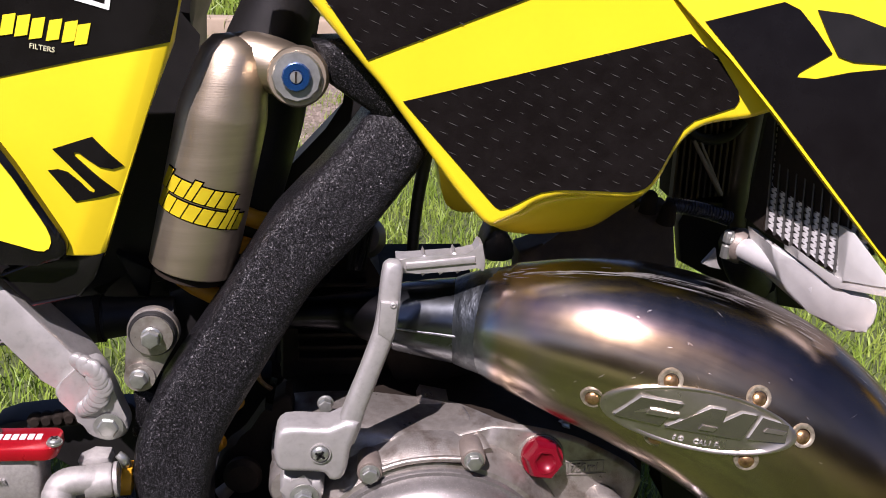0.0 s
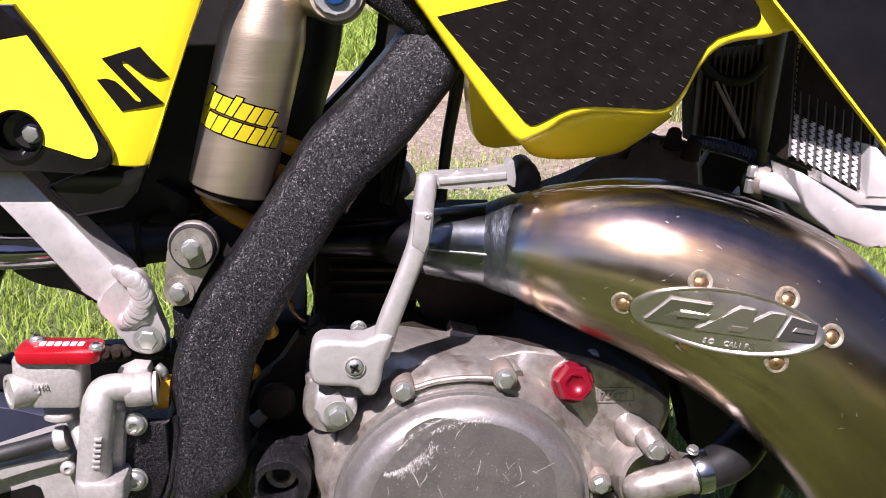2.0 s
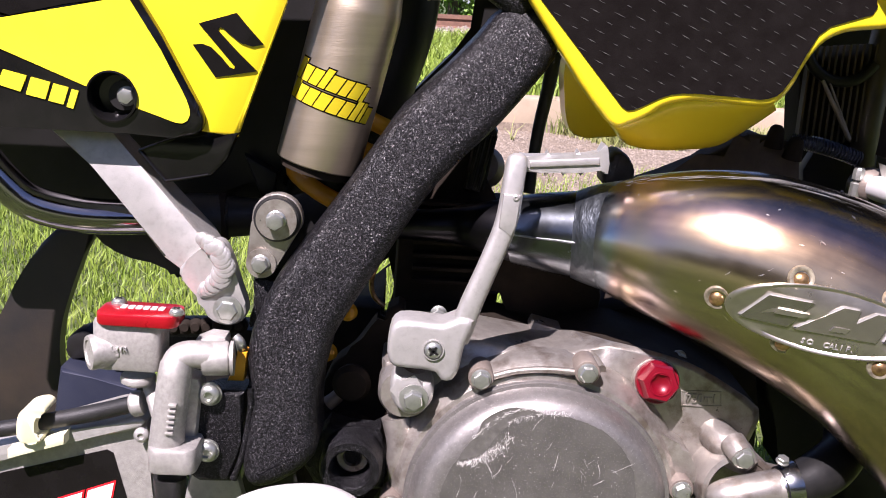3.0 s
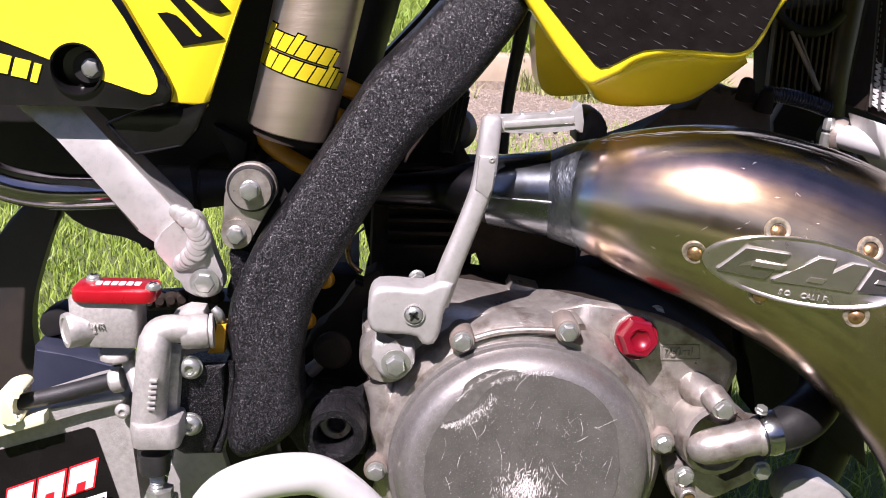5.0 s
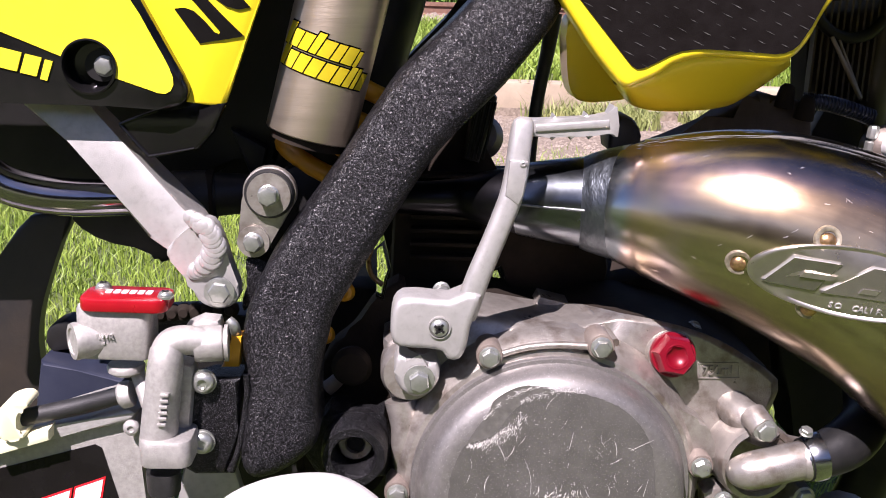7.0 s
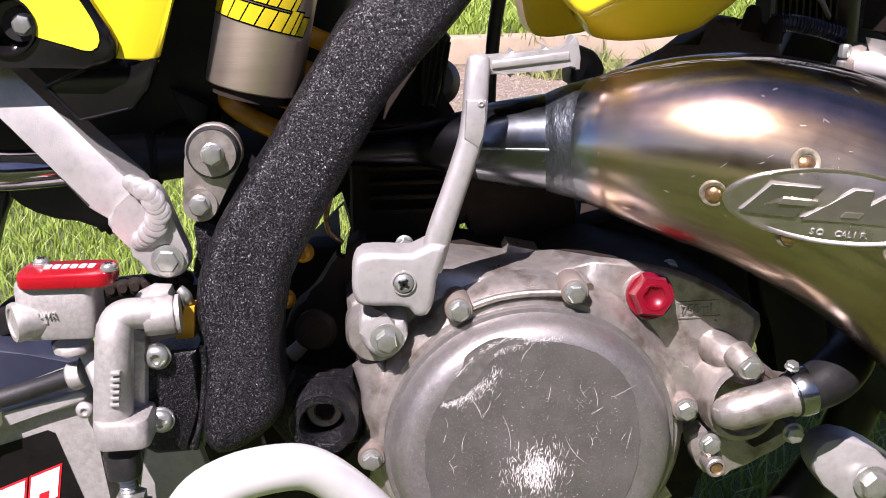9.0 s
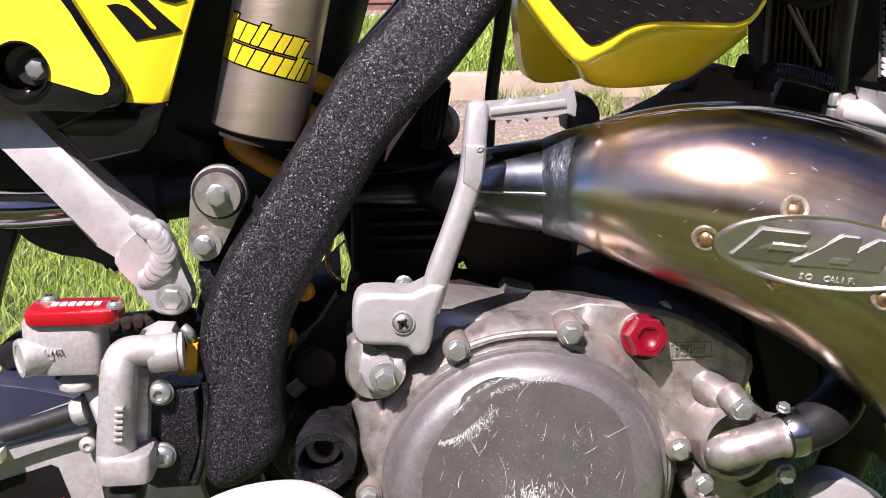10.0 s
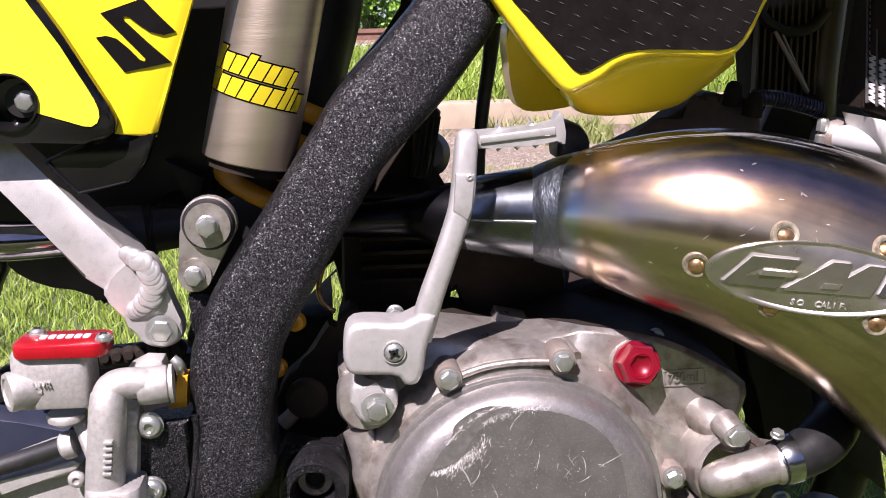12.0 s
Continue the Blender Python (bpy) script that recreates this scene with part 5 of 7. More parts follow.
def skin(i, q, lift=0.00025):
    """A place on the pipe's skin at step i of its axis; q is the angle downward from the side that faces out."""
    n, f = int(i), i - int(i)
    d = (PIPE_AXIS[n + 1][0] - PIPE_AXIS[n - 1][0]).normalized()
    a = Vector((0, -1, 0))
    a = (a - d * a.dot(d)).normalized()
    return PIPE_AXIS[n][0].lerp(PIPE_AXIS[n + 1][0], f) + (PIPE_AXIS[n][1] + (PIPE_AXIS[n + 1][1] - PIPE_AXIS[n][1]) * f + lift) * (math.cos(q) * a + math.sin(q) * d.cross(a))


def scrapes():
    """Chipped bright scrapes along the pipe's back, and small nicks over its side."""
    rng = np.random.default_rng(31)
    bm = bmesh.new()

    def scrape(i, n, q, w, slip, pace=1.0):
        n = max(2, n)
        last = None
        for k in range(n + 1):
            ww = w * (0.15 + math.sin(math.pi * k / n)) * rng.uniform(0.5, 1.2)
            c = q + slip * k / n
            pair = [bm.verts.new(skin(i + k * pace, c - ww)), bm.verts.new(skin(i + k * pace, c + ww))]
            if last:
                bm.faces.new((last[0], last[1], pair[1], pair[0]))
            last = pair

    for _ in range(70):
        scrape(int(rng.integers(8, 62)), int(rng.integers(2, 9)), radians(rng.normal(-73, 2.2)), rng.uniform(0.002, 0.009), rng.normal(0, 0.02))
    for _ in range(40):
        scrape(int(rng.integers(50, 96)), int(rng.integers(2, 8)), radians(rng.normal(-70, 5)), rng.uniform(0.001, 0.005), rng.normal(0, 0.02))
    for _ in range(60):
        scrape(rng.uniform(4, 100), 2, radians(rng.uniform(-62, 25)), rng.uniform(0.0015, 0.004), rng.normal(0, 0.04), rng.uniform(0.08, 0.5))
    return bm


ob = part("scrape", scrapes(), mat("bare scraped steel", (0.62, 0.60, 0.56), (0.45, 0.43, 0.40), rough=0.4, metal=0.85, scale=300), pipe, "bright scraped nicks")
ob["kind"] = "stuff"
bm = bmesh.new()
rings = []
for rr_, lift in ((0.0, 0.0), (0.35, 0.0), (0.65, 0.0), (0.88, 0.0), (0.93, 0.0011), (0.97, 0.0013), (1.0, 0.0008), (1.01, -0.003)):
    if rr_ == 0:
        rings.append([bm.verts.new(on_badge(0, 0, lift))])
    else:
        rings.append([bm.verts.new(on_badge(rr_ * math.cos(a), rr_ * math.sin(a), lift)) for a in (2 * math.pi * k / 56 for k in range(56))])
for r0, r1 in zip(rings, rings[1:]):
    for k in range(56):
        q = list(dict.fromkeys([r0[k % len(r0)], r0[(k + 1) % 56 % len(r0)], r1[(k + 1) % 56], r1[k]]))
        bm.faces.new(q)
badge = part("badge", bm, BADGE, pipe, "oval stamped steel badge with raised blocks")


def raised(shape, lift=0.0014, material=None, name="raised_block"):
    bm = bmesh.new()
    hi = [bm.verts.new(on_badge(u, v, lift)) for u, v in shape]
    lo = [bm.verts.new(on_badge(u + (0.012 if u < 0 else 0.012), v - 0.03, -0.001)) for u, v in shape]
    bm.faces.new(hi)
    for i in range(len(shape)):
        j = (i + 1) % len(shape)
        bm.faces.new((hi[i], lo[i], lo[j], hi[j]))
    part(name, bm, material or EMBOSS, badge)


RIM = (-0.014, 0.055)


def block_with_edge(shape):
    shape = [(u - 0.02, v * 1.25 - 0.05) for u, v in shape]
    # Pale copy shifted up and left paints the block's lit edge.
    raised([(u + RIM[0], v + RIM[1]) for u, v in shape], 0.0009, SATIN, "lit_edge")
    raised(shape)


block_with_edge([(-0.82, -0.20), (-0.60, 0.42), (-0.18, 0.42), (-0.36, -0.20)])
block_with_edge([(-0.30, -0.22), (0.10, 0.44), (0.26, 0.44), (0.24, 0.14), (0.42, 0.44), (0.58, 0.44), (0.46, -0.22), (0.30, -0.22)])
block_with_edge([(0.52, -0.20), (0.63, 0.42), (0.92, 0.34), (0.90, -0.14)])
for u0, u1, v in ((-0.52, -0.20, 0.10), (0.66, 0.90, 0.10), (0.02, 0.20, -0.12)):
    raised([(u0 - 0.02, v - 0.07), (u0 + 0.01, v + 0.06), (u1 - 0.02, v + 0.06), (u1 - 0.05, v - 0.07)], 0.0020, BADGE, "cut_line")
for k, ch in enumerate("SO. CALIF."):
    if ch != " ":
        u = -0.22 + 0.052 * k
        p, out = on_badge(u, -0.74, 0.0004), (on_badge(u, -0.6, 0.01) - on_badge(u, -0.6, 0.0)).normalized()
        tx = (on_badge(u + 0.1, -0.74, 0) - on_badge(u - 0.1, -0.74, 0)).normalized()
        lettering(ch, 0.0046, Matrix.Translation(p) @ Matrix((tx, out.cross(tx), out)).transposed().to_4x4(), SATIN, badge, "letter", 0.0005, 0.2)
for su, sv in ((-1.08, -0.05), (-0.36, 1.02), (0.57, 1.04), (1.08, 0.05), (0.56, -1.12), (-0.36, -1.04)):
    p, out = on_badge(su, sv, -0.0012), (on_badge(su, sv, 0.01) - on_badge(su, sv, 0.0)).normalized()
    part("scorch_ring", lathe([(0.0044, 0.0001), (0.0054, 0.0007), (0.0068, 0.0007), (0.0076, -0.001)], p + e2 * 0.0010, out, 22, lids=False), RINGWELD, badge)
    part("brazed_spot", lathe([(0, 0.0019), (0.0018, 0.0018), (0.0034, 0.0011), (0.0044, 0.0002), (0.0050, -0.002)], p, out, 16), BRASS, badge)


# ---- engine ----
case_shape = [(-0.0034, 0.3094), (-0.0144, 0.3495), (-0.0159, 0.3725), (-0.0122, 0.3911), (-0.0183, 0.4044), (-0.0243, 0.4175), (-0.0263, 0.4391), (-0.027, 0.4603), (-0.0218, 0.4756), (-0.0132, 0.483), (0.0097, 0.4839), (0.036, 0.4833), (0.0705, 0.4782), (0.1021, 0.4752), (0.1221, 0.4694), (0.1457, 0.4647), (0.1662, 0.4595), (0.1834, 0.453), (0.2044, 0.4412), (0.2242, 0.4271), (0.2232, 0.411), (0.2140, 0.3889), (0.2000, 0.3700), (0.1830, 0.3540), (0.1730, 0.3370), (0.1680, 0.3164), (0.1620, 0.2969)]
kx, kz, kr = 0.0783, 0.3617, 0.0822
edge = rounded(case_shape, 2)
(roll_x0, roll_z0), (roll_x1, roll_z1) = [(0.1326, 0.4449), (0.0887, 0.4718)]
lean = [0.057 * max(0.05, min(1, max(0.04, (x - roll_x0) / (roll_x1 - roll_x0))) * min(1, max(0.1, (z - roll_z0) / (roll_z1 - roll_z0)))) for x, z in edge]
rows = []
for f, y in ((1.0, 0.68), (1.0, 0.640), (0.985, 0.632), (0.95, 0.620), (0.90, 0.603), (0.84, 0.587), (0.80, 0.583), (0.40, 0.583)):
    row = []
    for x, z in edge:
        w = min(1, max(0.04, (x - roll_x0) / (roll_x1 - roll_x0))) * min(1, max(0.1, (z - roll_z0) / (roll_z1 - roll_z0)))
        w = max(w, 0.05) if f < 1 or y < 0.65 else 1.0
        g = 1 - (1 - f) * max(w, 0.2) if f > 0.5 else f
        back = (min(y, 0.640) - 0.583) * min(1.0, w)
        row.append((kx + (x - kx) * g, 0.583 + (y - 0.583) * w, kz + (z - kz) * g - 0.33 * (back if y < 0.66 else lean[len(row)])))
    rows.append(row + row[:1])
bm = loft(rows[1:])
bmesh.ops.remove_doubles(bm, verts=bm.verts, dist=1e-5)
engine = part("engine_case", bm, CAST, bike, "weathered cast aluminium engine side case", 50)
# The cast wall takes a dark metal as painted shade below the pipe.
part("case_wall", loft(rows[:2]), DARKIRON, engine, "engine case wall, dark as in the pipe's shadow", 50)
part("case_step", slab(rounded([(0.1380, 0.4250), (0.1480, 0.4190), (0.1600, 0.4115), (0.1725, 0.4050), (0.1795, 0.3950), (0.1820, 0.3850), (0.1800, 0.3740), (0.1680, 0.3700), (0.1500, 0.3800), (0.1350, 0.4050)], 3), 0.5660, 0.02, 0.0045, 4), CAST, engine)
part("case_lug", slab([(0.0713, 0.4513), (0.0733, 0.4601), (0.0757, 0.4648), (0.0955, 0.4600), (0.0958, 0.4501)], 0.628, 0.02, 0.001), CAST, engine)
RB = kr * 284 / 246
part("clutch_skirt", lathe([(0, -0.03), (RB * 1.05, -0.03), (RB * 1.04, -0.020), (RB * 1.0, -0.010), (RB * 0.95, -0.004), (RB * 0.9, -0.003), (0, -0.003)], (kx, 0.558, kz), seg=96), CAST, engine)
cover_profile = [(0, -0.012), (kr * 1.055, -0.012), (kr * 1.06, -0.001), (kr * 1.05, 0.0006), (kr * 1.02, 0.0006), (kr * 1.01, 0.003), (kr * 0.998, 0.006), (kr * 0.985, 0.0105),
                 (kr * 0.955, 0.0145), (kr * 0.91, 0.0170), (kr * 0.85, 0.0186), (kr * 0.80, 0.0190), (kr * 0.5, 0.0194), (kr * 0.2, 0.0195), (0, 0.0195)]
COVER = mat("blasted cover aluminium", (0.29, 0.275, 0.258), (0.235, 0.223, 0.208), rough=0.38, rough_to=0.5, metal=0.75, scale=300, bump=0.28, bump_scale=1500, stain=0.25,
            fine=(1100, 0.64, (0.38, 0.365, 0.345), 0.1))
cover = part("clutch_cover", lathe(cover_profile, (kx, 0.5575, kz), seg=128), COVER, engine, "round scuffed clutch cover held by bolts", 30)


WORN = mat("dull worn aluminium", (0.25, 0.238, 0.225), (0.185, 0.176, 0.166), rough=0.34, rough_to=0.5, metal=0.7, scale=45, bump=0.2, bump_scale=1100, stain=0.5, fine=(900, 0.6, (0.27, 0.255, 0.24), 0.1))
CHIPPED = mat("half worn aluminium", (0.28, 0.265, 0.25), (0.20, 0.19, 0.18), rough=0.36, metal=0.7, scale=160, bump=0.2, bump_scale=1500, stain=0.2)
FACE_Y = 0.5575 - 0.0195


def ragged(pts, amount, seed):
    """An outline with fine uneven edges."""
    out = []
    for x, z in rounded(pts, 8):
        n = amount * noise.noise(Vector((x * 420, z * 420, seed))) + amount * 0.6 * noise.noise(Vector((x * 1300, z * 1300, seed)))
        out.append((x + n, z + n * 0.7))
    return out


worn_edge = [(0.0150, 0.3770), (0.0180, 0.3890), (0.0240, 0.4010), (0.0390, 0.4070), (0.0500, 0.4220), (0.0620, 0.4320), (0.0750, 0.4350), (0.0890, 0.4345), (0.1050, 0.4300),
             (0.1190, 0.4220), (0.1310, 0.4070), (0.1370, 0.3870), (0.1380, 0.3600), (0.1290, 0.3290), (0.1100, 0.3080), (0.0790, 0.2990), (0.0450, 0.3080), (0.0230, 0.3290), (0.0150, 0.3550)]
chip_edge = [(0.0240, 0.3990), (0.0300, 0.4120), (0.0365, 0.4210), (0.0400, 0.4300), (0.0560, 0.4385), (0.0750, 0.4360), (0.0640, 0.4290), (0.0520, 0.4180), (0.0400, 0.4040)]
part("worn_patch", slab(ragged(chip_edge, 0.0006, 3.0), FACE_Y - 0.00012, 0.0004, 0.0), CHIPPED, cover)
part("worn_patch", slab(ragged(worn_edge, 0.0007, 9.0), FACE_Y - 0.00022, 0.0004, 0.0), WORN, cover)


def scuff_material():
    return mat("fresh scratched aluminium", (0.80, 0.78, 0.74), (0.68, 0.66, 0.62), rough=0.5, metal=0.15, scale=300, stain=0.1)


def scuffs():
    """Hairline scratches, a chipped edge and a rubbed patch on the face of the clutch cover."""
    rng = np.random.default_rng(17)
    bm = bmesh.new()

    def streak(x, z, ang, ln, wd, bend=0.0):
        n = 6
        pts = []
        for k in range(n + 1):
            f = k / n - 0.5
            pts.append((x + math.cos(ang) * ln * f - math.sin(ang) * bend * ln * f * f, z + math.sin(ang) * ln * f + math.cos(ang) * bend * ln * f * f))
        px_, pz_ = -math.sin(ang), math.cos(ang)
        y = FACE_Y - 0.00035 - rng.uniform(0, 0.00025)
        prev = None
        for k, (a, b) in enumerate(pts):
            w = wd * (0.2 + math.sin(math.pi * k / n)) * rng.uniform(0.5, 1.3)
            cur = [bm.verts.new((a + px_ * w, y, b + pz_ * w)), bm.verts.new((a - px_ * w, y, b - pz_ * w))]
            if prev:
                bm.faces.new((prev[0], prev[1], cur[1], cur[0]))
            prev = cur

    # long single scratches
    for x, z, deg, ln, wd, bend in ((0.128, 0.402, 28, 0.016, 0.00013, 0.0), (0.113, 0.391, 30, 0.009, 0.00014, 0.1), (0.132, 0.371, 78, 0.018, 0.00010, 0.05), (0.113, 0.400, 100, 0.012, 0.00011, 0.3),
                                    (0.063, 0.380, 100, 0.026, 0.00008, 0.35), (0.036, 0.376, 78, 0.013, 0.00016, -0.4), (0.100, 0.366, 125, 0.022, 0.00010, -0.3), (0.104, 0.404, 110, 0.011, 0.00009, -0.6),
                                    (0.072, 0.429, 55, 0.012, 0.00012, -0.4), (0.086, 0.404, 80, 0.012, 0.00012, 0.1), (0.111, 0.372, 95, 0.010, 0.00010, 0.9), (0.030, 0.360, 110, 0.009, 0.00010, 0.3),
                                    (0.045, 0.397, 115, 0.014, 0.00013, 0.2), (0.051, 0.396, 60, 0.010, 0.00014, 0.6), (0.129, 0.374, 60, 0.006, 0.00014, 0.0)):
        streak(x, z, radians(deg), ln, wd, bend)
    for _ in range(26):
        r, a = kr * 0.72 * math.sqrt(rng.random()), rng.uniform(-0.3, math.pi + 0.3)
        streak(kx + r * math.cos(a), kz + r * math.sin(a), rng.choice([0.6, 1.2, 2.3, 1.5]) + rng.normal(0, 0.3), rng.uniform(0.003, 0.008), rng.uniform(0.00004, 0.00009), rng.normal(0, 0.5))
    # the chipped edge at the upper left
    for _ in range(300):
        f = rng.random()
        x, z = 0.024 + 0.030 * f, 0.4005 + 0.006 * f + 0.017 * f * f
        streak(x + abs(rng.normal(0, 0.0022)) + 0.004 * f * rng.random(), z - abs(rng.normal(0, 0.0040)) * (0.3 + f), rng.normal(1.35, 0.45), rng.uniform(0.0006, 0.0034), rng.uniform(0.00003, 0.00016), rng.normal(0, 0.3))
    for _ in range(150):
        f = rng.random()
        x, z = 0.055 + 0.038 * f, 0.4275 + 0.0085 * math.sin(1.9 * f + 0.1) + 0.001 * rng.normal()
        streak(x, z, rng.choice([0.2, 1.2, 1.5]) + rng.normal(0, 0.25), rng.uniform(0.0006, 0.0028), rng.uniform(0.00003, 0.00012))
    for _ in range(130):
        f = rng.random()
        streak(0.034 + 0.042 * f + rng.normal(0, 0.0007), 0.418 + 0.0205 * math.sin(f * 2.0) + rng.normal(0, 0.0008), 0.9 - 0.9 * f + rng.normal(0, 0.3), rng.uniform(0.0008, 0.004), rng.uniform(0.00003, 0.00012))
    # the rubbed patch low in the middle, densest at its heart
    for _ in range(560):
        d = rng.normal(0, 1, 2)
        streak(0.079 + d[0] * 0.0085, 0.354 + d[1] * 0.0085, rng.normal(1.5, 0.3), rng.uniform(0.001, 0.0055), rng.uniform(0.00004, 0.00022), rng.normal(0, 0.2))
    for _ in range(70):
        d = rng.normal(0, 1, 2)
        streak(0.080 + d[0] * 0.0035, 0.357 + d[1] * 0.0042, rng.uniform(0, 3.1), rng.uniform(0.001, 0.0028), rng.uniform(0.00012, 0.0004))
    for _ in range(230):
        r, a = kr * 0.66 * math.sqrt(rng.random()), rng.uniform(0, 2 * math.pi)
        streak(kx + r * math.cos(a), kz + 0.004 + r * math.sin(a), rng.uniform(0, 3.1), rng.uniform(0.0003, 0.0012), rng.uniform(0.00005, 0.00015))
    return bm


ob = part("scuff", scuffs(), scuff_material(), cover, "bright scratches")
ob["kind"] = "stuff"
bolt_r = 0.0058
for x, z in [(0.0372, 0.4491), (0.1036, 0.4564), (-0.0162, 0.3585), (0.1711, 0.3792)]:
    d = Vector((x - kx, 0, z - kz)).normalized()
    part("bolt_boss", lathe([(0, -0.02), (bolt_r * 1.3, -0.02), (bolt_r * 1.4, -0.001), (bolt_r * 1.3, 0.0), (0, 0.0)], (x, 0.5565, z)), GREYIRON, cover, "grey brown bolt boss")
    bolt((x, 0.5565, z), bolt_r * 0.92, cover, flange=1.2, high=0.75, spin=x * 40, label="plated hexagon bolt")
part("rib", tube([(0.0431, 0.56, 0.449, 0.0022), (0.0594, 0.561, 0.4536, 0.0021), (0.0789, 0.561, 0.4556, 0.0021), (0.0981, 0.56, 0.4553, 0.0023)], 10), CAST, engine)
part("rib", tube([(0.1134, 0.572, 0.4525, 0.0049), (0.1104, 0.581, 0.4566, 0.0043), (0.106, 0.596, 0.4599, 0.0037), (0.1021, 0.614, 0.4618, 0.0028)], 12), CAST, engine)
part("rib", tube([(-0.0066, 0.57, 0.3521, 0.0048), (-0.0168, 0.566, 0.3519, 0.0058)], 10, 2), CAST, engine)
for x, z in [(0.009, 0.4762), (0.1712, 0.4534)]:
    bolt((x, 0.602, z), 0.0048, engine, flange=1.15, high=1.3, spin=0.4)

# oil filler cap and the capacity mark
ox, oz, orr = 0.1525, 0.4462, 0.0141
odir = Vector((-0.02, -1, 0.24))
oc = Vector((ox, 0.572, oz))
part("filler_boss", lathe([(0, -0.024), (orr * 1.16, -0.024), (orr * 1.12, -0.010), (orr * 1.04, -0.0065), (0, -0.0065)], oc, odir), CAST, engine)
cap = part("oil_cap", lathe([(0, -0.0065), (orr, -0.0065), (orr, -0.0030), (orr * 0.97, -0.0018), (0, -0.0018)], oc, odir), REDCAP, engine, "red anodised hexagon oil filler cap")
part("hexagon", lathe([(orr * 0.99, -0.0022), (orr * 0.97, -0.0010), (orr * 0.85, 0.0066), (orr * 0.80, 0.0076), (orr * 0.50, 0.0077), (orr * 0.48, 0.0066)], oc, odir, 6, spin=0.15, lids=False), REDCAP, cap)
part("dish", lathe([(orr * 0.58, 0.0070), (orr * 0.55, 0.0081), (orr * 0.50, 0.0081), (orr * 0.44, 0.0070), (orr * 0.30, 0.0052), (0.0005, 0.0045), (0, 0.0045)], oc, odir, 28, lids=False), REDCAP, cap)
f0 = rounded([(0.1719, 0.4359), (0.1729, 0.4376), (0.1948, 0.4379), (0.1973, 0.4367), (0.1983, 0.4291), (0.197, 0.4273), (0.1739, 0.4271), (0.1725, 0.4283)], 3)
fc = [sum(p[k] for p in f0) / len(f0) for k in (0, 1)]
bm = bmesh.new()
loops = [[bm.verts.new((fc[0] + (p[0] - fc[0]) * sx_, y, fc[1] + (p[1] - fc[1]) * sz_)) for p in f0] for sx_, sz_, y in ((1.02, 1.05, 0.5835), (1.0, 1.0, 0.5821), (0.955, 0.87, 0.5821), (0.93, 0.82, 0.5835))]
for r0, r1 in zip(loops, loops[1:]):
    for k in range(len(f0)):
        q = (k + 1) % len(f0)
        bm.faces.new((r0[k], r0[q], r1[q], r1[k]))
part("mark_frame", bm, CAST, engine)
lettering("750ml", 0.0086, facing(*(0.1738, 0.5825, 0.4297), 1.5) @ Matrix.Diagonal((0.93, 1, 1, 1)), CAST, engine, deep=0.0011)

# water pump outlet
pump = part("water_pump", lathe([(0, -0.03), (0.0255, -0.03), (0.0255, 0.005), (0.0242, 0.008), (0.0210, 0.009), (0.0190, 0.007), (0.0180, -0.010), (0, -0.010)], (0.2072, 0.566, 0.3801), (0.1, -1, 0.05)), CAST, engine, "cast water pump body with outlet")
part("pump_arm", tube([(0.1925, 0.600, 0.4110, 0.0100), (0.1985, 0.578, 0.4065, 0.0112), (0.2080, 0.565, 0.4010, 0.0108), (0.2150, 0.558, 0.3960, 0.0060)], 16), CAST, pump)
part("outlet", tube([(0.1925, 0.556, 0.3770, 0.0060), (0.1935, 0.549, 0.3800, 0.0100), (0.1988, 0.546, 0.3824, 0.0114), (0.2076, 0.545, 0.3850, 0.0117), (0.2208, 0.546, 0.3880, 0.0116), (0.2285, 0.547, 0.3890, 0.0118), (0.2300, 0.547, 0.3892, 0.0126), (0.2325, 0.547, 0.3894, 0.0126)], 26), CAST, pump)
part("web", slab([(0.2088, 0.4013), (0.2363, 0.3951), (0.2341, 0.3872), (0.2146, 0.3883)], 0.560, 0.006, 0.001), CAST, pump)
hose = part("lower_hose", tube([(0.2302, 0.547, 0.3893, 0.0134), (0.2421, 0.549, 0.3917, 0.0138), (0.2553, 0.553, 0.3956, 0.0152), (0.2691, 0.562, 0.4007, 0.0154), (0.2823, 0.58, 0.4035, 0.0145), (0.2985, 0.62, 0.4081, 0.0147), (0.3075, 0.66, 0.4257, 0.0154), (0.3106, 0.685, 0.4508, 0.0158), (0.3109, 0.7, 0.4799, 0.0156)], 24), HOSE, bike, "black rubber coolant hose with a steel clamp")
part("clamp_band", tube([(0.2338, 0.548, 0.3900, 0.0138), (0.2350, 0.548, 0.3903, 0.0148), (0.2405, 0.549, 0.3914, 0.015), (0.2420, 0.549, 0.3917, 0.0145)], 32, 2), mat("bright rolled steel", (0.42, 0.43, 0.44), (0.34, 0.35, 0.36), rough=0.2, metal=1.0, scale=90, bump=0.05), hose)
bolt((0.2287, 0.545, 0.4077), 0.0038, hose, (0.1, -0.3, 1), flange=1.1, name="clamp_screw")
part("pump_flange", slab(rounded([(0.1779, 0.3556), (0.1895, 0.3602), (0.2029, 0.3556), (0.2193, 0.3439), (0.2393, 0.3595), (0.2477, 0.3544), (0.2146, 0.3334), (0.2007, 0.3297), (0.193, 0.3278), (0.1828, 0.3362)], 2), 0.566, 0.014, 0.002), CAST, pump)
bolt((0.2055, 0.55, 0.4076), 0.0058, pump, flange=1.25, high=0.8, spin=0.2)
part("bolt_sleeve", lathe([(0, 0), (0.0074, 0), (0.0080, 0.002), (0.0084, 0.013), (0, 0.013)], (0.2054, 0.5505, 0.4077), (-0.3, 1, 0.35)), CAST, pump)
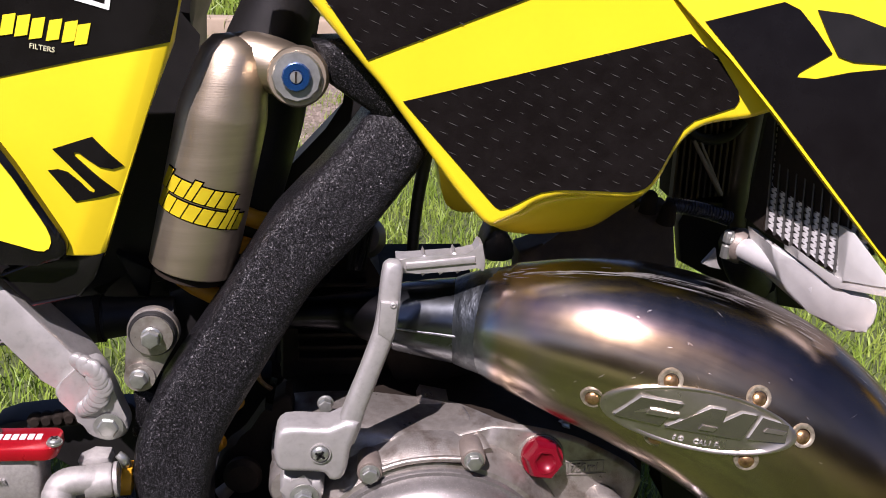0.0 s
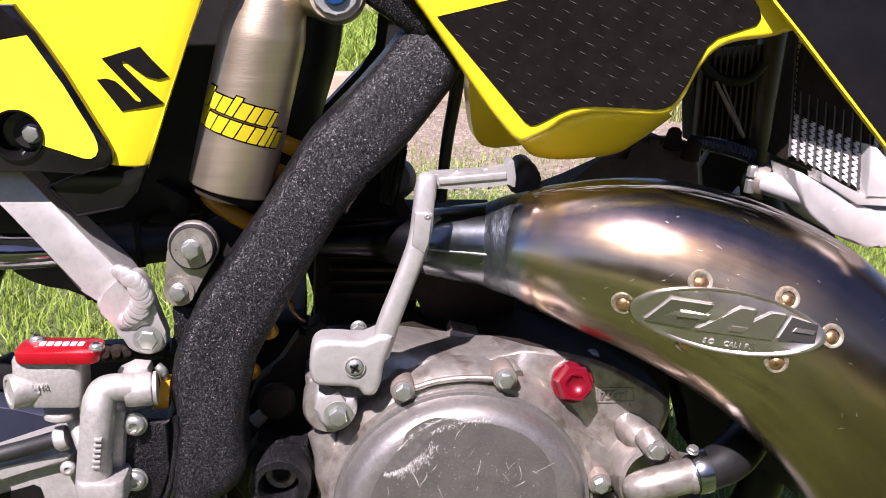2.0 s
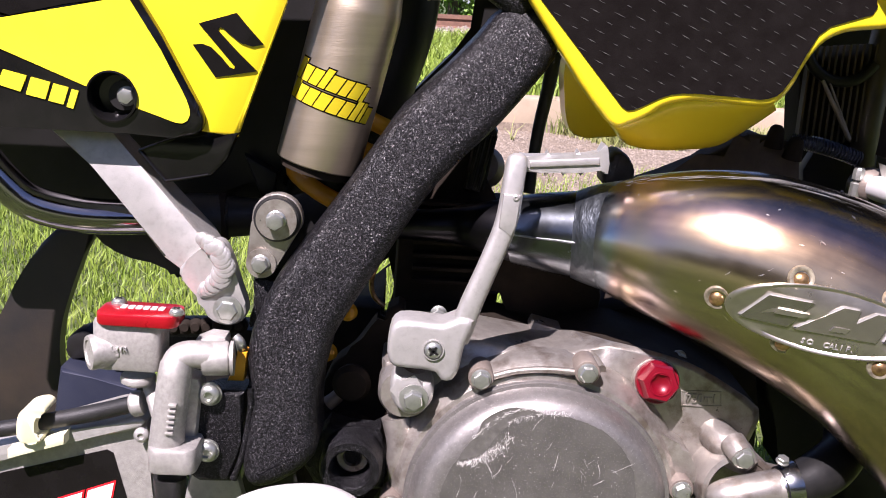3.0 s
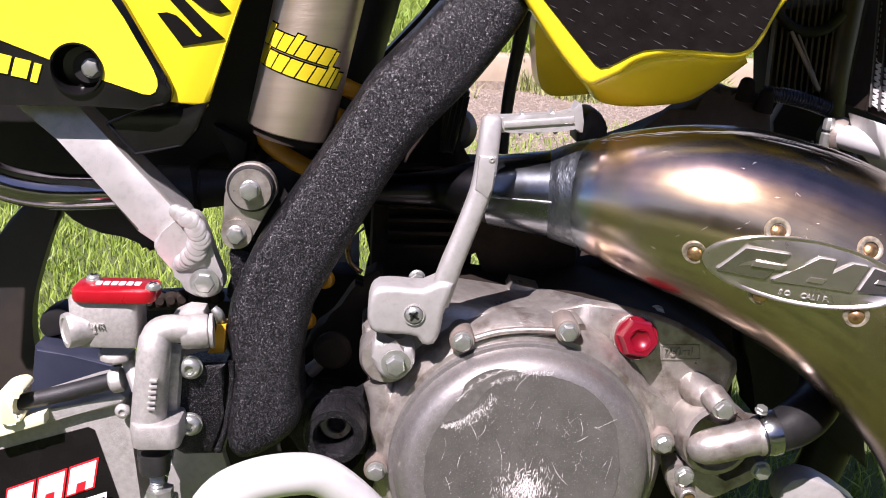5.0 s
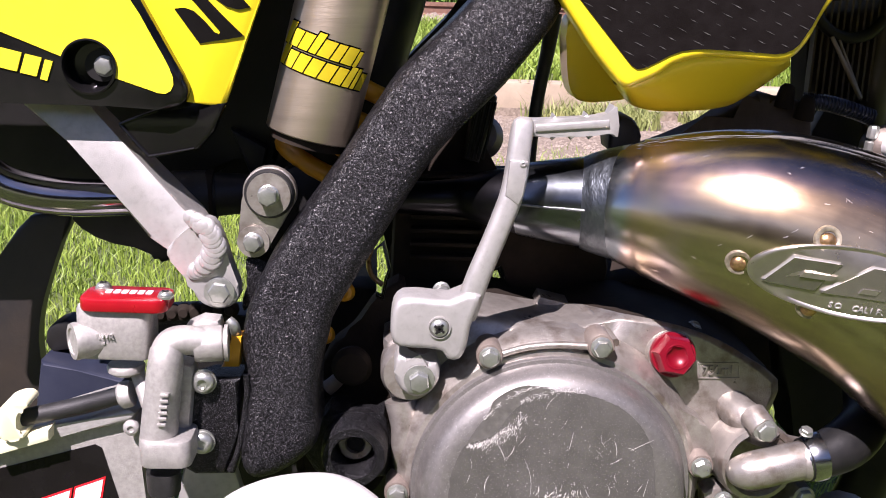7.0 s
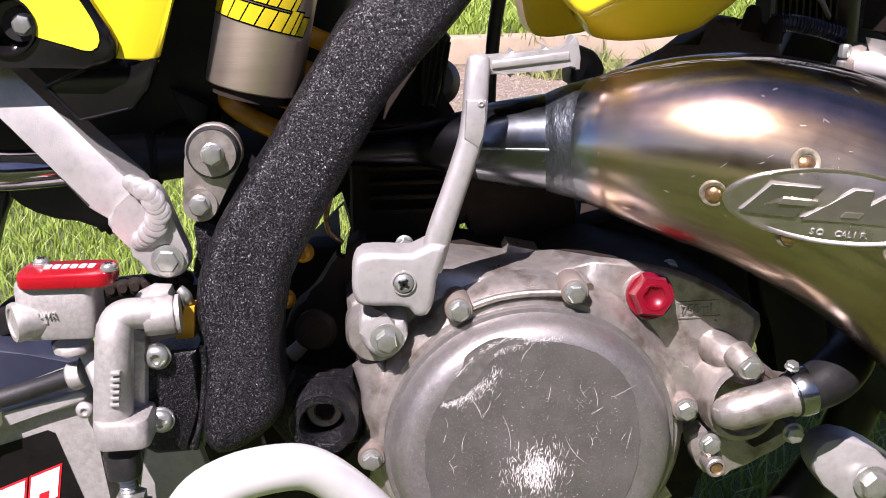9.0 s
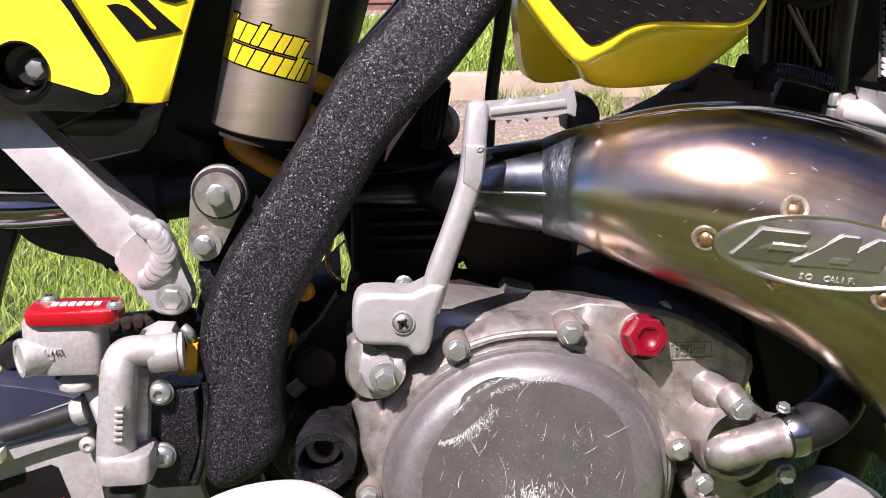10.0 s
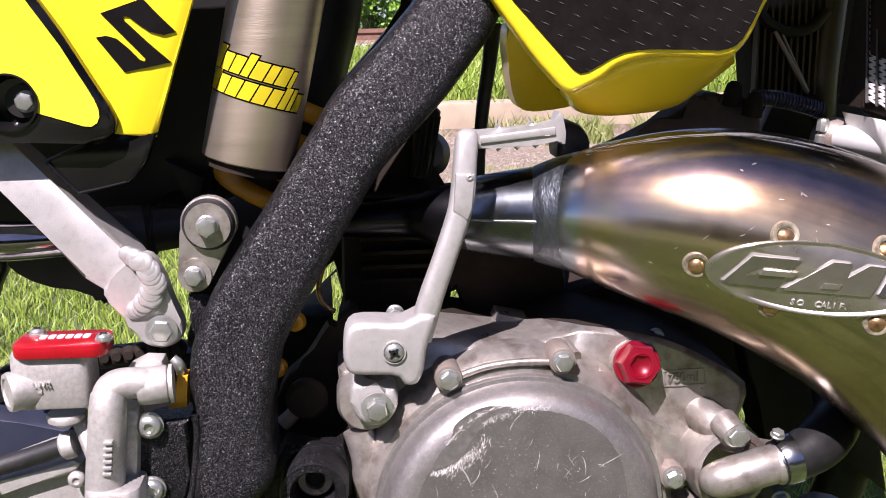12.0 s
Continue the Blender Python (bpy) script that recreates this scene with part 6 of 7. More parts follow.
for c in ((0.1875, 0.558, 0.3554), (0.2394, 0.56, 0.3583)):
    bolt(c, 0.0055, pump, flange=1.2, high=0.8, spin=c[0] * 30)
plug = part("drain_plug", lathe([(0, -0.012), (0.0062, -0.012), (0.0062, 0.002), (0.0054, 0.003), (0.0042, 0.003), (0.004, 0.0), (0, 0.0)], (0.1899, 0.553, 0.3421), seg=20), CAST, pump)
part("plug_core", lathe([(0, 0), (0.004, 0), (0.0035, 0.0016), (0, 0.0016)], (0.1903, 0.553, 0.3417), seg=12), BRASS, plug)
part("front_mount", slab(rounded([(0.2634, 0.3364), (0.2779, 0.3441), (0.3033, 0.3339), (0.332, 0.3083), (0.3276, 0.28), (0.2816, 0.2994), (0.2635, 0.3206)], 2), 0.575, 0.02, 0.003), SATIN, bike, "aluminium engine mount plate")
bolt((0.3004, 0.574, 0.3125), 0.009, bike, flange=1.3, high=0.8)

# kick starter
kick_shape = rounded([(-0.0221, 0.4716), (-0.0206, 0.4812), (-0.0154, 0.4868), (-0.0031, 0.4871), (0.0116, 0.4861), (0.0217, 0.4907), (0.0303, 0.489), (0.0281, 0.4794), (0.0246, 0.4692), (0.0229, 0.4577), (0.0189, 0.4496), (0.0119, 0.4493), (0.0084, 0.4542), (-0.0016, 0.4557), (-0.0171, 0.4568), (-0.0214, 0.4624)], 2)
kick = part("kick_lever", pillow(kick_shape, 0.548, 0.022, 0.0042, 5), SATIN, bike, "folding cast aluminium kick start lever")
arm_path = [(0.0209, 0.558, 0.4747, 0.0073), (0.0237, 0.558, 0.4825, 0.0072), (0.0286, 0.5575, 0.4987, 0.0069), (0.0355, 0.5575, 0.5175, 0.0066), (0.0416, 0.558, 0.5344, 0.0066), (0.0456, 0.559, 0.5464, 0.0067), (0.048, 0.5605, 0.5599, 0.0067), (0.0494, 0.562, 0.5748, 0.0065), (0.0507, 0.564, 0.585, 0.0063), (0.0512, 0.565, 0.5887, 0.0054), (0.0513, 0.5655, 0.5908, 0.003)]
part("lever_arm", tube(arm_path, 24, 4, square=0.7), SATIN, kick)
part("arm_flat", slab([(0.0433, 0.5679), (0.0535, 0.5674), (0.0519, 0.5488), (0.0493, 0.5422), (0.0415, 0.5478)], 0.5516, 0.006, 0.001), SATIN, kick)
pedal = part("kick_pedal", slab([(0.0533, 0.5886), (0.0594, 0.5883), (0.0693, 0.5889), (0.0702, 0.5917), (0.0717, 0.5891), (0.0878, 0.5903), (0.0887, 0.5931), (0.0905, 0.5904), (0.0955, 0.5912), (0.097, 0.5917), (0.1013, 0.5927), (0.1038, 0.5981), (0.1062, 0.5968), (0.1081, 0.5864), (0.1076, 0.5798), (0.1051, 0.5799), (0.1032, 0.583), (0.0924, 0.581), (0.0908, 0.5779), (0.0893, 0.5808), (0.0815, 0.5802), (0.0803, 0.5771), (0.0787, 0.5803), (0.0707, 0.5797), (0.0694, 0.5766), (0.0679, 0.5795), (0.0574, 0.5787), (0.0537, 0.5801)], 0.572, 0.014, 0.0013, 2), SATIN, kick, "ribbed folding foot pedal")
part("pedal_rib", slab([(0.0588, 0.5859), (0.1013, 0.5897), (0.102, 0.5855), (0.0593, 0.5817)], 0.5705, 0.002, 0.0008), SATIN, pedal)
sx, sz, sr = 0.0063, 0.4698, 0.0059
part("screw_seat", lathe([(sr * 1.0, -0.001), (sr * 1.12, 0.0), (sr * 1.12, 0.0012), (sr * 1.0, 0.0012), (sr * 0.98, 0.0)], (sx, 0.5478, sz)), SATIN, kick)
button_screw((sx, 0.5482, sz), sr * 0.95, kick, cross=True, label="cross-head screw")
button_screw((0.0507, 0.5522, 0.5661), 0.0022, kick, name="stop_pin", material=SATIN)
part("shaft_clamp", slab(rounded([(-0.0177, 0.45), (-0.0052, 0.4459), (0.0062, 0.4446), (0.0076, 0.4336), (0.0017, 0.4243), (-0.008, 0.422), (-0.0164, 0.428), (-0.0196, 0.4385)], 2), 0.556, 0.02, 0.004, 3), SATIN, kick)
bolt((-0.0045, 0.5545, 0.4349), 0.0063, kick, flange=1.45, high=0.9, spin=0.4, label="large plated hexagon bolt")
part("shaft_boss", lathe([(0, -0.02), (0.0185, -0.02), (0.018, 0.0), (0.016, 0.004), (0, 0.004)], (-0.0099, 0.572, 0.4318)), CAST, engine)
part("kick_support", tube([(-0.0154, 0.578, 0.4118, 0.0101), (-0.012, 0.576, 0.3942, 0.0091), (-0.0116, 0.576, 0.3757, 0.0089), (-0.0066, 0.578, 0.3516, 0.0086)], 16), CAST, engine)

# engine parts behind; the darkest carry their shade in the colour
part("cylinder", slab([(-0.0222, 0.5441), (0.0105, 0.5831), (0.0308, 0.5864), (0.0389, 0.5450), (0.0496, 0.5250), (0.089, 0.5250), (0.1191, 0.5250), (0.1284, 0.4738), (0.1244, 0.444), (0.0569, 0.4474), (0.0577, 0.4788), (0.0426, 0.4826), (0.0363, 0.4545), (-0.0141, 0.4546), (-0.0244, 0.4623)], 0.665, 0.12, 0.006), DARKIRON, bike, "engine cylinder, its shade put into the dark colour")
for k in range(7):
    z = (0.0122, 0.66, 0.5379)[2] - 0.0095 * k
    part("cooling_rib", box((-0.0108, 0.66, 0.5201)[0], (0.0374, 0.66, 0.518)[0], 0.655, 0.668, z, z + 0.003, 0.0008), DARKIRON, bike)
carb = part("carburettor", slab([(0.0226, 0.5506), (0.0288, 0.5929), (0.0414, 0.5958), (0.0442, 0.5921), (0.0429, 0.5852), (0.0337, 0.5483)], 0.655, 0.06, 0.004), BLACK, bike, "black intake boot")
for k in range(4):
    a, b = Vector((0.0322, 0.652, 0.5899)), Vector((0.0251, 0.652, 0.5518))
    part("boot_rib", tube([(*(a + Vector((0.0035 * k, 0, 0))), 0.0012), (*(b + Vector((0.0035 * k, 0, 0))), 0.0012)], 6, 1), BLACK, carb)
part("vent_hose", tube([(0.083, 0.69, 0.6466, 0.0057), (0.0799, 0.69, 0.6207, 0.0049), (0.0756, 0.69, 0.5944, 0.0046), (0.0728, 0.69, 0.5676, 0.0043), (0.0716, 0.69, 0.5442, 0.0043)], 14), RUBBER, bike, "black breather hose")
part("float_bowl", lathe([(0, -0.02), (0.013, -0.02), (0.016, 0.0), (0.012, 0.008), (0, 0.01)], (0.0374, 0.7, 0.5597), (-0.2, -1, 0.3)), GREYIRON, bike)
part("cylinder_head", slab([(0.1458, 0.5600), (0.1626, 0.5665), (0.1870, 0.5780), (0.1998, 0.5875), (0.2126, 0.5935), (0.2180, 0.5990), (0.2274, 0.5985), (0.2350, 0.5955), (0.2444, 0.5955), (0.2558, 0.5920), (0.2669, 0.515), (0.1977, 0.5176), (0.1462, 0.5195)], 0.66, 0.03, 0.006, 4), HEADIRON, bike, "grey brown cylinder head")
for p in [(0.2366, 0.66, 0.5985), (0.2492, 0.655, 0.5915)]:
    part("head_stud", lathe([(0, -0.008), (0.0068, -0.008), (0.0062, -0.003), (0.0055, 0.002), (0.0048, 0.0055), (0.0028, 0.0075), (0, 0.008)], p, (0.1, -0.15, 1)), DARKIRON, bike, "black stud cap")
wire = part("corrugated_sleeve", tube([(0.25, 0.665, 0.5948, 0.0044), (0.2625, 0.66, 0.5943, 0.0047), (0.2798, 0.66, 0.5906, 0.0048), (0.2975, 0.66, 0.5849, 0.0048)], 14), NAVY, bike, "dark blue corrugated sleeve")
sleeve_line = [Vector(p[:3]) for p in rounded([(0.25, 0.665, 0.5948), (0.2625, 0.66, 0.5943), (0.2798, 0.66, 0.5906), (0.2975, 0.66, 0.5849)], 8, False)]
for k in range(1, len(sleeve_line) - 1):
    part("corrugation", lathe([(0.0040, -0.0007), (0.0057, -0.0003), (0.0057, 0.0003), (0.0040, 0.0007)], sleeve_line[k], sleeve_line[k + 1] - sleeve_line[k - 1], 16, lids=False), NAVY, wire)
# Black sheet added to fill the dark gap between hanger and spar.
part("link_gap_fill", slab(rounded([(-0.0935, 0.545), (-0.0600, 0.549), (-0.0700, 0.500), (-0.0850, 0.470), (-0.1090, 0.470), (-0.1130, 0.486), (-0.1000, 0.508)], 2), 0.632, 0.016, 0.003), BLACK, bike)
rear = part("rear_case", slab(rounded([(-0.0622, 0.4304), (-0.0473, 0.4444), (-0.0301, 0.469), (-0.0142, 0.4754), (-0.0134, 0.4278), (-0.0176, 0.3822), (-0.0239, 0.3668), (-0.0411, 0.3796), (-0.056, 0.396), (-0.0716, 0.3775), (-0.0715, 0.4007)], 3), 0.612, 0.02, 0.006, 3), DARKIRON, bike, "dark rear engine case")
part("sprocket_guard", lathe([(0, 0), (0.012, 0), (0.013, 0.006), (0.010, 0.010), (0, 0.011)], (-0.0466, 0.6, 0.4266)), DARKIRON, rear)
part("lever_cable", tube([(-0.0348, 0.64, 0.498, 0.0018), (-0.0385, 0.64, 0.4853, 0.0018), (-0.0364, 0.64, 0.4741, 0.0018), (-0.0289, 0.64, 0.4674, 0.0018)], 8), BRASS, bike)
for c in ((-0.0518, 0.625, 0.467), (-0.0644, 0.62, 0.4389)):
    part("orange_fitting", lathe([(0, 0), (0.006, 0), (0.006, 0.005), (0.004, 0.007), (0, 0.007)], c, (-0.4, -1, 0.1), 18), ORANGE, bike)
part("cast_lug", tube([(-0.0507, 0.6, 0.4232, 0.0035), (-0.0568, 0.6, 0.4143, 0.0048), (-0.0627, 0.6, 0.409, 0.0052)], 12), GREYIRON, bike)
part("cable_bundle", tube([(0.0896, 0.7, 0.4476, 0.0063), (0.096, 0.7, 0.4737, 0.0059), (0.0959, 0.7, 0.4998, 0.0054), (0.098, 0.7, 0.5083, 0.0054)], 12), RUBBER, bike)

# ---- rear brake master cylinder ----
mc = part("master_cylinder", tube([(-0.1462, 0.53, 0.4603, 0.0093), (-0.1469, 0.528, 0.4531, 0.0099), (-0.1509, 0.527, 0.4213, 0.0103), (-0.1527, 0.527, 0.4023, 0.011)], 26, 2), BARE, bike, "rear brake master cylinder in rough cast metal")
part("lower_collar", round_block((-0.1614, 0.514, 0.3941), (-0.1322, 0.514, 0.3943), 0.0165, 0.03, 0.007, 0.002), BARE, mc)
part("mount_web", slab([(-0.1451, 0.4513), (-0.1342, 0.4484), (-0.133, 0.4424), (-0.1383, 0.3914), (-0.151, 0.3904)], 0.534, 0.014, 0.003), BARE, mc)
part("elbow", tube([(-0.1478, 0.53, 0.4476, 0.0093), (-0.1469, 0.53, 0.4572, 0.009), (-0.144, 0.531, 0.4633, 0.0087), (-0.1375, 0.533, 0.4648, 0.0084), (-0.1265, 0.536, 0.4631, 0.0082)], 24), BARE, mc)
part("banjo_nut", lathe([(0, -0.012), (0.0100, -0.012), (0.0104, -0.010), (0.0104, 0.002), (0.0098, 0.0035), (0.0086, 0.0035), (0.0086, 0.0045), (0.0106, 0.0045), (0.0106, 0.0065), (0.006, 0.0068), (0, 0.0068)], (-0.1202, 0.538, 0.4614), (1, 0.12, 0.02), 14), BARE, mc)
part("hose_boss", slab([(-0.1392, 0.4686), (-0.1302, 0.473), (-0.1205, 0.4721), (-0.1193, 0.4669), (-0.1276, 0.464), (-0.1382, 0.4646)], 0.546, 0.012, 0.003), BARE, mc)
part("orange_union", slab([(-0.1142, 0.4616), (-0.1081, 0.4613), (-0.11, 0.4424), (-0.1205, 0.442), (-0.1153, 0.4511)], 0.55, 0.01, 0.001), ORANGE, mc)
part("banjo_tip", tube([(-0.1155, 0.55, 0.4718, 0.0025), (-0.1123, 0.55, 0.4678, 0.0031), (-0.1121, 0.555, 0.4607, 0.0031)], 12), ZINC, mc)
tank_body = part("fluid_tank", round_block((-0.1975, 0.531, 0.4522), (-0.1568, 0.531, 0.4515), 0.0325, 0.027, 0.0055, 0.003), BARE, mc, "square fluid tank with red cap")
part("tank_spout", lathe([(0, -0.016), (0.0108, -0.016), (0.0106, -0.002), (0.0108, 0.0), (0.0102, 0.0018), (0.0078, 0.0020), (0.0072, 0.001), (0, 0.001)], (-0.1975, 0.5325, 0.4632), (-0.82, -0.57, 0.0), 30), BARE, tank_body)
part("tank_foot", lathe([(0, -0.003), (0.007, -0.003), (0.0105, -0.0005), (0.0108, 0.002), (0.010, 0.0035), (0, 0.0035)], (-0.1738, 0.545, 0.4423), (0, 0, 1), 24), BARE, tank_body)
part("foot_neck", tube([(-0.1701, 0.55, 0.4417, 0.0041), (-0.166, 0.546, 0.4338, 0.0044), (-0.1597, 0.54, 0.4225, 0.0053)], 14, 2), BARE, tank_body)
cap_l, cap_r = Vector((-0.1941, 0.5275, 0.482)), Vector((-0.1455, 0.5275, 0.4813))
red = part("red_cap", round_block(cap_l, cap_r, 0.0078, 0.027, 0.007, 0.0014), RED, tank_body, "red anodised reservoir cap with two screws")
cap_u = (cap_r - cap_l).normalized()
cap_up = Vector((-cap_u.z, 0, cap_u.x))
for du, dy in ((0.009, 0.020), (0.047, 0.007)):
    head = cap_l + cap_u * du + cap_up * 0.0078 + Vector((0, dy, 0))
    part("washer", lathe([(0, 0), (0.0046, 0), (0.0046, 0.0012), (0, 0.0012)], head, cap_up, 20), ZINC, red)
    button_screw(head + cap_up * 0.0012, 0.0040, red, cap_up, cross=True, material=ZINC)
for k in range(6):
    o = cap_l + cap_u * (0.012 + 0.0045 * k) + cap_up * 0.0077 + Vector((0, 0.012, 0))
    part("cap_mark", round_block(o, o + cap_u * 0.0034, 0.0005, 0.006, 0.0005, 0.0001), WHITE, red)
lettering("LWR", 0.0046, facing(-0.1850, 0.5303, 0.4655, 0), SATIN, tank_body, "cast_letters", 0.0012)
part("cast_mark", slab([(-0.1850, 0.4636), (-0.1805, 0.4636), (-0.1805, 0.4624), (-0.1850, 0.4624)], 0.5299, 0.001, 0), BARE, tank_body)
# raised cast bars in place of the maker's name
for k, p in enumerate([(-0.1476, 0.515, 0.4207), (-0.1472, 0.515, 0.4243), (-0.1467, 0.515, 0.4278), (-0.1463, 0.515, 0.4313), (-0.1458, 0.515, 0.4348), (-0.1454, 0.515, 0.4383)]):
    part("cast_mark", box(p[0] - 0.0024, p[0] + 0.0024, p[1] + 0.0003, p[1] + 0.004, p[2] - 0.0009, p[2] + 0.0009, 0.0004), BARE, mc)
part("rod_boot", lathe([(0, -0.002), (0.0092, 0.0), (0.0098, 0.008), (0.0098, 0.013), (0, 0.013)], (-0.1507, 0.528, 0.3739), (0, 0, 1), 24), RUBBER, mc)
part("push_rod", lathe([(0, -0.03)] + [(0.0038 if j % 2 else 0.0046, -0.03 + 0.0012 * j) for j in range(27)] + [(0, 0.004)], (-0.1497, 0.528, 0.3724), (0, 0, 1), 16), ZINC, mc)
part("clevis", box((-0.16, 0.528, 0.3485)[0], (-0.1396, 0.528, 0.3491)[0], 0.518, 0.54, (-0.1523, 0.528, 0.3088)[2], (-0.1505, 0.528, 0.3535)[2], 0.002), ZINC, mc)
part("lock_nut", lathe([(0, 0), (0.0085, 0), (0.0085, 0.006), (0, 0.006)], (-0.1483, 0.528, 0.3559), (0, 0, 1), 6), ZINC, mc)
for c in ((-0.1284, 0.5385, 0.4381), (-0.1302, 0.5385, 0.4004)):
    part("washer", lathe([(0, 0), (0.0076, 0), (0.0076, 0.0012), (0, 0.0012)], c), ZINC, mc)
    button_screw((c[0], c[1] - 0.0012, c[2]), 0.0068, mc, label="round-head socket bolt")

# ---- swing arm, brake hose, pedal, chain ----
arm = part("swing_arm", slab([(-0.3647, 0.3517), (-0.269, 0.3832), (-0.2039, 0.4055), (-0.1761, 0.4132), (-0.1714, 0.4088), (-0.1712, 0.4003), (-0.1704, 0.3729), (-0.1669, 0.3236), (-0.167, 0.2907), (-0.3737, 0.2854)], 0.555, 0.05, 0.005, 3), BARE, bike, "bare aluminium swing arm with a black sticker")
part("arm_top", slab([(-0.3619, 0.352), (-0.361, 0.3584), (-0.2663, 0.39), (-0.2198, 0.4043), (-0.1753, 0.4162), (-0.1706, 0.4126), (-0.1737, 0.4064), (-0.2026, 0.401), (-0.2672, 0.3798)], 0.549, 0.02, 0.003), SATIN, arm)
stick = part("arm_sticker", slab([(-0.366, 0.3398), (-0.2701, 0.3688), (-0.1977, 0.3897), (-0.1936, 0.3875), (-0.1789, 0.3293), (-0.1816, 0.3259), (-0.2771, 0.2946), (-0.3757, 0.2686)], 0.5543, 0.001, 0), DECAL_K, arm, "black sticker with red-edged white blocks")
button_screw((-0.1733, 0.548, 0.4042), 0.005, arm, material=SATIN, name="rivet")
base_l, base_r = Vector((-0.2746, 0.554, 0.3188)), Vector((-0.1913, 0.554, 0.3505))
step = (base_r - base_l) / 4.1
rise = Vector((0, 0, 0.0175))
sl = step.normalized() * 0.004


def block(pieces, x, material, y, grow):
    for (u0, u1, v0, v1) in pieces:
        o = base_l + step * x
        gx, gz = grow / step.length, grow / rise.length
        cs4 = [(u0 - gx, v0 - gz), (u1 + gx, v0 - gz), (u1 + gx, v1 + gz), (u0 - gx, v1 + gz)]
        part("sponsor_block", slab([((o + step * u + rise * v + sl * v).x, (o + step * u + rise * v + sl * v).z) for u, v in cs4], y, 0.0006, 0), material, stick)


for k in range(4):
    block(((0.08, 0.90, 0.0, 1.0),), k - 0.1 if k else -0.3, REDINK, 0.5538, 0.0013)
    block(((0.08, 0.90, 0.0, 1.0),), k - 0.1 if k else -0.3, WHITE, 0.5533, 0.0)
    block(((0.36, 0.64, 0.0, 0.34),), k - 0.1 if k else -0.3, REDINK, 0.5529, 0.0)
part("white_bar", slab([(-0.3497, 0.2955), (-0.2749, 0.3141), (-0.1887, 0.3443), (-0.19, 0.3345), (-0.276, 0.3024), (-0.3521, 0.2763)], 0.5536, 0.0006, 0), WHITE, stick)
lettering("CHAMPIONSHIPS", 0.0085, facing(*(-0.2483, 0.553, 0.3168), 17.5) @ Matrix.Diagonal((1.02, 1, 1, 1)), DECAL_K, stick, deep=0.0002, shear=0.15)
hose2 = part("brake_hose", tube([(-0.3348, 0.548, 0.3905, 0.0049), (-0.2643, 0.548, 0.4028, 0.0051), (-0.229, 0.548, 0.411, 0.0052), (-0.2009, 0.548, 0.4179, 0.0054), (-0.1768, 0.545, 0.4262, 0.0053)], 16), RUBBER, bike, "black brake hose in a cream clip")
part("hose_end", lathe([(0, -0.006), (0.0072, -0.006), (0.0080, -0.004), (0.0080, 0.0), (0.0068, 0.0015), (0, 0.0015)], (-0.1768, 0.545, 0.4258), (-1, 0, -0.25), 18), BARE, hose2)
clip = part("hose_clip", slab(rounded([(-0.2462, 0.4119), (-0.2445, 0.4194), (-0.2401, 0.4236), (-0.2325, 0.4256), (-0.2286, 0.4235), (-0.2288, 0.4206), (-0.233, 0.4186), (-0.2355, 0.4137), (-0.2354, 0.4062), (-0.2322, 0.404), (-0.2331, 0.401), (-0.2415, 0.3992), (-0.246, 0.4021)], 4), 0.536, 0.018, 0.002), CREAM, bike, "cream nylon hose clip")
part("clip_base", slab([(-0.2549, 0.3934), (-0.2428, 0.3976), (-0.2187, 0.4059), (-0.2192, 0.3983), (-0.2555, 0.3865)], 0.540, 0.012, 0.002), CREAM, clip)
part("second_hose", tube([(-0.3442, 0.56, 0.3656, 0.0025), (-0.2711, 0.56, 0.3827, 0.0025), (-0.2273, 0.56, 0.3964, 0.0021), (-0.1804, 0.56, 0.4109, 0.0021)], 10), RUBBER, hose2)
pedal_path = [(-0.133, 0.49, 0.315, 0.0153), (-0.118, 0.49, 0.3496, 0.0148), (-0.1054, 0.492, 0.3738, 0.014), (-0.0869, 0.495, 0.385, 0.013), (-0.0641, 0.5, 0.3873, 0.0125), (-0.0474, 0.505, 0.3828, 0.0119), (-0.0309, 0.51, 0.3677, 0.0118), (-0.0109, 0.515, 0.3426, 0.012), (0.0182, 0.52, 0.3022, 0.0124)]
part("brake_pedal", tube(pedal_path, 28, 5), POLISH, bike, "polished aluminium brake pedal arm")
part("guard_plate", slab([(-0.1461, 0.3797), (-0.1344, 0.3736), (-0.1165, 0.3721), (-0.112, 0.3548), (-0.1235, 0.3367), (-0.1316, 0.3073), (-0.1617, 0.3094), (-0.1499, 0.3468)], 0.562, 0.008, 0.002), SATIN, bike)
part("navy_arm", slab([(-0.2665, 0.4013), (-0.2424, 0.3943), (-0.2096, 0.3883), (-0.2103, 0.3551), (-0.2716, 0.3504), (-0.2746, 0.3505)], 0.66, 0.04, 0.006), NAVY, bike)
part("chain_slider", slab(rounded([(-0.2350, 0.4230), (-0.2030, 0.4300), (-0.1640, 0.4330), (-0.1350, 0.4330), (-0.1050, 0.4250), (-0.1050, 0.3700), (-0.1600, 0.3700), (-0.1900, 0.4020), (-0.2350, 0.3980)], 2), 0.674, 0.03, 0.004), BLACK, bike, "black plastic chain slider")
chain = part("chain", slab([(-0.2059, 0.4266), (-0.2049, 0.4337), (-0.1337, 0.4388), (-0.1346, 0.4308)], 0.664, 0.004, 0.001), RUBBER, bike, "black oily drive chain")
ca_, cb_ = Vector((-0.1977, 0.66, 0.4359)), Vector((-0.1344, 0.66, 0.4412))
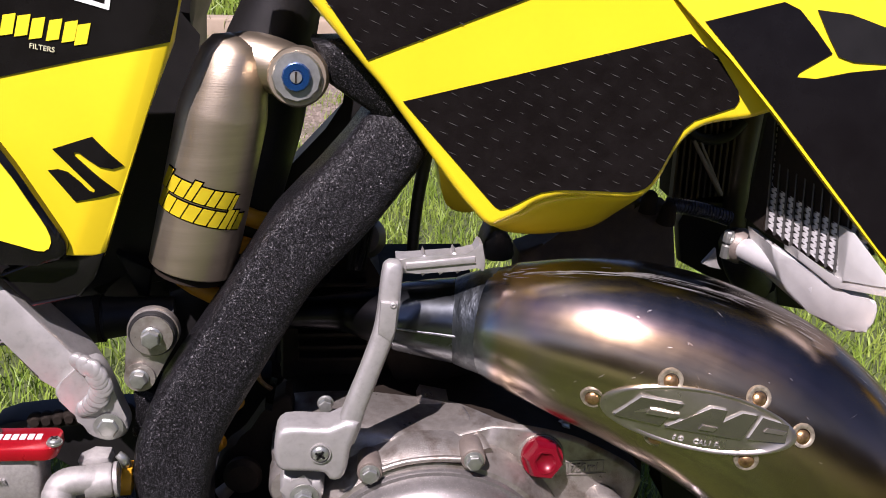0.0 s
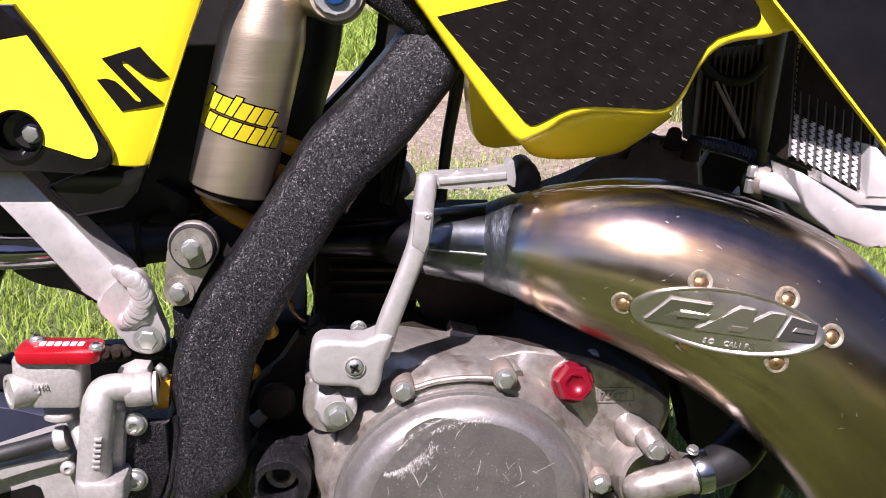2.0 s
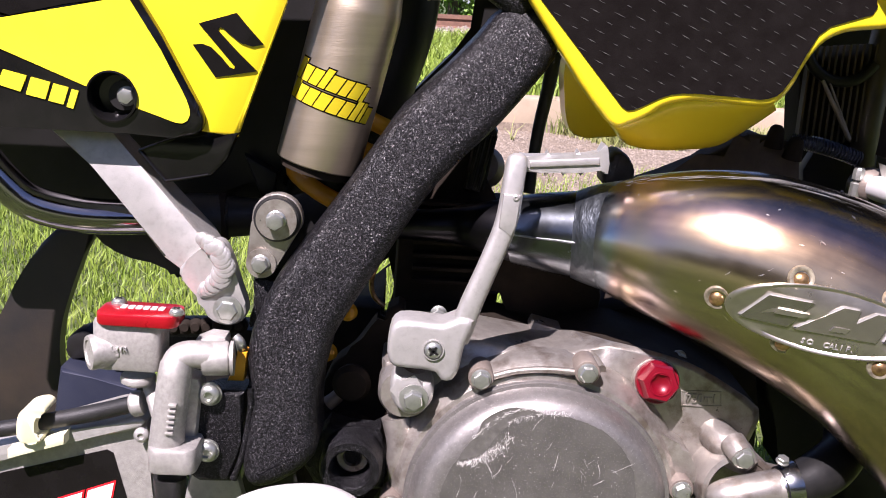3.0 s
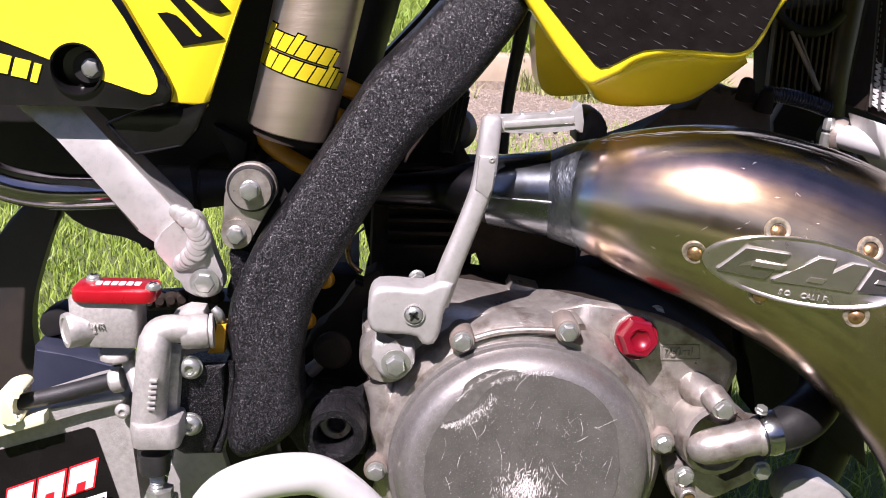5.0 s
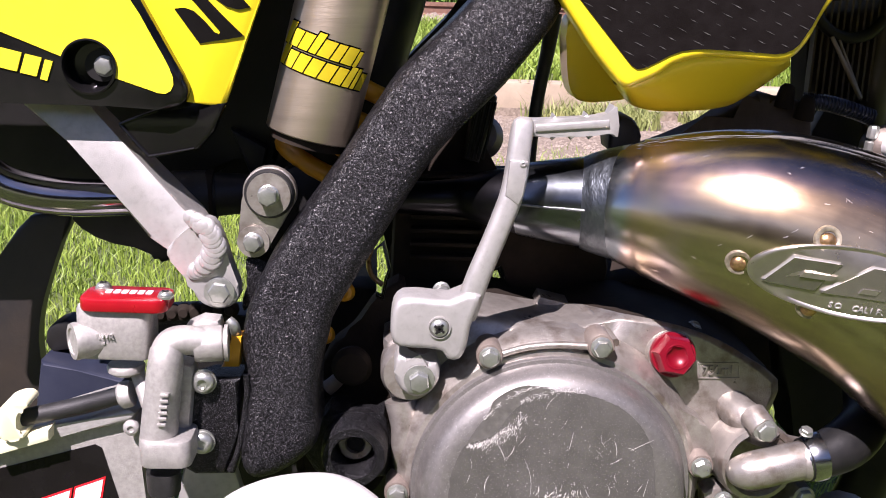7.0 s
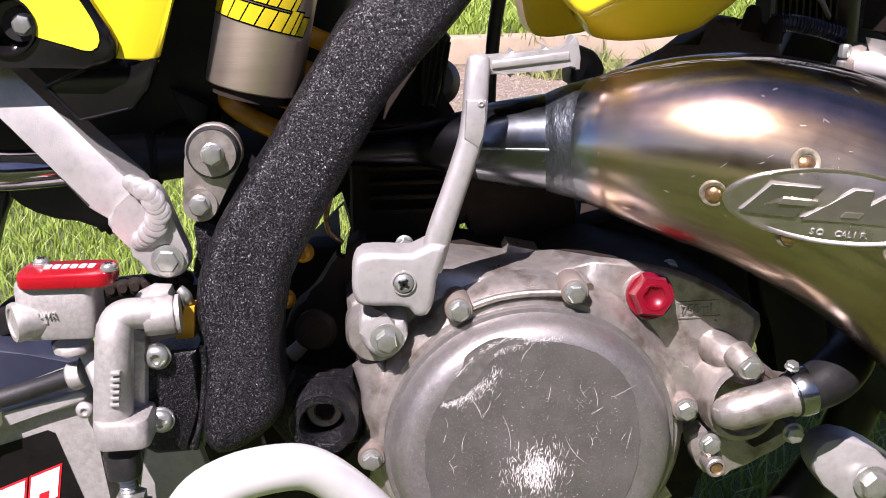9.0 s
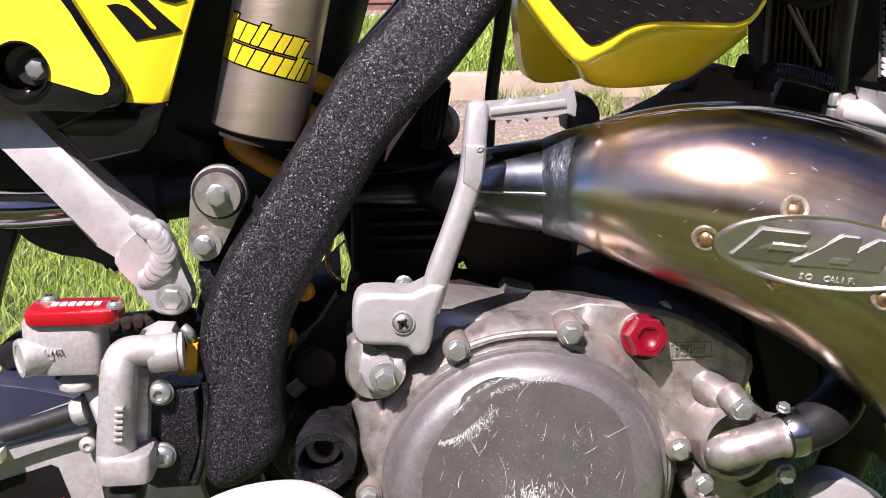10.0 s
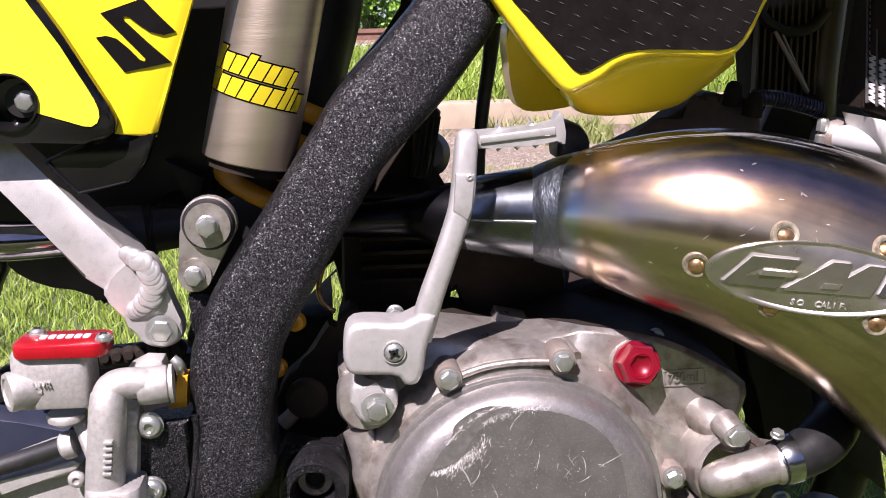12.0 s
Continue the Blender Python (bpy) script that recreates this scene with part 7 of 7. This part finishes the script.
for k in range(9):
    p = ca_.lerp(cb_, k / 8)
    part("chain_link", lathe([(0, -0.003), (0.0062, -0.003), (0.0062, 0.0), (0.004, 0.001), (0.003, 0.003), (0, 0.003)], p, seg=14), DARKIRON, chain)
part("chain_guide", slab(rounded([(-0.2674, 0.4174), (-0.2544, 0.4244), (-0.2445, 0.418), (-0.2431, 0.4069), (-0.2645, 0.3996), (-0.2689, 0.4084)], 2), 0.68, 0.02, 0.003), BLACK, bike)
mud = [(-0.293, 0.4878), (-0.2625, 0.49), (-0.2704, 0.47), (-0.2812, 0.4408), (-0.2892, 0.4156), (-0.2928, 0.3924), (-0.292, 0.3689), (-0.2865, 0.3475), (-0.2801, 0.3257), (-0.2841, 0.2715), (-0.4421, 0.2724), (-0.4165, 0.3407), (-0.3685, 0.3785), (-0.3386, 0.4175), (-0.327, 0.4408), (-0.3129, 0.4633)]
part("mud_flap", slab(rounded(mud, 2), 0.73, 0.012, 0.004, 3), MUDFLAP, bike, "worn dark rubber mud flap")
part("black_panel", slab(rounded([(-0.2525, 0.4982), (-0.2253, 0.5026), (-0.1775, 0.5035), (-0.178, 0.4794), (-0.1807, 0.4681), (-0.1907, 0.4617), (-0.195, 0.4721), (-0.2247, 0.4752), (-0.2464, 0.4859)], 2), 0.70, 0.02, 0.005), BLACK, bike)
part("strap", slab([(-0.2874, 0.5854), (-0.2545, 0.5856), (-0.2559, 0.5421), (-0.2633, 0.538), (-0.2832, 0.544)], 0.66, 0.02, 0.004), BLACK, bike)
part("lower_bracket", slab([(-0.128, 0.5696), (-0.1051, 0.5575), (-0.1093, 0.5374), (-0.1154, 0.5395)], 0.64, 0.01, 0.002), BLACK, bike)

# ---- dark bulk added for the far half of the bike, coloured like its shade ----
part("cradle_tube", tube([(0.3387, 0.7, 0.5166, 0.018), (0.3534, 0.7, 0.4311, 0.018), (0.3522, 0.69, 0.3559, 0.0182), (0.34, 0.69, 0.2848, 0.0185), (0.301, 0.7, 0.2067, 0.019)], 16), BLACK, bike)
# Dark fill added below the pipe, where shade hides the engine front.
part("front_dark_fill", slab([(0.0774, 0.4532), (0.153, 0.4729), (0.241, 0.4609), (0.2505, 0.3959), (0.2552, 0.3621), (0.2478, 0.3367), (0.2225, 0.2668), (0.0744, 0.2581)], 0.66, 0.14, 0.01), DARKIRON, bike)
part("far_engine_bulk", slab([(-0.1329, 0.3353), (-0.0829, 0.3819), (-0.0247, 0.4363), (0.1393, 0.4378), (0.2793, 0.4119), (0.2995, 0.3008), (0.2713, 0.1611), (-0.1121, 0.1299), (-0.1415, 0.1883)], 0.80, 0.12, 0.02), DARKIRON, bike)
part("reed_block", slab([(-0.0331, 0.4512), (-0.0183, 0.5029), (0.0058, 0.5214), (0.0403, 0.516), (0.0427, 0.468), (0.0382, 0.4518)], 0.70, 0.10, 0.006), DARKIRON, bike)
part("swing_pivot_block", slab([(-0.1414, 0.2843), (-0.1217, 0.3675), (-0.0685, 0.3807), (-0.0235, 0.3862), (-0.0142, 0.2759)], 0.64, 0.12, 0.008), BLACK, bike)
# Unseen seat and tank bulk, added; black keeps the pipe's mirror image dark.
part("seat_bulk", box(-0.75, 0.02, 0.60, 0.84, 0.80, 0.92, 0.02), BLACK, bike)
part("tank_bulk", box(0.02, 0.36, 0.60, 0.86, 0.74, 0.92, 0.03), BLACK, bike)
# Black sheet added to close the dark gap under the reservoir.
part("black_panel", slab([(-0.164, 0.5564), (-0.0915, 0.557), (-0.0793, 0.5287), (-0.092, 0.5104), (-0.1153, 0.5), (-0.1638, 0.5279)], 0.68, 0.02, 0.004), BLACK, bike)
part("front_frame", slab([(0.2480, 0.4434), (0.3003, 0.4204), (0.3446, 0.3721), (0.3620, 0.3376), (0.3700, 0.3000), (0.3520, 0.3160), (0.3330, 0.3360), (0.3060, 0.3480), (0.2780, 0.3420), (0.2780, 0.3470), (0.2680, 0.3780), (0.2580, 0.4000)], 0.665, 0.05, 0.008), BLACK, bike)
# Two dark sheets added to fill the gap between spar and engine.
part("rear_gap_fill", slab([(-0.0501, 0.523), (-0.0094, 0.5259), (-0.0135, 0.4362), (-0.0326, 0.4372), (-0.0306, 0.4824), (-0.0435, 0.489)], 0.705, 0.03, 0.004), BLACK, bike)
part("low_gap_fill", slab([(-0.0759, 0.4326), (-0.0531, 0.4472), (-0.0216, 0.4465), (-0.0244, 0.396), (-0.0799, 0.3817)], 0.70, 0.03, 0.004), DARKIRON, bike)
# gaps between the engine parts, through which the grass behind can be seen
sight_gaps = (([(-0.0350, 0.482), (-0.0300, 0.486), (-0.0270, 0.474), (-0.0245, 0.462), (-0.0275, 0.452), (-0.0300, 0.438), (-0.0350, 0.440), (-0.0345, 0.460)], (-0.028, -0.295), ("rear_gap_fill", "reed_block", "low_gap_fill", "far_engine_bulk", "rear_case")),
              ([(0.0515, 0.462), (0.0560, 0.464), (0.0615, 0.450), (0.0600, 0.445), (0.0500, 0.448)], (0.088, -0.295), ("cylinder", "reed_block", "far_engine_bulk")))
for outline, (lean_x, lean_z), pierced_names in sight_gaps:
    for name in pierced_names:
        ob = bpy.data.objects[name]
        bm = bmesh.new()
        ends = [[bm.verts.new((x + lean_x * (y - 0.705), y, z + lean_z * (y - 0.705))) for x, z in outline] for y in (0.60, 1.0)]
        bm.faces.new(ends[0])
        bm.faces.new(ends[1][::-1])
        for k in range(len(outline)):
            q = (k + 1) % len(outline)
            bm.faces.new((ends[0][q], ends[0][k], ends[1][k], ends[1][q]))
        bmesh.ops.recalc_face_normals(bm, faces=bm.faces)
        drill(ob, bm)
part("cable_tab", slab(rounded([(0.0575, 0.4625), (0.062, 0.464), (0.068, 0.460), (0.066, 0.452), (0.0600, 0.451)], 2), 0.69, 0.004, 0.0008), GREYIRON, bike)
part("cable_tab", slab(rounded([(0.054, 0.473), (0.057, 0.475), (0.061, 0.472), (0.057, 0.469)], 2), 0.69, 0.004, 0.0008), GREYIRON, bike)
